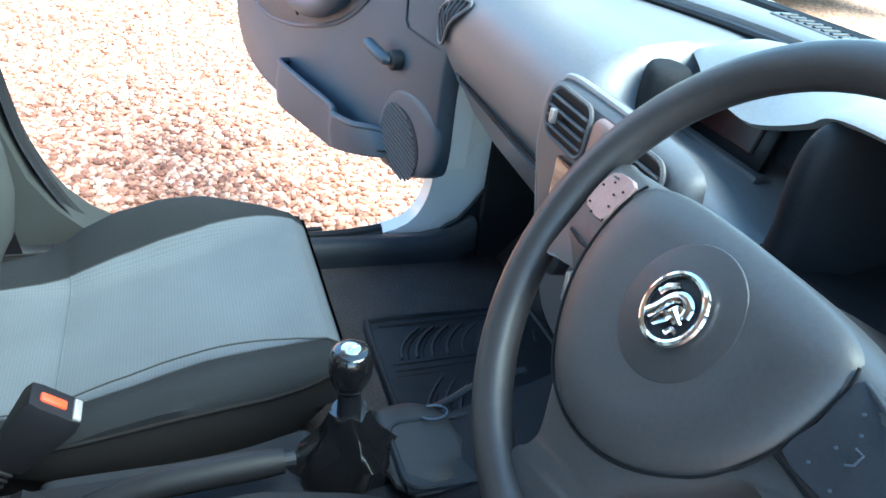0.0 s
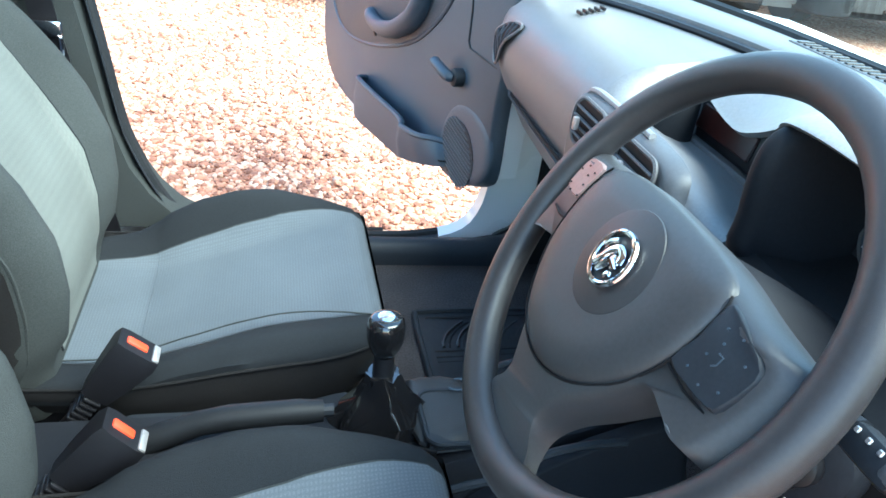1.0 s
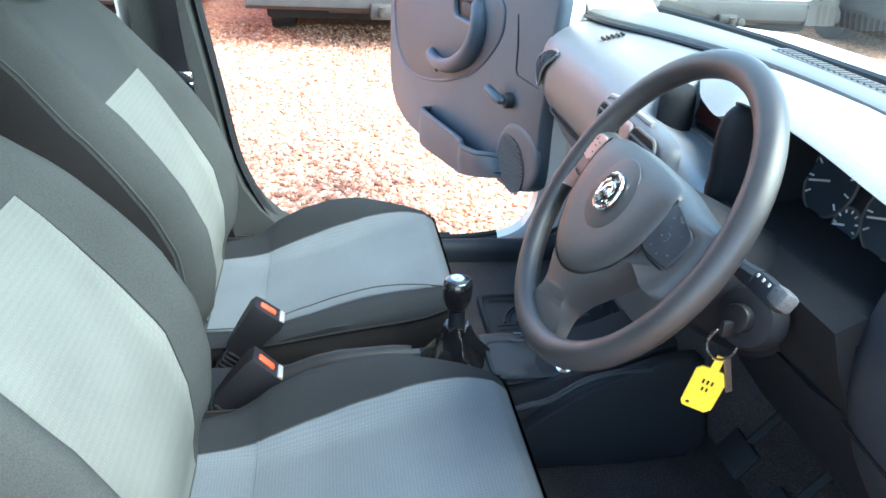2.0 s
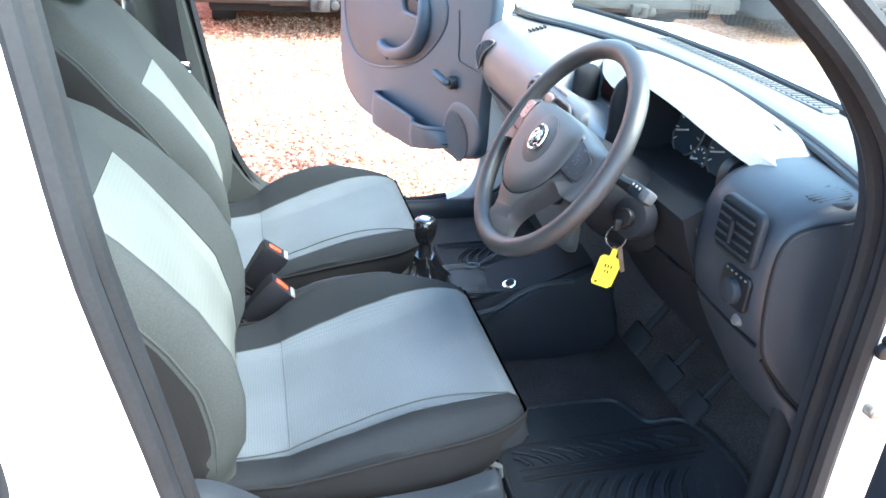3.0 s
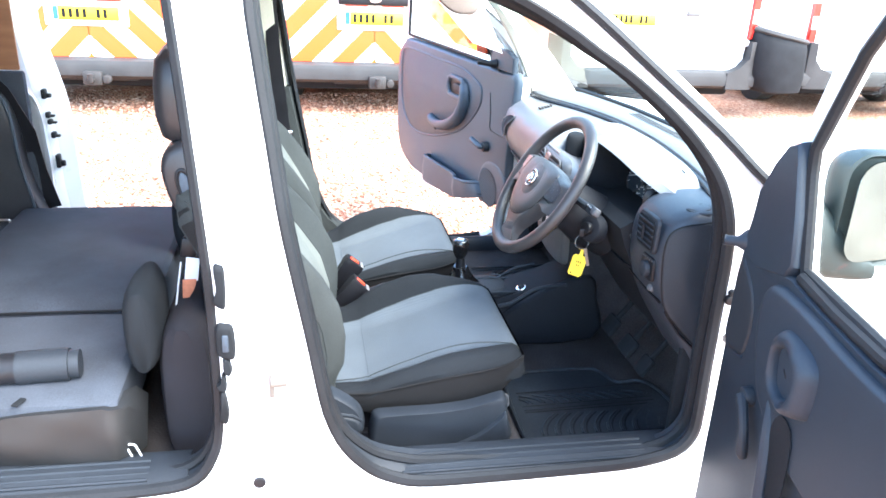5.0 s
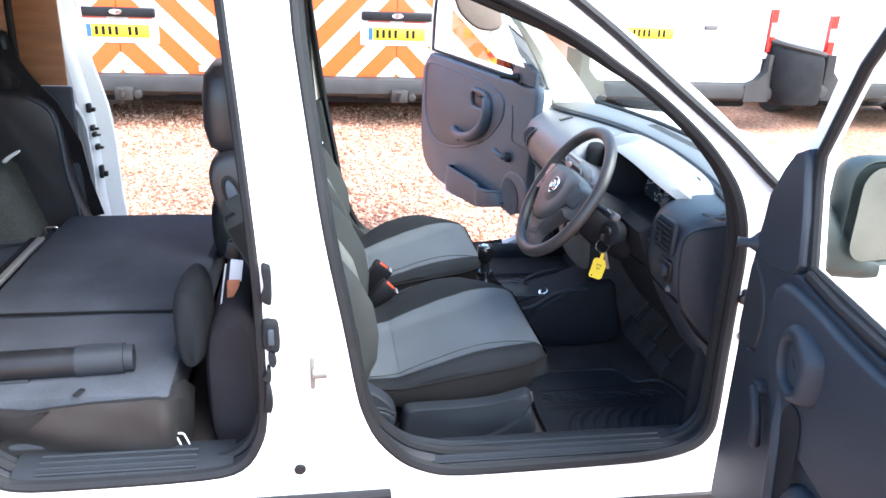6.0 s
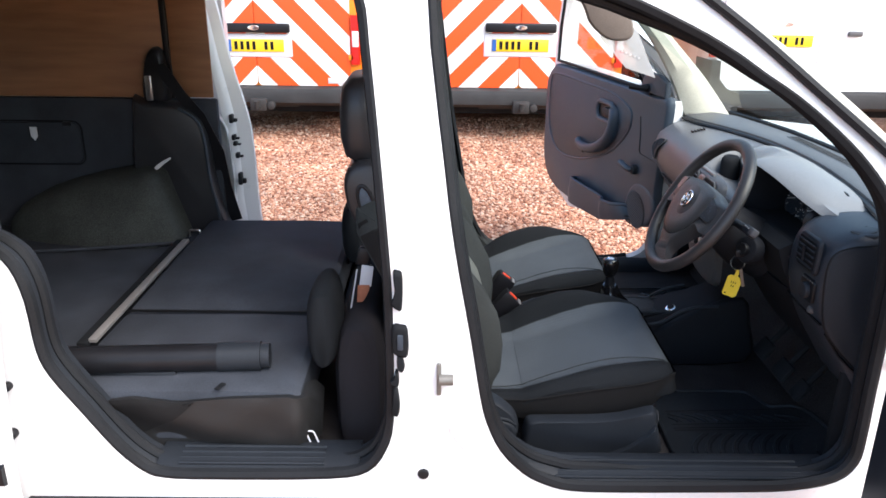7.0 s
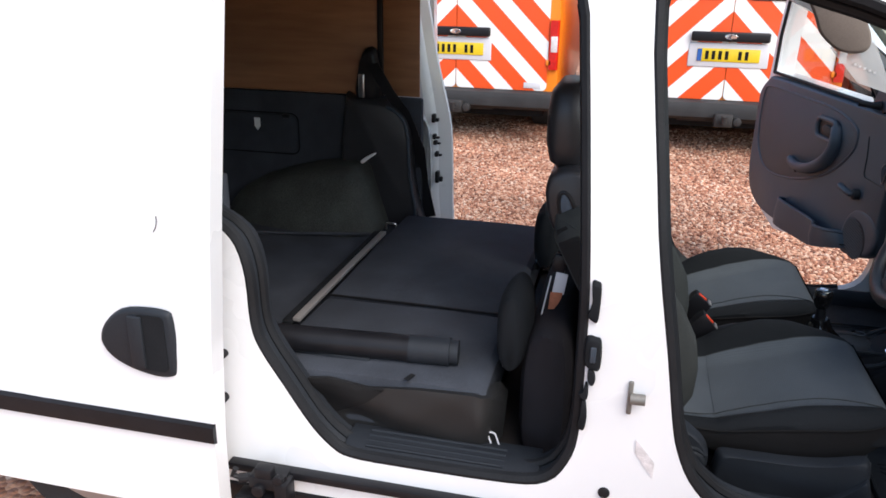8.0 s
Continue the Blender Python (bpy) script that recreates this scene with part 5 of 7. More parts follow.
part("panel_seam", tube([(0.834, 0.125, 0.735), (0.832, 0.2, 0.738), (0.834, 0.30, 0.742)], 0.003, 5), INK, dash)
part("panel_seam", tube([(0.845, 0.118, 0.715), (0.885, 0.114, 0.66), (0.95, 0.112, 0.60)], 0.003, 5), INK, dash)
# passenger side: corner vent, glovebox lid
def corner(u, v, w):
    x = 0.80 + 0.008 * ((u - 0.80) / 0.66) ** 2 + 0.02 * max(0, (u - 1.46) / 0.09) ** 2
    for (z0, x0), (z1, x1) in (((0.74, 0.012), (0.80, 0.0)), ((0.80, 0.0), (0.86, -0.005)), ((0.86, -0.005), (0.905, 0.018)), ((0.905, 0.018), (0.94, 0.07))):
        if z0 <= v <= z1:
            x += x0 + (x1 - x0) * (v - z0) / (z1 - z0)
    return (x - 0.006 - w, u - 0.014, v)


ear = curve2([(1.365, 0.893), (1.42, 0.888), (1.465, 0.865), (1.49, 0.825), (1.475, 0.800), (1.452, 0.806), (1.43, 0.838), (1.39, 0.866)], 4)
pv = part("corner_vent", plate(ear, lambda u, v, w: corner(u, v, w), 0.004), INK, dash, "ear-shaped corner vent")
part("vent_rim", tube([corner(u, v, 0.004) for u, v in ear], 0.0030, 6, True), DASH, pv)
for a, b in (((1.385, 0.891), (1.396, 0.864)), ((1.404, 0.890), (1.412, 0.853)), ((1.424, 0.886), (1.427, 0.842)), ((1.443, 0.879), (1.440, 0.827)), ((1.461, 0.867), (1.449, 0.814)), ((1.477, 0.848), (1.460, 0.806))):
    part("vent_slat", tube([corner(*a, 0.006), corner((a[0] + b[0]) / 2, (a[1] + b[1]) / 2, 0.008), corner(*b, 0.006)], 0.0016, 6), DOORCARD, pv)
part("glovebox_lid", loft([[Vector((0.808 + d, y, 0.752)), Vector((0.822 + d, y, 0.735)), Vector((0.85 + d, y, 0.69)), Vector((0.90 + d, y, 0.63)), Vector((0.93 + d, y, 0.64)), Vector((0.85 + d, y, 0.752))] for y, d in ((1.01, 0.004), (1.03, -0.004), (1.40, 0.010), (1.47, 0.03))]), DASH, dash, "closed glovebox lid")
part("lid_seam", tube([(0.811, 1.02, 0.757), (0.814, 1.2, 0.756), (0.825, 1.40, 0.753), (0.85, 1.48, 0.75)], 0.003, 5), INK, dash)

# ---- steering ----
TILT = radians(31.8)
WM = Matrix(((0, math.sin(TILT), -math.cos(TILT), 0.651), (-1, 0, 0, 0.49), (0, math.cos(TILT), math.sin(TILT), 0.903), (0, 0, 0, 1)))
wheel = thing("steering_wheel", "dark worn steering wheel with airbag cover and switch pads", "steering wheel", m=WM)
R = 0.183
part("rim", tube([(R * math.cos(a), R * math.sin(a), 0) for a in (2 * math.pi * k / 72 for k in range(72))], 0.0165, 14, True, flat=0.92), WHEELM, wheel, "worn dark grip rim")
HUB = [(0.0, 0.058), (0.06, 0.057), (0.11, 0.050), (0.15, 0.046), (0.176, 0.042), (0.178, 0.0), (0.170, -0.040), (0.145, -0.037), (0.118, -0.033), (0.098, -0.045), (0.073, -0.078), (0.048, -0.110), (0.038, -0.136), (0.044, -0.157), (0.054, -0.176), (0.0, -0.184)]
HUB = HUB + [(-u, v) for u, v in HUB[-2:0:-1]]
part("hub", pillow(curve2(HUB, 4), lambda u, v, w: (u, v, -0.016 + w * (1 + 1.0 * sstep((0.172 - abs(u)) / 0.04) * sstep((v + 0.165) / 0.07))), 0.018, 0.15, 8), AIRBAG, wheel, "three-spoke wheel centre", 60)
cover = [(0.0, 0.058), (0.055, 0.056), (0.085, 0.050), (0.096, 0.038), (0.098, 0.010), (0.093, -0.020), (0.078, -0.051), (0.052, -0.077), (0.024, -0.093), (-0.004, -0.100), (-0.032, -0.098), (-0.060, -0.086), (-0.086, -0.060), (-0.103, -0.030), (-0.109, 0.006), (-0.103, 0.038), (-0.088, 0.050), (-0.055, 0.056)]
cov = part("airbag_cover", pillow(curve2(cover, 4), lambda u, v, w: (u, v, 0.0175 + w - 0.06 * (v * v + u * u) - 4.0 * max(0, v - 0.02) ** 2), 0.0125, 0.40, 8), AIRBAG, wheel, "domed charcoal airbag cover")
part("cover_groove", tube([(u * 1.008, v * 1.008, 0.0196) for u, v in curve2(cover, 4) if v < 0.045], 0.0011, 6), INK, wheel)
part("badge_field", disc((0, 0, 0.0288), (0, 0, 1), 0.044, 0.0016, 40, 0.0015), BADGEFIELD, cov)
bad = part("badge_ring", tube([(0.0215 * math.cos(a), 0.0215 * math.sin(a), 0.0345) for a in (2 * math.pi * k / 36 for k in range(36))], 0.0026, 8, True), CHROME, cov, "chrome badge ring")
part("badge_back", disc((0, 0, 0.031), (0, 0, 1), 0.0205, 0.003, 28), BLACK, bad)
part("badge_relief", join(tube(spline([Vector(p) for p in ((-0.012, -0.012, 0.0355), (-0.007, -0.004, 0.037), (-0.004, 0.004, 0.037), (0.003, 0.009, 0.037), (0.010, 0.007, 0.0365), (0.012, 0.001, 0.036))], 4), 0.0036, 9, flat=0.6), tube(spline([Vector(p) for p in ((-0.002, -0.009, 0.0355), (0.004, 0.002, 0.0365), (0.009, 0.001, 0.0360), (0.007, -0.006, 0.0355))], 4), 0.0024, 8, flat=0.6),
                          tube([Vector(p) for p in ((-0.004, -0.014, 0.036), (0.001, -0.006, 0.037), (0.005, -0.001, 0.037), (0.013, -0.004, 0.036))], [0.002, 0.0036, 0.003, 0.0016], 7),
                          tube([Vector(p) for p in ((-0.015, 0.002, 0.036), (-0.012, 0.008, 0.0365), (-0.006, 0.013, 0.036))], 0.0022, 6), tube([Vector(p) for p in ((0.008, -0.013, 0.036), (0.010, -0.009, 0.0365), (0.015, -0.009, 0.036))], 0.0018, 6)), CHROME, bad)
for sx in (-1, 1):
    # left pad is coloured pinkish to imitate a reflection on grey plastic
    pad = part("switch_pad", pillow([(sx * u, v) for u, v in curve2([(0.097, -0.013), (0.100, 0.010), (0.099, 0.037), (0.109, 0.040), (0.142, 0.030), (0.150, 0.018), (0.147, -0.008), (0.142, -0.014), (0.120, -0.015)] if sx > 0 else [(0.112, 0.003), (0.110, 0.018), (0.107, 0.037), (0.124, 0.039), (0.139, 0.035), (0.148, 0.025), (0.150, 0.006), (0.132, 0.003)], 2)],
                                   lambda u, v, w: (u, v, 0.0165 + w - 9.0 * max(0, abs(u) - 0.12) ** 2), 0.0055, 0.06), COPPER if sx < 0 else TRIM, wheel, "steering wheel switch pad")
    for a, b in ((0.112, -0.006), (0.116, 0.008), (0.114, 0.028), (0.128, 0.030), (0.128, -0.008), (0.140, 0.020), (0.140, -0.002), (0.120, 0.020)):
        part("pad_mark", disc((sx * a, b if sx > 0 else 0.016 + (b - 0.010) * 0.7, 0.0218 - 9.0 * max(0, a - 0.12) ** 2), (0, 0, 1), 0.0009, 0.001, 8), INK if sx < 0 else DOORCARD, pad)
    if sx > 0:
        part("pad_mark", tube([(u, v, 0.0215) for u, v in ((0.122, 0.014), (0.127, 0.014), (0.127, 0.008), (0.124, 0.005))], 0.0006, 5), DOORCARD, pad)
    part("spoke_seam", tube([(sx * 0.095, -0.016, 0.0190), (sx * 0.120, -0.0185, 0.0180), (sx * 0.143, -0.0175, 0.013)], 0.0011, 5), INK, wheel)
for a, b in ((-0.08, -0.02), (-0.084, -0.035), (-0.075, 0.008), (-0.066, -0.05)):
    part("cover_mark", disc((a, b, 0.0185), (0, 0, 1), 0.003, 0.004, 8), INK, cov)

col = thing("steering_column", "black steering column shroud with stalks and ignition lock", "steering column", (0.75, 0.49, 0.85))
fwv = Vector((math.cos(TILT), 0, -math.sin(TILT)))
c0 = Vector((0.651, 0.49, 0.903))


def colp(a, y, h):
    return c0 + fwv * a + Vector((0, y, 0)) + Vector((math.sin(TILT), 0, math.cos(TILT))) * h


part("shroud", loft([[colp(a, w * math.cos(q), h * math.sin(q) + o) for q in (2 * math.pi * k / 16 for k in range(16))] for a, w, h, o in ((0.035, 0.05, 0.045, 0), (0.05, 0.062, 0.055, 0), (0.10, 0.070, 0.065, -0.005), (0.17, 0.075, 0.075, -0.01), (0.24, 0.075, 0.07, -0.01))]), DASHLOW, col)
part("wiper_stalk", join(tube([colp(0.075, -0.05, 0.02), colp(0.07, -0.13, 0.025), colp(0.068, -0.16, 0.028)], [0.010, 0.010, 0.012], 10), box(colp(0.068, -0.18, 0.028), (0.022, 0.045, 0.022), 0.006, 2, (0, 30, 0))), TRIM, col, "dark stalk with silver tip")
part("stalk_tip", box(colp(0.065, -0.20, 0.031), (0.018, 0.022, 0.019), 0.004, 2, (0, 30, 0)), BUMPER, col, "grey stalk end")
for k in range(3):
    part("stalk_mark", box(colp(0.056, -0.165 - 0.010 * k, 0.033), (0.002, 0.004, 0.004), 0.0008, 1, (0, 30, 0)), SILVER, col)
part("light_stalk", tube([colp(0.075, 0.05, 0.02), colp(0.07, 0.13, 0.025), colp(0.068, 0.22, 0.028)], [0.010, 0.010, 0.014], 10), TRIM, col)
ig = part("ignition_lock", disc(Vector((0.772, 0.388, 0.815)), (-0.9, -0.4, 0.25), 0.036, 0.03, 24, 0.012), DASHLOW, col)
part("lock_barrel", disc(Vector((0.744, 0.376, 0.822)), (-0.9, -0.4, 0.25), 0.016, 0.012, 18, 0.003), BLACK, ig)

keys = thing("car_key", "car key with yellow plastic tag hanging from the ignition", "key", (0.742, 0.385, 0.79))
ringc = Vector((0.738, 0.388, 0.782))
part("key_head", box((0.732, 0.372, 0.812), (0.022, 0.008, 0.020), 0.004), BLACK, keys)
part("key_ring", tube([ringc + Vector((0.018 * math.cos(a), 0.004 * math.sin(a), 0.018 * math.sin(a))) for a in (2 * math.pi * k / 24 for k in range(24))], 0.0016, 6, True), CHROME, keys)
tagp = [(-0.021, -0.030), (-0.017, -0.036), (0.014, -0.036), (0.021, -0.028), (0.022, 0.026), (0.016, 0.033), (0.006, 0.034), (0.005, 0.056), (-0.005, 0.056), (-0.006, 0.034), (-0.016, 0.033), (-0.022, 0.026)]
TGM = Matrix.Translation((0.738, 0.404, 0.708)) @ Euler((0, radians(-8), radians(-26))).to_matrix().to_4x4() @ Matrix.Rotation(radians(20), 4, "Y")


def tag_place(u, v, w):
    return TGM @ Vector((u * 0.84, -w, 0.004 + v * 0.84))


tg = part("tag", plate(tagp, tag_place, 0.0025, (oval(-0.012, -0.029, 0.003, 0.003, 10),)), YELLOW, keys, "yellow plastic key tag")
for u, v, h in ((-0.006, 0.012, 0.007), (0.0, 0.012, 0.007), (0.006, 0.012, 0.007), (-0.003, 0.0, 0.006), (0.003, 0.0, 0.006)):
    part("written_bar", plate([(u - 0.0012, v - h / 2), (u + 0.0012, v - h / 2), (u + 0.0012, v + h / 2), (u - 0.0012, v + h / 2)], lambda a, b, w: tag_place(a, b, 0.003 + w), 0.0004), INK, tg)
part("spare_key", box((0.756, 0.392, 0.738), (0.008, 0.003, 0.05), 0.001, 1, (0, -15, 0)), STEEL, keys)

# pedals
for y, w in ((0.36, 0.05), (0.47, 0.07), (0.60, 0.07)):
    p = thing("pedal", "black rubber foot pedal on a bent steel arm", "pedal", (0.95, y, 0.40), group="pedals")
    part("pedal_pad", box((0.945, y, 0.43), (0.015, w, 0.055), 0.006, 2, (0, 35, 0)), MATTE, p)
    part("pedal_arm", tube([(0.955, y, 0.44), (1.0, y, 0.50), (1.05, y, 0.62)], 0.008, 8), MATTE, p)

# ---- console ----
con = thing("centre_console", "low charcoal console with gear gaiter and handbrake", "console", (0.4, 0.84, 0.3))
prof = [(0.74, 0.31), (0.752, 0.40), (0.775, 0.435), (0.84, 0.44), (0.905, 0.435), (0.928, 0.40), (0.94, 0.31)]
rows = []
for x, k, dz in ((-0.12, 0.75, -0.02), (0.0, 0.8, -0.01), (0.25, 0.9, -0.01), (0.40, 1.0, -0.015), (0.60, 1.0, -0.005), (0.72, 1.05, 0.03), (0.80, 1.1, 0.05), (0.90, 1.1, 0.09)):
    rows.append([Vector((x, 0.84 + (y - 0.84) * k, 0.31 + (z - 0.31) * (1 + dz / 0.12))) for y, z in prof])
part("console_moulding", loft(rows), DASHLOW, con)
part("console_flare", pillow(curve2([(0.56, 0.31), (0.60, 0.36), (0.68, 0.43), (0.80, 0.50), (0.92, 0.53), (0.95, 0.45), (0.95, 0.31)], 3), lambda u, v, w: (u, 0.745 - w, v), 0.02, 0.1), DASHLOW, con)
tray = part("coin_tray", box((0.66, 0.84, 0.45), (0.14, 0.11, 0.012), 0.005), TRIM, con)
part("tray_rim", tube([(x, y, 0.459) for x, y in round_rect(0.59, 0.785, 0.735, 0.895, 0.02)], 0.004, 6, True), TRIM, con)
sock = part("power_socket", disc((0.725, 0.80, 0.45), (-0.4, -0.1, 1), 0.017, 0.022, 18, 0.003), CHROME, con, "chrome power socket")
part("socket_hole", disc((0.718, 0.798, 0.471), (-0.4, -0.1, 1), 0.011, 0.002, 14), INK, sock)
gb = [(0.54, 0.87, 0.425, 0.075), (0.54, 0.87, 0.45, 0.062), (0.537, 0.87, 0.475, 0.040), (0.535, 0.87, 0.50, 0.027), (0.534, 0.87, 0.515, 0.024)]
rows = []
for i, (x, y, z, r) in enumerate(gb):
    rows.append([Vector((x + r * (1 + 0.10 * math.sin(7 * a + i)) * math.cos(a), y + 0.8 * r * (1 + 0.10 * math.sin(6 * a + 2 * i)) * math.sin(a), z + 0.004 * math.sin(5 * a + i))) for a in (2 * math.pi * k / 28 for k in range(28))])
part("gear_gaiter", loft(rows), GLOSS, con, "creased black leatherette gear gaiter")
part("gear_stick", tube([(0.534, 0.87, 0.50), (0.533, 0.872, 0.545)], [0.016, 0.014], 12), BLACK, con)
kn = [(p.x, p.y) for p in spline([(0.545, 0.013, 0), (0.553, 0.019, 0), (0.568, 0.0245, 0), (0.584, 0.0262, 0), (0.597, 0.0252, 0), (0.6045, 0.021, 0), (0.6065, 0.012, 0)], 4)]
gk = part("gear_knob", loft([[Vector((0.532 + r * math.cos(a), 0.873 + r * math.sin(a), z)) for a in (2 * math.pi * k / 32 for k in range(32))] for z, r in kn]), GLOSS, con, "glossy black gear knob")
part("knob_cap", disc((0.531, 0.873, 0.6050), (-0.10, -0.10, 1), 0.012, 0.003, 24, 0.002), CHROME, gk, "chromed knob cap")
part("gaiter_cloth", pillow(curve2([(0.58, 0.80), (0.66, 0.79), (0.69, 0.85), (0.66, 0.93), (0.58, 0.93)], 3), lambda u, v, w: (u, v, 0.445 + w + 0.003 * math.sin(90 * u + 40 * v)), 0.014, 0.35), VINYL, con)
hb = part("handbrake_lever", tube([(0.12, 0.84, 0.40), (0.22, 0.84, 0.432), (0.29, 0.84, 0.462), (0.33, 0.84, 0.470), (0.42, 0.84, 0.476), (0.452, 0.84, 0.477)], [0.020, 0.019, 0.017, 0.018, 0.018, 0.015], 12), BUMPERD, con, "grey handbrake lever")
part("lever_button", tube([(0.45, 0.84, 0.477), (0.466, 0.84, 0.478)], 0.009, 10), TRIM, hb)


part("console_edge", tube(spline([(0.60, 0.726, 0.432), (0.633, 0.726, 0.442), (0.672, 0.726, 0.452), (0.728, 0.726, 0.488), (0.78, 0.726, 0.502), (0.84, 0.726, 0.506)], 4), 0.006, 8), TRIM, con, "rounded upper edge of the console")
part("console_edge", tube(spline([(0.64, 0.935, 0.425), (0.69, 0.935, 0.450), (0.735, 0.935, 0.476), (0.80, 0.935, 0.490)], 4), 0.005, 8), TRIM, con)
part("tray_loop", tube([(0.655 + 0.020 * math.cos(a), 0.90 + 0.013 * math.sin(a), 0.466) for a in (radians(d) for d in range(-150, 120, 15))], 0.0016, 6), DOORCARD, con, "thin bright loop on the tray")


def buckle(x, y, z, lean, name):
    b = thing("belt_buckle", "black seat belt buckle with red release button", "seat belt buckle", (x, y, z), group="front belt buckles")
    m = Matrix.Translation((x, y, z)) @ Euler((0, radians(lean), 0)).to_matrix().to_4x4()
    pl = lambda u, v, w: m @ Vector((w, u, v))
    body = part("buckle_body", loft([[m @ Vector((t * a, wd * c, h)) for a, c in ((-1, -1), (-0.6, -1.15), (0.6, -1.15), (1, -1), (1, 1), (0.6, 1.15), (-0.6, 1.15), (-1, 1))] for h, t, wd in ((-0.10, 0.020, 0.012), (-0.06, 0.027, 0.016), (-0.01, 0.033, 0.020), (0.004, 0.031, 0.018))]), BLACK, b)
    part("release_button", box(m @ Vector((-0.004, 0, 0.002)), (0.032, 0.014, 0.010), 0.003, 2, (0, lean, 0)), ORANGE, body)
    part("buckle_edge", box(m @ Vector((0.025, 0, 0.003)), (0.010, 0.034, 0.008), 0.002, 2, (0, lean, 0)), SILVER, body)
    for k in range(5):
        part("strap_fold", box(m @ Vector((0, 0, -0.105 - 0.010 * k)), (0.026, 0.034, 0.006), 0.003, 2, (0, lean, 0)), BLACK, body)
    part("anchor_strap", box(m @ Vector((-0.002, 0, -0.17)), (0.012, 0.03, 0.12), 0.004, 2, (0, lean, 0)), BLACK, body)


buckle(0.205, 0.945, 0.508, 38, "far")
buckle(0.212, 0.778, 0.508, 46, "near")

# ---- front seats ----
def interp(x, pts):
    for (a, p), (b, q) in zip(pts, pts[1:]):
        if x <= b:
            return p + (q - p) * max(0.0, (x - a) / (b - a))
    return pts[-1][1]


SW = 0.235


def cushion_top(x, v):
    """Height of the cushion at x for v from -1 to 1 across."""
    base = interp(x, [(0.02, 0.424), (0.20, 0.428), (0.30, 0.458), (0.40, 0.494), (0.49, 0.519), (0.535, 0.530), (0.56, 0.530), (0.578, 0.518), (0.59, 0.498), (0.60, 0.465)])
    bol = interp(x, [(0.02, 0.026), (0.11, 0.030), (0.165, 0.040), (0.22, 0.072), (0.276, 0.086), (0.346, 0.084), (0.416, 0.064), (0.488, 0.030), (0.55, 0.002), (0.60, 0.0)])
    a = abs(v)
    # the bolster on the camera's side is low and worn down
    rise = sstep((a - 0.55) / 0.33) * bol * (1.0 if v > 0 else 0.4)
    fall = 0.022 * max(0, (a - 0.88) / 0.12) ** 2
    return base + rise - fall


def back_at(lean, x0, h, v, d):
    """A point of the backrest: h along it, v across, d forward from its middle plane."""
    ang = radians(lean)
    wid = interp(h, [(0.0, 0.205), (0.12, 0.235), (0.35, 0.245), (0.5, 0.236), (0.6, 0.212), (0.64, 0.17), (0.66, 0.10)])
    z0 = 0.40
    return Vector((x0 - math.sin(ang) * h + math.cos(ang) * d, v * wid, z0 + math.cos(ang) * h + math.sin(ang) * d))


def back_front(h, v):
    thick = interp(h, [(0.0, -0.03), (0.07, 0.0), (0.103, 0.028), (0.161, 0.058), (0.239, 0.078), (0.349, 0.084), (0.458, 0.088), (0.56, 0.082), (0.62, 0.06), (0.66, 0.02)])
    bol = interp(h, [(0.0, 0.0), (0.07, 0.004), (0.10, 0.026), (0.153, 0.038), (0.224, 0.052), (0.319, 0.058), (0.392, 0.050), (0.479, 0.034), (0.568, 0.012), (0.65, 0.0)])
    a = abs(v)
    return thick + sstep((a - 0.55) / 0.28) * bol - 0.05 * max(0, (a - 0.85) / 0.15) ** 2


def lin(a, b, n):
    return [a + (b - a) * k / (n - 1) for k in range(n)]


PIPE = [(0.04, 0.447), (0.20, 0.447), (0.27, 0.460), (0.355, 0.476), (0.443, 0.490), (0.52, 0.500), (0.57, 0.512), (0.60, 0.515)]


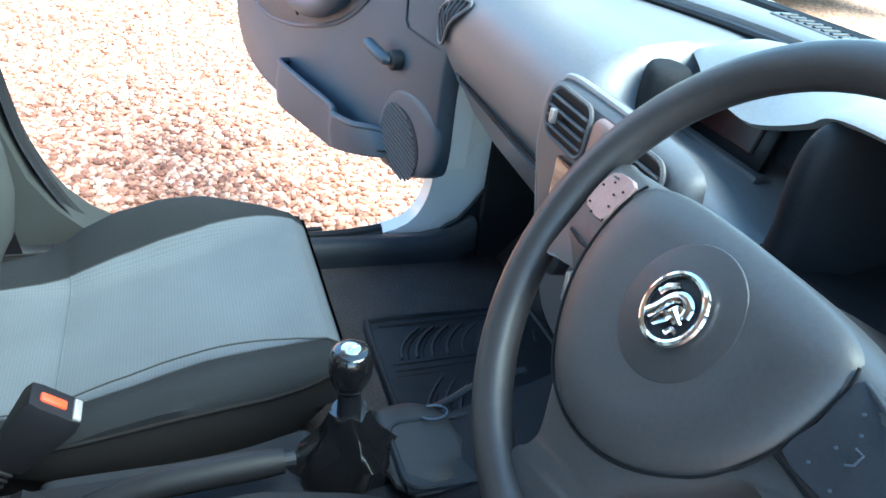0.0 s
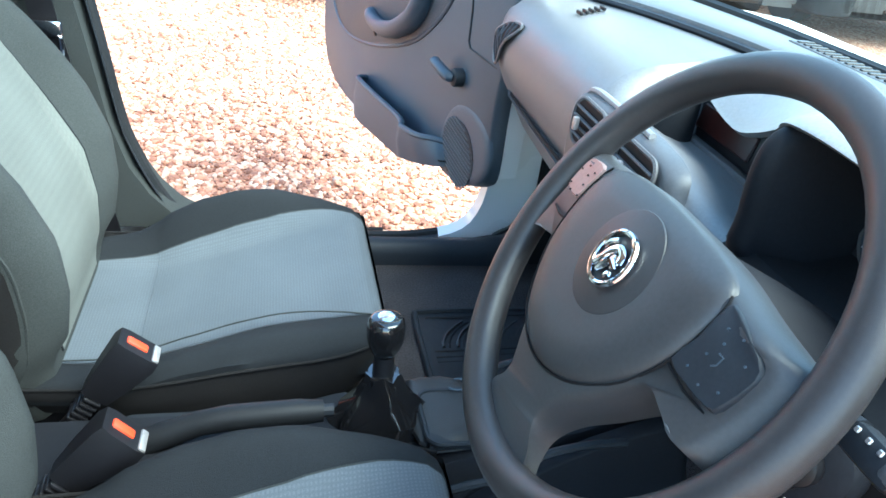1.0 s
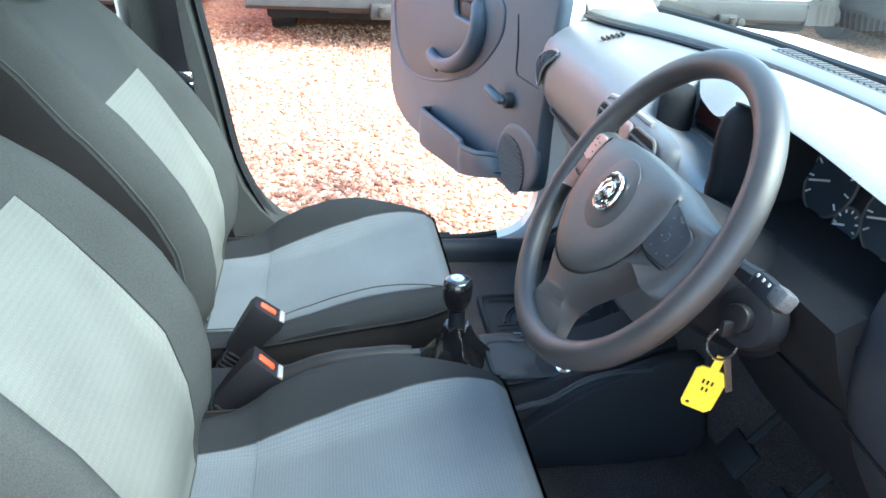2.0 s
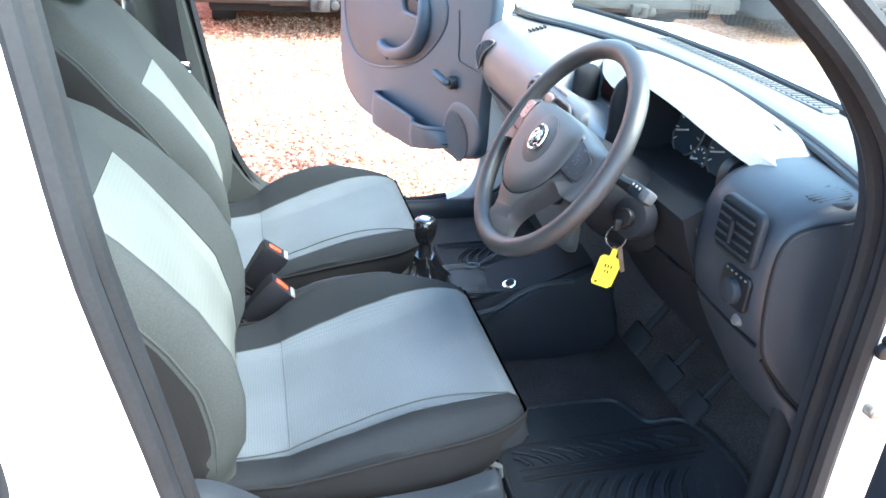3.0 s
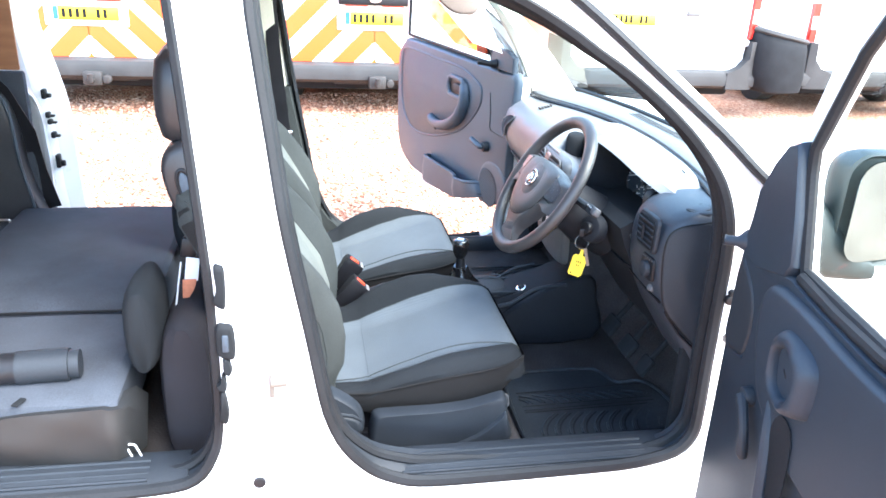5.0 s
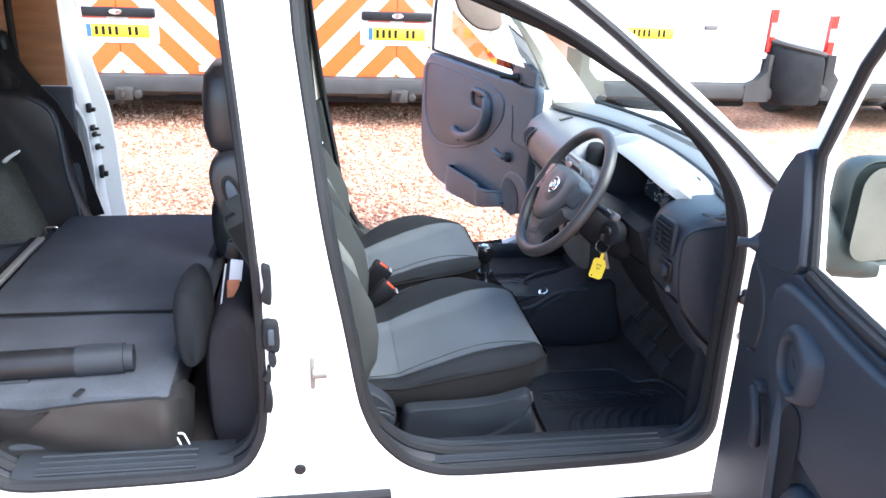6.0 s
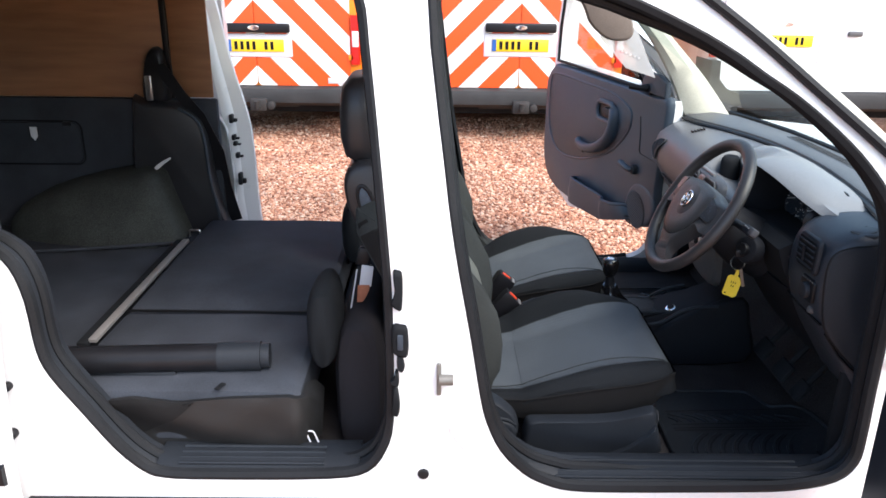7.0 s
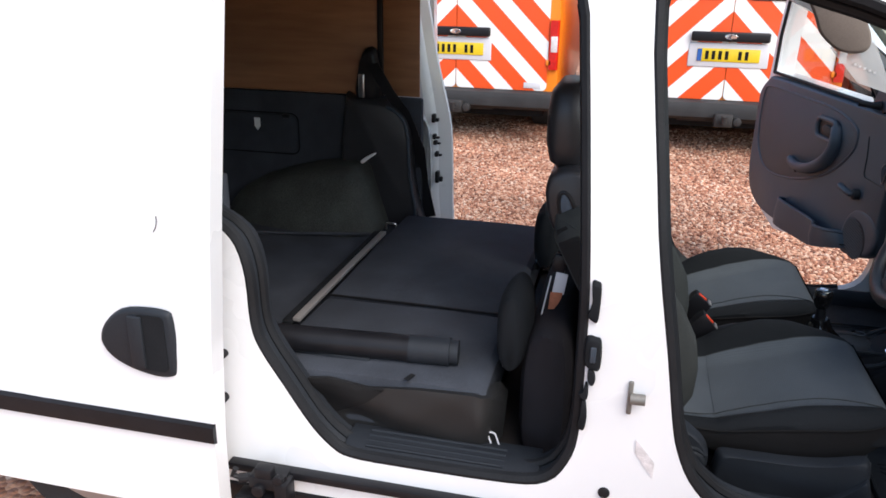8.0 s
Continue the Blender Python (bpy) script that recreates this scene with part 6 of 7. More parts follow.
def front_seat(cy, levers, label, lean, x0, shift=(0, 0, 0)):
    tall = 0.66 if levers else 0.76
    # the table of widths and depths is stretched over the upper part of a taller backrest
    tail = lambda h: h if h < 0.5 else 0.5 + (h - 0.5) * (tall - 0.5) / 0.16
    back_point = lambda h, v, d: back_at(lean, x0, h, v, d) - back_at(lean, x0, h, 0, 0) + back_at(lean, x0, tail(h), 0, 0)
    s = thing("front_seat", label, "car seat", (0.3, cy, 0.31), group="front seats")
    up = lambda x, v, z: Vector((x, cy + v * SW, z))
    # cushion: the woven panels lie on the same grid, a little proud
    def edge(x):
        return interp(x, [(0.02, 0.66), (0.2, 0.67), (0.40, 0.70), (0.52, 0.77), (0.60, 0.80)])

    def columns(e):
        return lin(-1, -e, 13) + lin(-e, e, 21)[1:-1] + lin(e, 1, 13)

    def narrow(x):
        return interp(x, [(0.02, 0.93), (0.2, 1.0), (0.42, 1.0), (0.50, 0.985), (0.55, 0.95), (0.58, 0.90), (0.60, 0.80)])
    stations = sorted(lin(0.02, 0.56, 28) + [0.204, 0.567, 0.573, 0.578, 0.583, 0.588, 0.593, 0.597, 0.60])
    rings = []
    for x in stations:
        nar = narrow(x)
        low = interp(x, [(0.02, 0.41), (0.2, 0.415), (0.35, 0.44), (0.50, 0.455), (0.60, 0.455)])
        ring = [up(x, nar * v, cushion_top(x, v)) for v in columns(edge(x))]
        zs = cushion_top(x, 1)
        ring += [up(x, nar * 1.015, zs + (low - zs) * 0.5), up(x, nar * 1.0, low), up(x, 0, low), up(x, -nar * 1.0, low), up(x, -nar * 1.015, zs + (low - zs) * 0.5)]
        rings.append(ring)
    cush = part("cushion", loft(rings), DARKFAB, s, "charcoal cloth cushion with raised bolsters", 60)

    def cloth(x0, x1):
        rows = []
        for x in [q for q in stations if x0 - 1e-6 <= q <= x1 + 1e-6]:
            across = lin(-edge(x), edge(x), 21)
            rows.append([up(x, narrow(x) * v, cushion_top(x, v) + 0.0018) for v in across] + [up(x, narrow(x) * v, cushion_top(x, v) - 0.004) for v in across[::-1]])
        return loft(rows)
    part("cushion_panel", cloth(0.204, 0.583), FABRIC2, cush, "mid grey woven centre panel", 60)
    part("rear_panel", cloth(0.06, 0.204), FABRIC2, cush, "mid grey woven rear panel", 60)
    part("cross_seam", tube([up(0.204, narrow(0.204) * v, cushion_top(0.204, v) + 0.0022) for v in lin(-edge(0.204), edge(0.204), 21)], 0.0010, 6), FABRIC2, cush)
    for sg in (-1, 1):
        path = [up(x, sg * narrow(x) * edge(x), cushion_top(x, edge(x)) + 0.001) for x in stations if 0.06 <= x <= 0.585]
        part("seam", tube(path, 0.0013, 6), BACKFAB, cush)
    # lower skirt, piping
    rings = []
    for x in (0.04, 0.10, 0.15, 0.20, 0.25, 0.30, 0.36, 0.42, 0.46, 0.50, 0.53, 0.555, 0.572, 0.582, 0.587):
        nar = interp(x, [(0.04, 0.99), (0.25, 1.028), (0.47, 1.028), (0.53, 0.995), (0.57, 0.93), (0.587, 0.86)])
        hi = interp(x, PIPE)
        low = interp(x, [(0.04, 0.41), (0.15, 0.40), (0.20, 0.385), (0.28, 0.378), (0.36, 0.376), (0.44, 0.386), (0.50, 0.405), (0.54, 0.432), (0.587, 0.47)])
        rings.append([up(x, nar * v, hi - d) for v, d in ((-0.985, 0), (-0.90, 0.06), (0.90, 0.06), (0.985, 0))] + [up(x, nar * 1.0, (hi + low) / 2 + 0.01), up(x, nar * 0.94, low), up(x, -nar * 0.94, low), up(x, -nar * 1.0, (hi + low) / 2 + 0.01)])
    part("cushion_skirt", loft(rings), SKIRT, s, "brown-black lower seat cloth", 60)
    for sg in (-1, 1):
        part("piping", tube([up(x, sg * interp(x, [(0.05, 0.99), (0.25, 1.025), (0.47, 1.025), (0.53, 0.99), (0.565, 0.94), (0.58, 0.89)]), interp(x, PIPE) + 0.001) for x in lin(0.05, 0.58, 26)], 0.0024, 6), SKIRT, s)
    # plastic base and runners
    for sg in (-1, 1):
        yy = cy - 0.045 + sg * 0.25
        prof = [(0.190, 0.345), (0.196, 0.40), (0.206, 0.418), (0.235, 0.421), (0.30, 0.422), (0.36, 0.423), (0.437, 0.431), (0.505, 0.449), (0.522, 0.448), (0.531, 0.43), (0.536, 0.38), (0.538, 0.318), (0.36, 0.318), (0.20, 0.318)]
        part("side_cover", pillow(curve2(prof, 3), lambda u, v, w: (u, yy - sg * 0.035 + sg * w, v), 0.036, 0.10, 5), TRIM, s)
        part("cover_foot", pillow(curve2([(0.40, 0.325), (0.45, 0.352), (0.50, 0.392), (0.522, 0.415), (0.532, 0.39), (0.535, 0.325)], 3), lambda u, v, w: (u, yy - sg * 0.012 + sg * w, v), 0.026, 0.25, 4), TRIM, s)
        prof = [(0.02, 0.36), (0.02, 0.50), (0.06, 0.508), (0.092, 0.500), (0.134, 0.473), (0.166, 0.444), (0.180, 0.41), (0.178, 0.378), (0.15, 0.366), (0.115, 0.357)]
        if not levers or sg > 0:
            continue
        part("recliner_cover", pillow(curve2(prof, 3), lambda u, v, w: (u, yy - sg * 0.03 + sg * w, v), 0.040, 0.14, 5), TRIM, s)
    for sg in (-1, 1):
        part("seat_runner", box((0.25, cy + sg * 0.2, 0.312), (0.62, 0.04, 0.025), 0.004), BLACK, s)
    part("seat_pan", box((0.28, cy, 0.35), (0.46, 0.40, 0.06), 0.01), BLACK, s)
    if levers:
        yy = cy - 0.045 - 0.25
        part("tilt_lever", pillow(curve2([(0.05, 0.392), (0.06, 0.438), (0.11, 0.440), (0.155, 0.428), (0.172, 0.41), (0.172, 0.388), (0.12, 0.376)], 3), lambda u, v, w: (u, yy - 0.002 - w, v), 0.016, 0.22), TRIM, s, "moulded recline lever")
        part("lever_ridge", tube([(0.04, yy - 0.008, 0.441), (0.10, yy - 0.014, 0.444), (0.15, yy - 0.012, 0.434), (0.172, yy - 0.006, 0.416)], 0.0045, 8), TRIM, s)
        part("release_bar", tube([(0.535, cy - 0.19, 0.40), (0.556, cy - 0.187, 0.385), (0.560, cy - 0.185, 0.36), (0.556, cy - 0.18, 0.345), (0.56, cy, 0.345), (0.556, cy + 0.18, 0.345)], 0.005, 8), BUMPER, s)
    # backrest
    def bedge(h):
        return interp(h, [(0.05, 0.60), (0.25, 0.64), (0.42, 0.60), (0.50, 0.56), (0.66, 0.56)])
    heights = sorted(lin(0.0, 0.60, 31) + [0.05, 0.495, 0.62, 0.635, 0.65, 0.66])
    rings = []
    for h in heights:
        back = interp(h, [(0.0, -0.05), (0.1, -0.065), (0.4, -0.06), (0.6, -0.045), (0.66, -0.015)])
        ring = [back_point(h, v, back_front(h, v)) for v in columns(bedge(h))]
        ring += [back_point(h, 1.03, 0.25 * back + 0.5 * back_front(h, 1)), back_point(h, 1.0, back * 0.8), back_point(h, 0.8, back), back_point(h, 0, back * 1.1), back_point(h, -0.8, back), back_point(h, -1.0, back * 0.8), back_point(h, -1.03, 0.25 * back + 0.5 * back_front(h, 1))]
        rings.append([p + Vector((0, cy, 0)) for p in ring])
    bk = part("backrest", loft(rings), BACKFAB, s, "charcoal cloth backrest with side bolsters", 60)
    rows = [[back_point(h, v, back_front(h, v) + d) + Vector((0, cy, 0)) for d, way in ((0.0025, 1), (-0.004, -1)) for v in lin(-bedge(h) * way, bedge(h) * way, 21)] for h in heights if 0.0499 <= h <= 0.4951]
    part("backrest_panel", loft(rows), FABRIC, bk, "pale grey woven backrest panel", 60)
    for sg in (-1, 1):
        part("panel_seam", tube([back_point(h, sg * bedge(h), back_front(h, bedge(h)) + 0.001) + Vector((0, cy, 0)) for h in heights if 0.0499 <= h <= 0.4951], 0.0020, 6), DARKFAB, bk)
    for sg in (-1, 1):
        part("side_piping", tube([back_point(h, sg * 1.0, back_front(h, 1.0) - 0.004) + Vector((0, cy, 0)) for h in lin(0.06, 0.63, 26)], 0.0024, 6), BACKFAB, bk)
        rows = []
        for h in lin(0.06, 0.62, 20):
            back = interp(h, [(0.0, -0.05), (0.1, -0.065), (0.4, -0.06), (0.6, -0.045), (0.66, -0.015)])
            f = back_front(h, 1)
            rows.append([back_point(h, sg * v, d) + Vector((0, cy, 0)) for v, d in ((1.012, f - 0.012), (1.040, 0.25 * back + 0.5 * f), (1.018, back * 0.72), (0.98, back * 0.72), (0.98, f - 0.012))])
        # dark skin over the backrest's side puts its shade into the cloth
        part("side_panel_shade", loft(rows), SKIRT, bk, "cloth side panel, coloured dark for shade", 60)
    # shoulder handle on the back, headrest on two posts
    if levers:
        cap = curve2([(-0.256, 0.985), (-0.242, 1.022), (-0.205, 1.040), (-0.16, 1.03), (-0.13, 0.99), (-0.115, 0.90), (-0.14, 0.85), (-0.19, 0.845), (-0.232, 0.885), (-0.250, 0.935)], 4)
        cx, cz = -0.19, 0.945
        part("shoulder_cap", loft([[Vector((cx + (x - cx) * k, cy + y, cz + (z - cz) * k)) for x, z in cap] for y, k in ((-0.150, 0.80), (-0.143, 0.92), (-0.128, 0.99), (-0.11, 1.0), (0.0, 1.0), (0.11, 1.0), (0.13, 0.97), (0.14, 0.85))]), BOLSTER, s, "black padded shoulder of the backrest", 60)
        ring = [Vector((-0.200 + 0.017 * math.cos(a) - 0.012 * math.sin(a), cy - 0.150, 0.940 + 0.042 * math.sin(a) + 0.004 * math.cos(a))) for a in (2 * math.pi * k / 24 for k in range(24))]
        lev = part("fold_lever", loft([[Vector((-0.200, cy - 0.150, 0.940)) * (1 - k) + p * k + Vector((0, d, 0)) for p in ring] for k, d in ((1.0, 0.01), (0.95, 0.001), (0.75, -0.002))]), DOORCARD, s, "grey fold lever in the shoulder")
        part("lever_bezel", tube(ring, 0.005, 8, True), BLACK, lev)
    for sg in (-1, 1):
        part("headrest_post", tube([back_point(0.64, 0, 0.0) + Vector((0, cy + sg * 0.06, 0)), Vector((-0.215 if levers else -0.145, cy + sg * 0.06, 1.06))], 0.006, 8), CHROME, s)
    rings = []
    for h, w, t in ((0.685, 0.085, 0.03), (0.70, 0.115, 0.045), (0.75, 0.13, 0.055), (0.82, 0.13, 0.055), (0.88, 0.12, 0.048), (0.905, 0.09, 0.03)):
        c = Vector((-0.215 if levers else -0.145, cy, 0.40 + 0.915 * h + (0 if levers else 0.02)))
        rings.append([c + Vector((t * math.copysign(abs(math.cos(a)) ** 0.7, math.cos(a)), w * math.copysign(abs(math.sin(a)) ** 0.6, math.sin(a)), 0)) for a in (2 * math.pi * k / 24 for k in range(24))])
    part("headrest", loft(rings), BOLSTER, s, "padded charcoal headrest", 60)
    s.location = s.location + Vector(shift)
    return s


front_seat(0.505, True, "driver's seat in two greys of cloth, plastic base levers", 34, 0.150)
front_seat(1.20, False, "passenger seat in two greys of cloth, empty", 29, 0.128, (-0.024, 0, -0.027))

# ---- floor mats ----
def floor_mat(outline, z, label, cx, cy, groups):
    """A rubber mat over a plan outline with a raised rim and fans of moulded tread; groups: x from, x to, y from, y to of each fan."""
    m = thing("rubber_mat", label, "floor mat", (cx, cy, z), group="floor mats")
    lift = lambda u: 0.18 * max(0, u - 0.93)
    edge = curve2(outline, 4)
    part("mat_sheet", plate(edge, lambda u, v, w: (u, v, z + w + lift(u)), 0.006), RUBBER, m)
    part("mat_rim", tube([(cx + (u - cx) * 0.985, cy + (v - cy) * 0.985, z + 0.007 + lift(u)) for u, v in edge], 0.006, 6, True), RUBBER, m)
    for x0, x1, y0, y1, turn in groups:
        for yy in (y0, y0 + 0.018, y1):
            part("tread_groove", tube([(x0, yy, z + 0.0065 + lift(x0)), (x1, yy, z + 0.0065 + lift(x1))], 0.0024, 5, flat=0.5), INK, m)
        for k in range(10):
            xs = x0 + 0.02 + k * (x1 - x0 - 0.03) / 9
            pts = [(xs + turn * 0.055 * t * t, y0 + 0.03 + (y1 - y0 - 0.045) * t) for t in lin(0, 1, 6)]
            part("tread_rib", tube([(u, v, z + 0.0075 + lift(u)) for u, v in pts if x0 <= u <= x1], 0.0035, 5), RUBBER, m)
            pts = [(xs + 0.012 + turn * 0.055 * t * t, y0 + 0.03 + (y1 - y0 - 0.045) * t) for t in lin(0, 1, 6)]
            pts = [q for q in pts if x0 <= q[0] <= x1]
            if len(pts) > 1:
                part("tread_groove", tube([(u, v, z + 0.0065 + lift(u)) for u, v in pts], 0.0024, 5, flat=0.5), INK, m)
    return m


floor_mat([(0.59, 0.20), (0.592, 0.46), (0.64, 0.545), (0.72, 0.558), (0.87, 0.558), (0.905, 0.53), (0.93, 0.475), (0.985, 0.462), (1.02, 0.41), (1.03, 0.28), (0.985, 0.205), (0.85, 0.18), (0.65, 0.183)], 0.302,
          "black rubber floor mat with curved tread, driver's footwell", 0.80, 0.36, ((0.62, 0.97, 0.215, 0.35, 1), (0.62, 0.99, 0.36, 0.445, -1)))
floor_mat([(0.668, 0.985), (0.665, 1.15), (0.668, 1.30), (0.69, 1.325), (0.85, 1.33), (0.98, 1.325), (1.0, 1.30), (1.0, 1.0), (0.98, 0.975), (0.69, 0.97)], 0.302,
          "black rubber floor mat with curved tread, passenger footwell", 0.83, 1.15, ((0.69, 0.98, 1.17, 1.30, 1), (0.69, 0.98, 1.00, 1.155, 1)))

# passenger belt on the far pillar
belt = thing("seat_belt", "dark seat belt with silver tongue on the pillar", "seat belt", (-0.03, 1.54, 0.76))
part("webbing", loft([[Vector((x - 0.023, 1.535, z)), Vector((x + 0.023, 1.53, z)), Vector((x + 0.023, 1.527, z)), Vector((x - 0.023, 1.532, z))] for x, z in ((-0.06, 1.40), (-0.045, 1.1), (-0.02, 0.82), (0.03, 0.55), (0.06, 0.36))]), BLACK, belt)
part("tongue", join(box((-0.015, 1.52, 0.785), (0.06, 0.012, 0.03), 0.005), tube([(x, 1.518, z) for x, z in round_rect(-0.03, 0.735, 0.012, 0.775, 0.008)], 0.004, 6, True)), CHROME, belt, "silver belt tongue")

# ---- load space ----
rear = thing("rear_seat", "rear bench folded flat, black carpeted backs", "folded rear seat", (-0.62, 0.8, 0.31))


def folded(y0, y1, x0=-0.90, x1=-0.335):
    rows = []
    for x, dz in ((x0, -0.10), (x0 + 0.005, -0.01), (x0 + 0.02, 0.0), (-0.7, 0.002), (-0.5, 0.004), (x1 - 0.02, 0.0), (x1 - 0.004, -0.012), (x1, -0.05), (x1 - 0.01, -0.14)):
        z = 0.565 + dz
        rows.append([Vector((x, y0, z - 0.03)), Vector((x, y0 + 0.007, z - 0.010)), Vector((x, y0 + 0.025, z)), Vector((x, (y0 + y1) / 2, z + 0.004)), Vector((x, y1 - 0.012, z)), Vector((x, y1, z - 0.01)), Vector((x, y1 - 0.01, 0.43)), Vector((x, y0 + 0.01, 0.43))])
    return loft(rows)


part("folded_back", folded(0.105, 0.520), LOADC, rear, "carpeted seat back lying flat")
part("folded_back", folded(0.535, 1.36), LOADC, rear, "carpeted seat back lying flat")
# thin black strip gives the split its shade
part("split_shade", box((-0.62, 0.5275, 0.567), (0.54, 0.009, 0.006), 0.002), INK, rear, "dark strip for the shaded split between the two seat backs")
part("edge_gap", box((-0.938, 0.74, 0.556), (0.030, 0.80, 0.012), 0.003), MATTE, rear, "dark gap beside the edge strip")
part("edge_strip", box((-0.915, 0.74, 0.562), (0.022, 0.78, 0.012), 0.003), SILVER, rear, "scuffed metal edge strip")
# loose vinyl side, sagging in folds, rolled over the edge of the seat back
def vinyl(x, k):
    t = (x + 0.86) / 0.55
    z1 = interp(x, [(-0.86, 0.50), (-0.80, 0.545), (-0.72, 0.556), (-0.62, 0.545), (-0.50, 0.557), (-0.36, 0.562), (-0.32, 0.55), (-0.305, 0.50)])
    fold = 0.005 * math.sin(19 * x + 6 * k) + 0.0025 * math.sin(37 * x - 5 * k + 1) + 0.010 * math.sin(9 * x + 3 * k + 0.6)
    if k <= 1:
        y = 0.092 + 0.02 * (1 - k) ** 2 + fold * math.sin(math.pi * min(1, k * 0.9 + 0.1)) + 0.10 * max(0, (x + 0.35) / 0.05) ** 2
        return Vector((x, y, 0.395 + (z1 - 0.395) * k - 0.006 * (k > 0.95)))
    return Vector((x, 0.10 + 0.09 * (k - 1) + 0.10 * max(0, (x + 0.35) / 0.05) ** 2, z1 - 0.010))


part("seat_side_vinyl", loft([[vinyl(x, k) for k in lin(0, 1, 12) + [1.2, 1.8]] + [Vector((x, 0.19, 0.40))] for x in lin(-0.86, -0.305, 40)]), VINYL, rear, "grey vinyl seat side with soft folds", 70)
def flap_low(x):
    return interp(x, [(-0.86, 0.25), (-0.78, 0.18), (-0.70, 0.36), (-0.63, 0.66), (-0.575, 0.95)])


part("side_flap", loft([[vinyl(x, flap_low(x) + (1 - flap_low(x)) * k) + Vector((0, -0.0035 if k < 0.98 else -0.001, 0.001)) for k in lin(0, 1, 10)] for x in lin(-0.855, -0.578, 24)], close=False, cap=False), SKIRT, rear, "dark cloth flap over the vinyl", 70)
part("slot", box((-0.521, 0.112, 0.5715), (0.014, 0.03, 0.004), 0.0015, 1, (0, 0, -20)), MATTE, rear)
part("release_loop", tube([(x + 0.35 * (0.44 - z), 0.12, z) for x, z in round_rect(-0.330, 0.402, -0.311, 0.449, 0.006)], 0.0022, 6, True), PALE, rear, "white nylon loop")
# tipped seat cushion and headrests in front of the folded backs
part("tipped_cushion", loft([[Vector((-0.215 + 0.062 * math.copysign(abs(math.cos(a)) ** 0.7, math.cos(a)) * k, y, 0.49 + 0.185 * math.copysign(abs(math.sin(a)) ** 0.6, math.sin(a)) * (0.94 + 0.06 * k))) for a in (2 * math.pi * j / 24 for j in range(24))]
                             for y, k in ((0.21, 0.4), (0.225, 0.8), (0.26, 1.0), (0.50, 1.0), (0.74, 1.0), (0.76, 0.6))]), TIPCLOTH, rear, "seat cushion tipped upright behind the front seat")
for y in (0.30, 1.0):
    part("rear_headrest", loft([[Vector((-0.300 + 0.043 * math.copysign(abs(math.cos(a)) ** 0.8, math.cos(a)) * k, yy, 0.662 + 0.098 * math.copysign(abs(math.sin(a)) ** 0.7, math.sin(a)) * (0.9 + 0.1 * k))) for a in (2 * math.pi * j / 28 for j in range(28))]
                                for yy, k in ((y + 0.095 * math.sin(b), max(0.12, math.cos(b)) ** 0.45) for b in lin(-1.55, 1.55, 15))]), DARKFAB, rear, "soft black rear headrest", 75)
    part("headrest_post", tube([(-0.33, y, 0.53), (-0.33, y, 0.56)], 0.006, 8), CHROME, rear)

rb = thing("belt_buckle", "rear belt buckle with white label and orange button", "seat belt buckle", (-0.26, 0.36, 0.72))
part("buckle_body", box((-0.208, 0.36, 0.800), (0.036, 0.02, 0.05), 0.008, 2, (0, 12, 0)), BLACK, rb)
part("label", box((-0.203, 0.348, 0.752), (0.030, 0.004, 0.056), 0.003, 2, (0, 8, 0)), PALE, rb, "white paper label")
part("webbing", loft([[Vector((x - h, 0.342, z)), Vector((x + h, 0.346, z)), Vector((x + h, 0.349, z)), Vector((x - h, 0.345, z))] for x, z, h in ((-0.210, 0.728, 0.015), (-0.212, 0.712, 0.014), (-0.216, 0.696, 0.011), (-0.221, 0.682, 0.007))]), RUSTY, rb, "short orange strap")
part("strap_edge", tube([(-0.244, 0.338, 0.66), (-0.236, 0.342, 0.71), (-0.226, 0.346, 0.77)], 0.0022, 5), PALE, rb, "pale edge of the belt strap")

tubeob = thing("load_cover", "rolled black load cover lying on the folded seats", "load cover", (-0.65, 0.22, 0.57))
part("roll", tube([(-1.05, 0.165, 0.602), (-0.80, 0.180, 0.601), (-0.54, 0.200, 0.60)], 0.033, 16), BLACK, tubeob, "black vinyl roll")
part("end_cap", join(tube([(-0.545, 0.200, 0.60), (-0.445, 0.208, 0.60)], 0.0355, 16), tube([(-0.445, 0.208, 0.60), (-0.425, 0.210, 0.60)], 0.031, 16)), TRIM, tubeob, "grey moulded end cap")
part("beam", box((-0.85, 0.19, 0.568), (0.42, 0.05, 0.016), 0.004), TRIM, tubeob)

part("load_floor", box((-1.44, 0.80, 0.50), (1.04, 1.28, 0.02), 0.006), LOADC, van, "black carpeted load floor")
part("load_lip", tube([(-1.62, 1.10, 0.515), (-1.30, 1.14, 0.52), (-0.98, 1.19, 0.53)], 0.006, 6), LOADC, van)
# wheel arch under carpet, trim wall, hatch lid, plywood
arch = []
for x, y, h in ((-1.70, 1.44, 0.01), (-1.66, 1.36, 0.07), (-1.60, 1.29, 0.12), (-1.52, 1.25, 0.165), (-1.42, 1.22, 0.20), (-1.30, 1.20, 0.232), (-1.20, 1.19, 0.25), (-1.12, 1.185, 0.262), (-1.075, 1.185, 0.264), (-1.05, 1.195, 0.245), (-1.03, 1.21, 0.18), (-1.005, 1.22, 0.10), (-0.975, 1.24, 0.01)):
    arch.append([Vector((x, 1.46, 0.50)), Vector((x, y - 0.004, 0.50)), Vector((x, y, 0.50 + 0.3 * h)), Vector((x, y + 0.012, 0.50 + 0.62 * h)), Vector((x, y + 0.04, 0.50 + 0.86 * h)), Vector((x, y + 0.09, 0.50 + 0.97 * h)), Vector((x, y + 0.15, 0.50 + h)), Vector((x, 1.46, 0.50 + h))])
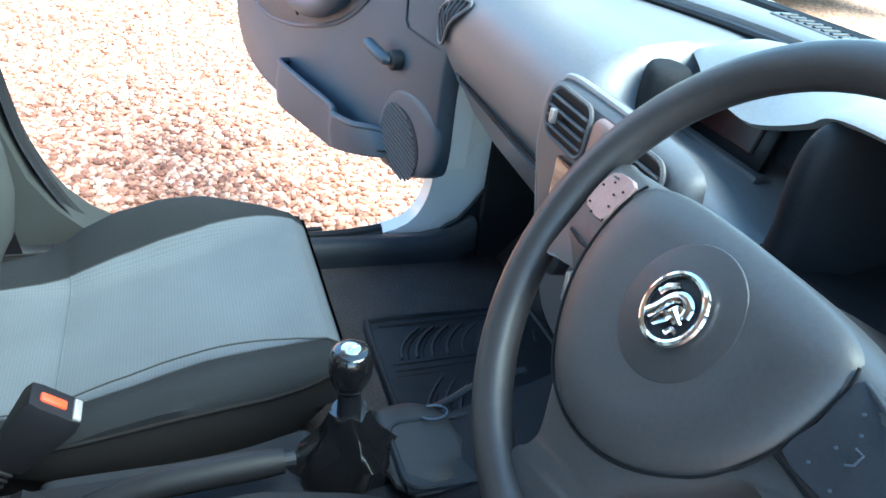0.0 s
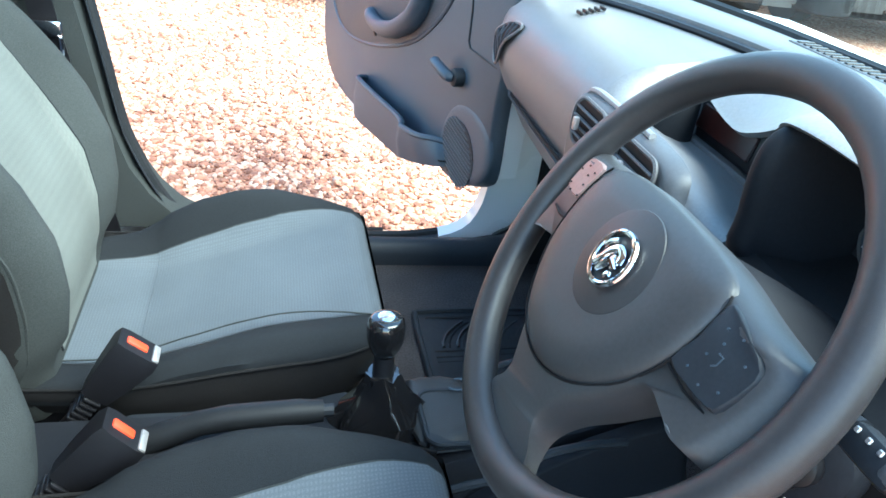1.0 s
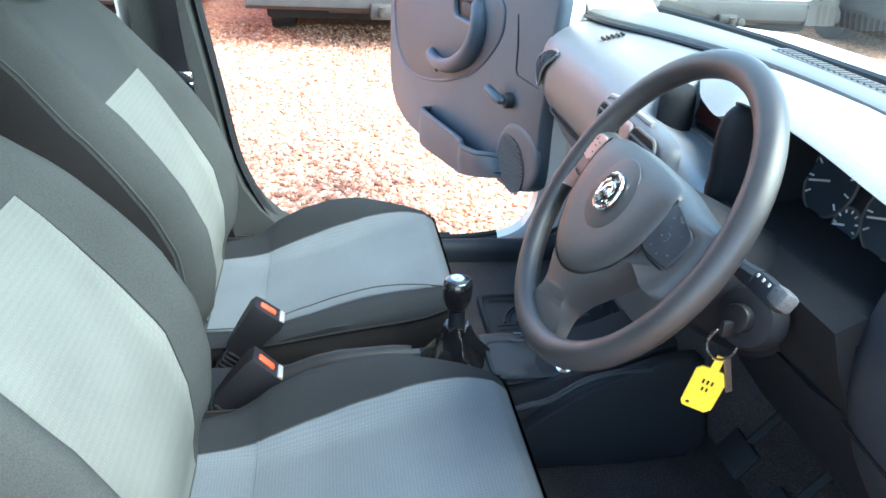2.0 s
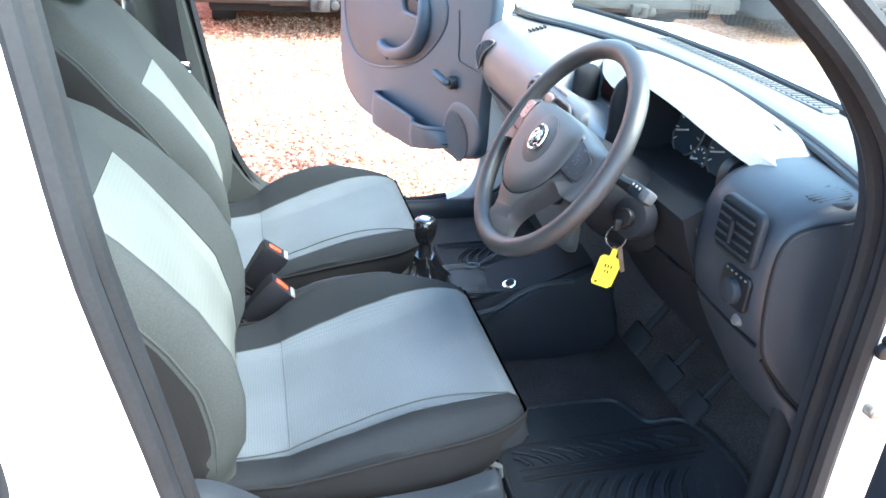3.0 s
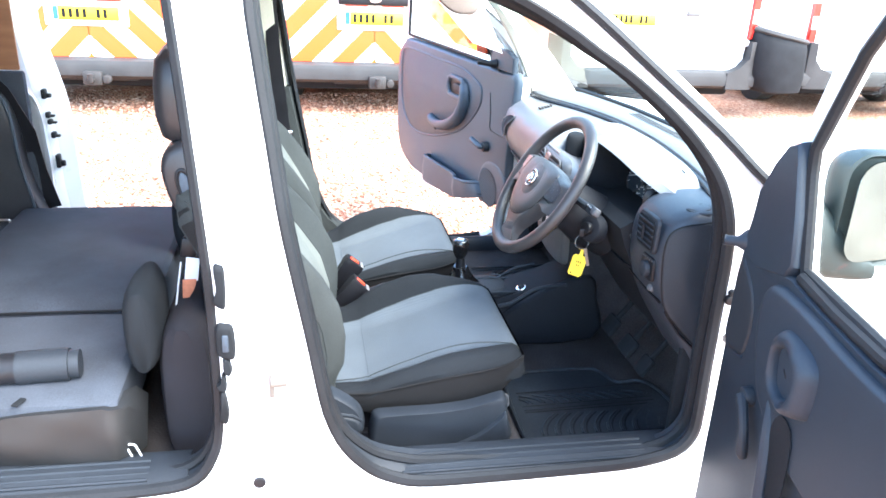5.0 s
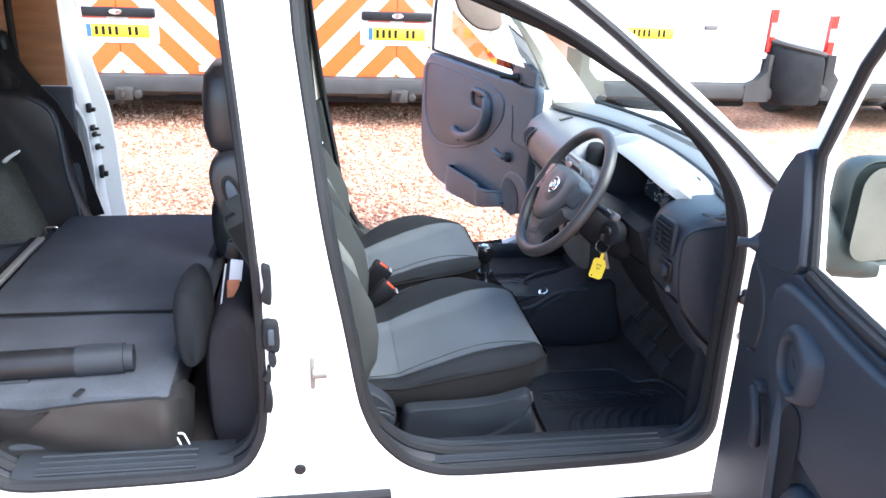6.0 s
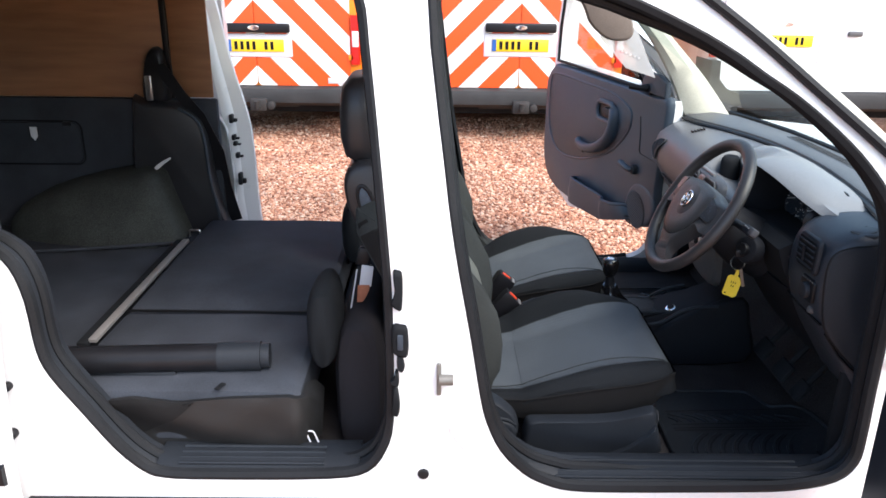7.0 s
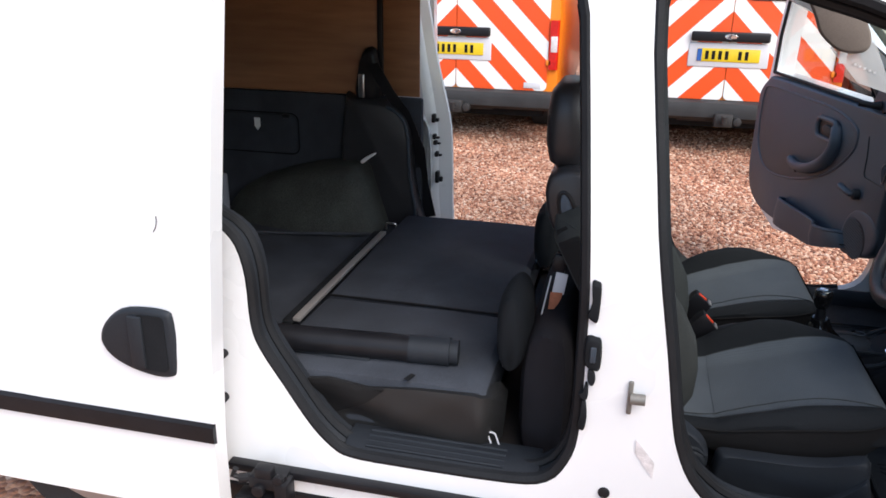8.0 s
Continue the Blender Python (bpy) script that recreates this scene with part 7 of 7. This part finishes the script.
part("wheel_arch", loft(arch), ARCHC, van, "grey-green carpeted wheel arch", 50)
part("load_trim_wall", box((-1.42, 1.475, 0.745), (1.12, 0.03, 0.52), 0.008), LOADC, van, "black load space side trim")
part("load_trim_wall", box((-1.46, 0.205, 0.745), (0.90, 0.03, 0.52), 0.008), LOADC, van)
lid = part("hatch_lid", pillow(round_rect(-1.80, 0.755, -1.385, 0.912, 0.03), lambda u, v, w: (u, 1.459 - w, v), 0.006, 0.03), LOADC, van)
part("lid_groove", tube([(u, 1.4575, v) for u, v in round_rect(-1.805, 0.75, -1.38, 0.917, 0.032)], 0.003, 5, True), MATTE, lid)
part("lid_sticker", pillow([(-1.572, 0.895), (-1.545, 0.895), (-1.545, 0.86), (-1.558, 0.842), (-1.572, 0.86)], lambda u, v, w: (u, 1.452 - w, v), 0.002, 0.05), WHITE, lid, "small white shield sticker")
for x in (-1.71, -1.43):
    part("lid_clip", box((x, 1.452, 0.908), (0.03, 0.012, 0.016), 0.003), BLACK, lid)
part("ply_panel", box((-1.53, 1.49, 1.27), (0.97, 0.012, 0.53), 0.003), PLY, van, "brown plywood lining panel")
part("ply_panel", box((-0.955, 1.50, 1.27), (0.15, 0.012, 0.53), 0.003), PLY, van, "brown plywood lining panel")
part("ply_panel", box((-1.50, 0.19, 1.27), (0.80, 0.012, 0.53), 0.003), PLY, van, "brown plywood lining panel")
part("c_pillar_strip", box((-1.035, 1.488, 1.27), (0.022, 0.02, 0.54), 0.004), BLACK, van)
side = [(-1.165, 0.50), (-1.165, 0.98), (-1.12, 1.005), (-0.98, 0.995), (-0.92, 0.955), (-0.895, 0.88), (-0.885, 0.72), (-0.865, 0.60), (-0.86, 0.50)]
bol = thing("side_bolster", "upright black side bolster with grey piping beside the load space", "side bolster", (-1.02, 1.42, 0.50))
part("pad", pillow(curve2(side, 3), lambda u, v, w: (u, 1.455 - w, v), 0.06, 0.12, 5), BOLSTER, bol)
part("piping", tube([(u * 0.99 - 0.014, 1.394, v * 0.985) for u, v in curve2(side[3:], 3, False)], 0.006, 6), CARDSHADE, bol, "grey edge piping")
rbelt = thing("seat_belt", "rear seat belt with black shoulder guide", "seat belt", (-1.07, 1.44, 1.0))
part("belt_guide", pillow(curve2([(-1.12, 0.99), (-1.11, 1.12), (-1.085, 1.185), (-1.05, 1.19), (-1.035, 1.14), (-1.03, 0.99)], 3), lambda u, v, w: (u, 1.47 - w, v), 0.05, 0.25), BLACK, rbelt)
part("guide_bolt", box((-1.09, 1.415, 1.05), (0.025, 0.01, 0.09), 0.004), STEEL, rbelt, "bare steel guide plate")
part("webbing", loft([[Vector((x - 0.02, y, z)), Vector((x + 0.025, y, z + 0.01)), Vector((x + 0.025, y + 0.003, z + 0.01)), Vector((x - 0.02, y + 0.003, z))] for x, y, z in ((-1.05, 1.42, 1.13), (-0.98, 1.40, 1.03), (-0.92, 1.41, 0.95), (-0.87, 1.45, 0.80), (-0.86, 1.47, 0.66), (-0.83, 1.48, 0.52))]), BLACK, rbelt)
part("catch_loop", tube([(x, 1.32, z) for x, z in round_rect(-0.965, 0.50, -0.925, 0.535, 0.006)], 0.004, 6, True), STEEL, rbelt)
tape = thing("tape_strip", "torn strip of white tape on the wheel arch", "tape", (-1.08, 1.2, 0.77))
part("tape", pillow(curve2([(-1.025, 0.806), (-1.00, 0.826), (-0.968, 0.842), (-0.966, 0.835), (-0.99, 0.818), (-1.015, 0.798)], 3), lambda u, v, w: (u, 1.205 - w, v), 0.008, 0.3), PALE, tape)

# ---- vans behind ----
def parked_van(cx, y0, width, paint, doors, lamps_z, label, plate_z, plate_w, handle=True, turn=0.0, bar=True, px=0.0):
    """A tall van seen from behind: its rear face at y0 towards the white van, its nose away."""
    m = Matrix.Translation((cx, y0, 0)) @ Matrix.Rotation(radians(turn), 4, "Z")
    v = thing("parked_van", label, "van", m=m, group="vans parked in the yard")
    h, L = width / 2, 4.4
    rows = []
    for y, k, zt in ((0.0, 0.985, 1.98), (0.06, 1.0, 2.03), (2.4, 1.0, 2.06), (3.1, 0.98, 1.95), (3.7, 0.93, 1.15), (4.3, 0.85, 0.95), (4.4, 0.8, 0.6)):
        rows.append([Vector((a * h * k, y, z)) for a, z in ((-1, 0.50), (-1.0, 1.1), (-0.93, zt - 0.12), (-0.80, zt), (0, zt + 0.03), (0.80, zt), (0.93, zt - 0.12), (1.0, 1.1), (1, 0.50), (0.97, 0.34), (-0.97, 0.34))])
    part("van_body", loft(rows), paint, v)
    for sg in (-1, 1):
        d = part("rear_door", plate(round_rect(min(sg * 0.004, sg * (h * 0.89)), 0.47, max(sg * 0.004, sg * (h * 0.89)), 1.88, 0.04), lambda a, b, w: (a, -0.004 - w, b), 0.018), doors, v)
        win = part("door_window", plate(round_rect(min(sg * 0.08, sg * h * 0.76), 1.28, max(sg * 0.08, sg * h * 0.76), 1.76, 0.06), lambda a, b, w: (a, -0.024 - w, b), 0.006), GLOSS, d)
        part("hinge", box((sg * h * 0.90, -0.025, 0.72), (0.05, 0.03, 0.05), 0.008), paint, v)
        part("hinge", box((sg * h * 0.90, -0.025, 1.45), (0.05, 0.03, 0.05), 0.008), paint, v)
        z0, z1 = lamps_z
        lamp = part("tail_lamp", loft([[Vector((sg * (h * 0.985 - t), yy, z)) for z in (z0, z0 + 0.01, z1 - 0.01, z1)] + [Vector((sg * (h * 0.985 - 0.075 - t * 0.3), yy, z)) for z in (z1, z1 - 0.01, z0 + 0.01, z0)] for t, yy in ((0.0, 0.05), (0.0, -0.02), (0.012, -0.04))]), REDLENS, v, "red tail lamp")
        part("reverse_lens", box((sg * (h * 0.985 - 0.038), -0.041, z0 + (z1 - z0) * 0.52), (0.058, 0.006, (z1 - z0) * 0.32), 0.004), CLEARLENS, lamp)
        tyre = part("wheel", disc((sg * (h - 0.12), 0.95, 0.33), (1, 0, 0), 0.33, 0.2 * 1, 32, 0.04) if sg < 0 else disc((sg * (h - 0.12), 0.95, 0.33), (-1, 0, 0), 0.33, 0.2, 32, 0.04), TYRE, v)
        part("wheel", disc((sg * (h - 0.12), 3.6, 0.33), (-sg, 0, 0), 0.33, 0.2, 32, 0.04), TYRE, v)
    part("rear_bumper", loft([[Vector((a * h * k, y, z)) for a, k in ((-1.0, 1.0), (-0.9, 1.0), (0.9, 1.0), (1.0, 1.0))] + [Vector((a * h * k, 0.12, z)) for a, k in ((1.0, 1.0), (0.9, 1.0), (-0.9, 1.0), (-1.0, 1.0))] for y, z in ((-0.06, 0.30), (-0.11, 0.33), (-0.12, 0.41), (-0.10, 0.45), (-0.03, 0.465))]), VBUMP, v, "grey plastic rear bumper")
    if not bar:
        for sg in (-1, 1):
            part("bumper_end", loft([[Vector((sg * (h * 1.01 - a), y, z)) for a, y in ((0.0, 0.25), (0.0, -0.04), (0.03, -0.10), (0.10, -0.125), (w, -0.12), (w, 0.0), (0.2, 0.25))] for z, w in ((0.30, 0.30), (0.45, 0.30), (0.50, 0.18), (0.58, 0.11), (0.72, 0.09), (0.74, 0.085))]), VBUMP, v, "grey bumper corner")
    part("underside", box((0, 2.05, 0.29), (width * 0.86, 3.9, 0.16), 0.03), MATTE, v)
    if bar:
        b = part("plate_trim", box((0, -0.045, plate_z + 0.15), (plate_w * 1.24, 0.05, 0.078), 0.015, 3), BLACK, v, "black handle trim over the plate")
        part("oval_badge", disc((0, -0.07, plate_z + 0.153), (0, -1, 0), 0.05, 0.004, 24, 0.002, 0.021), CHROME, b)
        part("plate_recess", box((0, -0.022, plate_z), (plate_w * 1.28, 0.018, 0.20), 0.03, 3), PALE if paint is VANORANGE else WHITE, v)
    else:
        part("oval_badge", disc((px, -0.026, plate_z + 0.14), (0, -1, 0), 0.045, 0.004, 24, 0.002, 0.018), CHROME, v)
    np_ = part("number_plate", box((px, -0.034, plate_z), (plate_w, 0.008, plate_w * 0.215), 0.004), PLATEY, v, "yellow rear plate")
    if bar:
        part("plate_band", box((-plate_w * 0.46, -0.0385, plate_z), (plate_w * 0.075, 0.002, plate_w * 0.2), 0.001, 1), PLATEB, np_)
    for k in range(7):
        if k == 4:
            continue
        x = px + plate_w * (-0.34 + 0.105 * k)
        part("plate_bar", box((x, -0.0388, plate_z), (plate_w * 0.055, 0.002, plate_w * 0.14), 0.001, 1), INK, np_)
    if handle:
        part("door_handle", box((h * 0.30, -0.035, 0.97), (0.13, 0.03, 0.045), 0.012), BUMPER, v)
    tow = part("tow_bar", join(box((0.02, -0.11, 0.315), (0.15, 0.12, 0.11), 0.015), box((0.0, 0.0, 0.31), (0.7, 0.06, 0.06), 0.01), tube([(0.02, -0.15, 0.30), (0.02, -0.22, 0.31), (0.02, -0.22, 0.36)], [0.02, 0.02, 0.025], 10), tube([(-0.36, -0.02, 0.32), (-0.12, -0.06, 0.32)], 0.025, 10)), DIRTSTEEL, v, "dirty steel tow bar")
    part("tow_socket", disc((0.13, -0.12, 0.31), (0, -1, 0), 0.035, 0.05, 16, 0.006), DIRTSTEEL, tow)
    return v


YV = 5.55
parked_van(0.68, YV, 1.86, VANORANGE, CHEV, (0.66, 1.08), "orange van with red and white chevron doors and tow bar", 0.84, 0.50, False)
v2 = parked_van(-1.645, YV, 1.86, VANORANGE, CHEV, (0.66, 1.08), "orange van with red and white chevron doors, small sticker", 0.815, 0.50, False)
part("door_sticker", box((0.70, -0.026, 0.515), (0.15, 0.004, 0.05), 0.003), PALE, v2)
parked_van(3.32, YV, 1.95, WHITE, WHITE, (0.76, 1.15), "white van with grey bumper parked beside the others", 0.905, 0.46, True, bar=False, px=-0.30)
v4 = parked_van(5.85, YV + 0.1, 1.95, WHITE, WHITE, (0.72, 1.10), "white van with dented black bumper corner", 0.86, 0.46, True, bar=False)
rows = []
for z, o, q in ((0.27, 0.16, 0.03), (0.29, 0.10, 0.0), (0.34, 0.05, -0.01), (0.45, 0.02, -0.015), (0.60, 0.005, -0.01), (0.70, 0.0, 0.0), (0.78, 0.0, 0.01), (0.82, 0.0, 0.03), (0.845, 0.01, 0.045), (0.87, 0.02, 0.05), (0.885, 0.04, 0.09)):
    rows.append([Vector((x, y + q, 0.27 + (z - 0.27) * k)) for x, y, k in spline([(-1.62 + o, -0.05, 1), (-1.60 + o, -0.20, 1), (-1.50 + o * 0.5, -0.28, 0.95), (-1.35, -0.31, 0.90), (-1.18, -0.29, 0.85), (-1.06, -0.22, 0.81), (-1.02, -0.05, 0.80)], 3)])
part("bumper_corner", loft(rows), MATTE, v4, "loose black bumper corner")
part("corner_lip", tube([(-1.60, -0.14, 0.86), (-1.50, -0.235, 0.835), (-1.35, -0.265, 0.805), (-1.18, -0.245, 0.775), (-1.06, -0.18, 0.75)], 0.030, 8, flat=0.8), VBUMP, v4)

# ---- distance ----
wall = thing("brick_wall", "low red brick boundary wall behind the vans", "wall", (0, 14, 0), kind="structure")
part("wall_face", box((0, 14, 0.5), (60, 0.25, 1.0), 0.02), BRICKM, wall)
fence = thing("fence", "weathered wooden fence behind the wall", "fence", (0, 15, 0))
for k in range(60):
    part("board", box((-15 + 0.5 * k, 15, 1.0), (0.44, 0.03, 2.0), 0.005, 1), FENCEM, fence)
